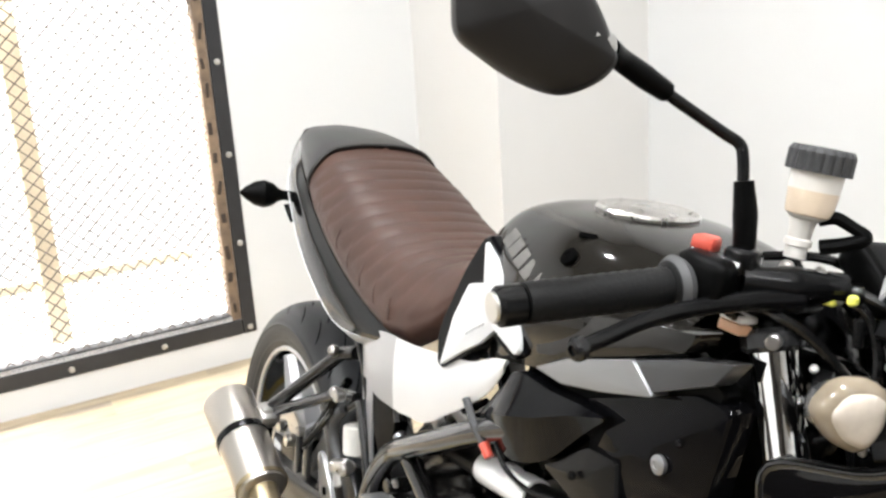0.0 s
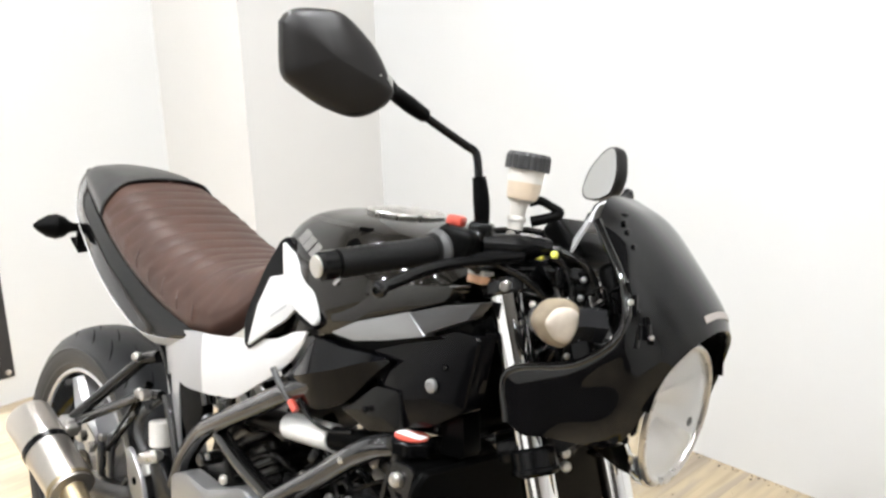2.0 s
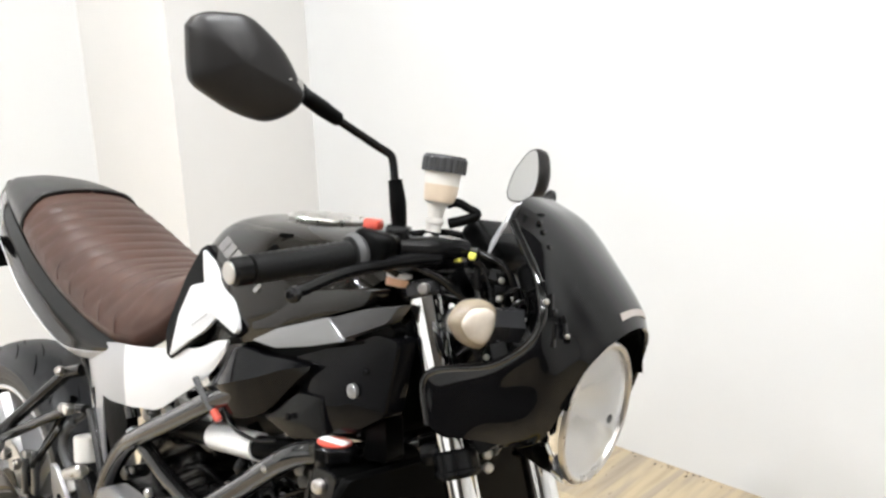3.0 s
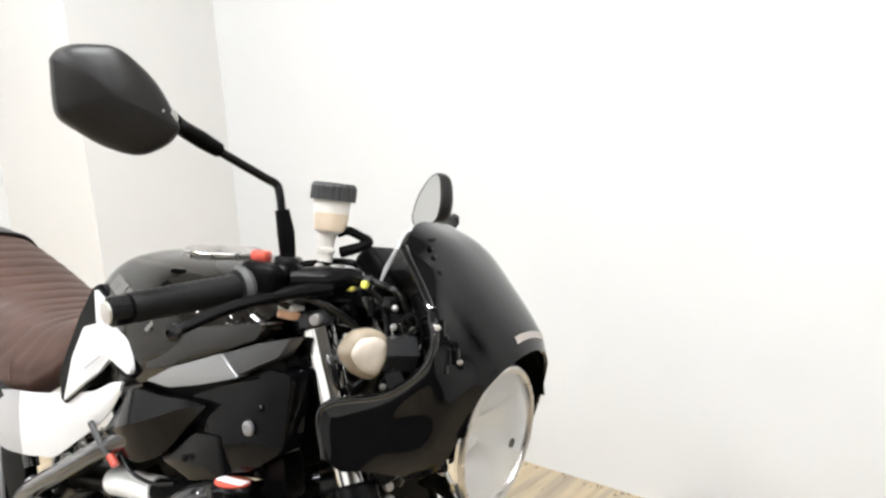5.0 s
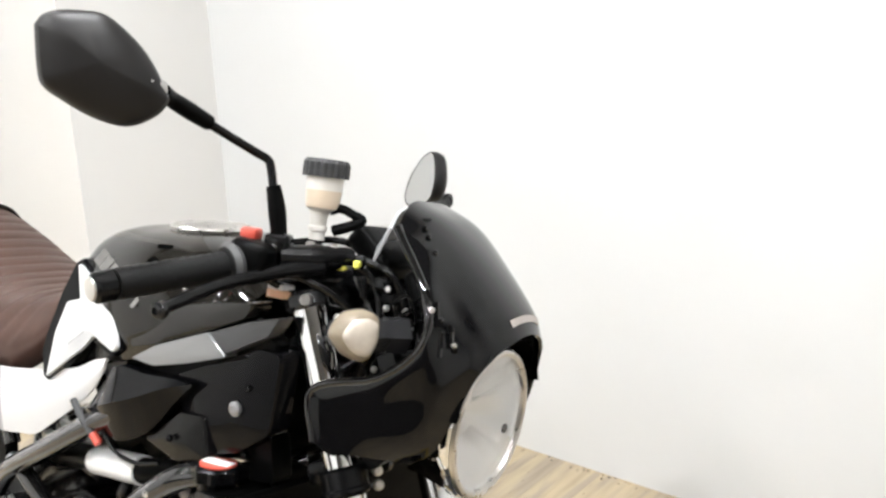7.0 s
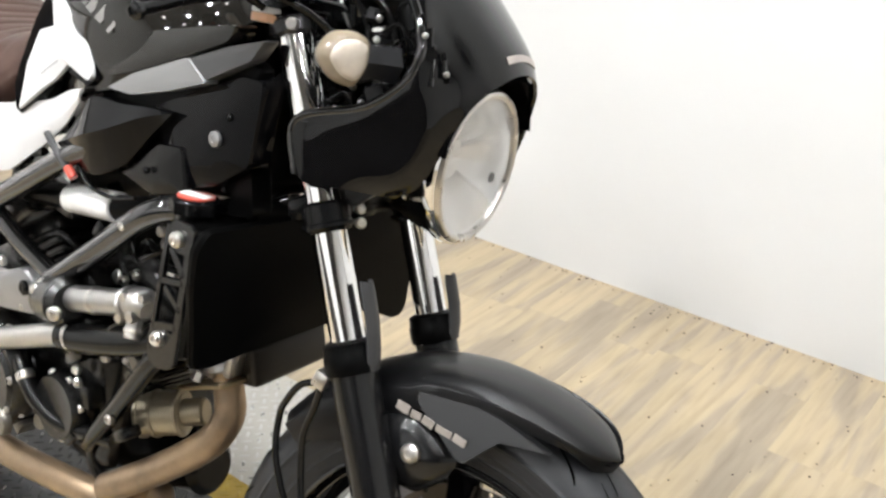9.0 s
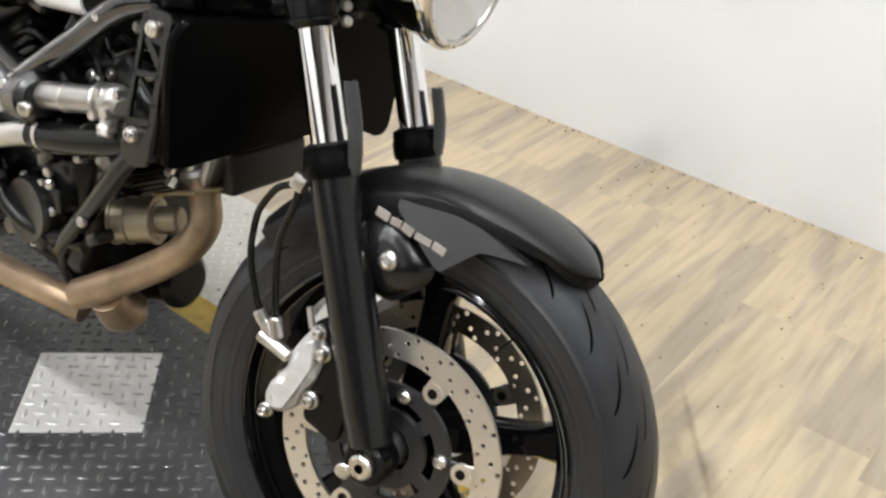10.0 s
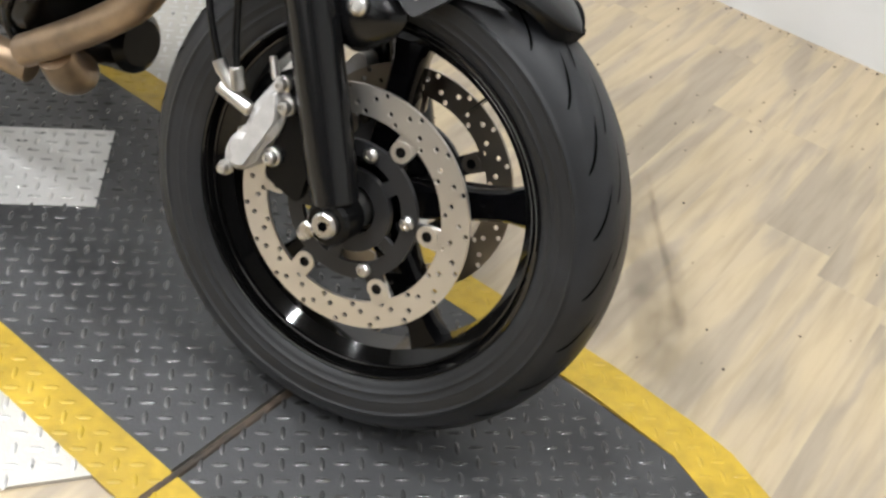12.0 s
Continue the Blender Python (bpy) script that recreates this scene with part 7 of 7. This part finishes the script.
for i in range(54):
    x = -1.35 + BW * i
    y = 1.62
    while y > -3.62:
        L = rnd.choice((0.6, 0.9, 1.2, 1.2)) if y < 1.6 else rnd.choice((0.6, 0.9)) * rnd.uniform(0.3, 1.0)
        L = min(L, y + 3.66)
        cx = x - SLANT * (y - L / 2 - 0.6)
        if x < 3.2:
            ob = new("floorboard", board_mesh(L))
            ob.parent = floor_ob
            ob.location = (cx, y - L / 2, -0.0155)
        else:
            board_rings(rest, cx, y - L / 2, L)
        y -= L
far = part("far_floorboards", rest, WOOD, floor_ob, smooth=False)
far.location = (0, 0, -0.0155)
tagged(far, kind="stuff")

# soft rubber smears where a wheel was turned, worn away towards their edges; grit along the wall
def scuff(path, width, k, strength=1.0):
    P = spline([Vector((x, y, 0)) for x, y in path], 8)
    bm = B()
    wear = bm.verts.layers.float.new("wear")
    rows, grades = [], []
    for i, q in enumerate(P):
        t = (P[min(i + 1, len(P) - 1)] - P[max(i - 1, 0)]).normalized()
        nrm = Vector((-t.y, t.x, 0))
        end = min(1.0, 5.0 * i / (len(P) - 1), 5.0 * (1 - i / (len(P) - 1)))
        rows.append([q + nrm * (width * u) + Vector((0, 0, -0.0058 + 0.00006 * k)) for u in (-1, -0.6, 0, 0.6, 1)])
        grades += [strength * end * g for g in (0, 0.7, 1, 0.7, 0)]
    rings(bm, rows, closed=False)
    for v, g in zip(bm.verts, grades):
        v[wear] = g
    part("scuff_mark", bm, SCUFF, floor_ob, "faint brown rubber smear", smooth=False)


scuff([(1.440, 0.765), (1.530, 0.644), (1.614, 0.547), (1.683, 0.454), (1.760, 0.325)], 0.045, 0, 0.8)
scuff([(1.500, 0.640), (1.570, 0.560), (1.640, 0.480), (1.700, 0.400), (1.745, 0.330)], 0.030, 1, 0.6)
scuff([(1.600, 0.620), (1.644, 0.577), (1.699, 0.487), (1.741, 0.398), (1.769, 0.320)], 0.016, 2, 0.8)
scuff([(1.470, 0.780), (1.560, 0.660), (1.640, 0.560), (1.720, 0.455)], 0.007, 3, 0.8)
scuff([(1.700, 0.500), (1.722, 0.455), (1.745, 0.405), (1.762, 0.350)], 0.040, 4, 0.45)
bm = B()
rnd = random.Random(9)
for k in range(240):
    x = rnd.uniform(-0.7, 3.0)
    y = 1.5376 - 0.024 * x - 0.006 - abs(rnd.gauss(0, 1)) * (0.012 if k % 3 else 0.10)
    r = rnd.uniform(0.0012, 0.0042)
    bmesh.ops.create_icosphere(bm, subdivisions=1, radius=r, matrix=Matrix.Translation((x, y, -0.0055)) @ Matrix.Diagonal((1, rnd.uniform(0.5, 1.6), 0.35, 1)))
for k in range(200):
    x, y, r = rnd.uniform(0.2, 2.6), rnd.uniform(0.35, 1.4), rnd.uniform(0.0012, 0.0032)
    bmesh.ops.create_icosphere(bm, subdivisions=1, radius=r, matrix=Matrix.Translation((x, y, -0.0058)) @ Matrix.Diagonal((1, rnd.uniform(0.5, 1.6), 0.25, 1)))
grit = part("floor_grit", bm, DIRT, floor_ob)
tagged(grit, "dark grit and dirt specks", kind="stuff")
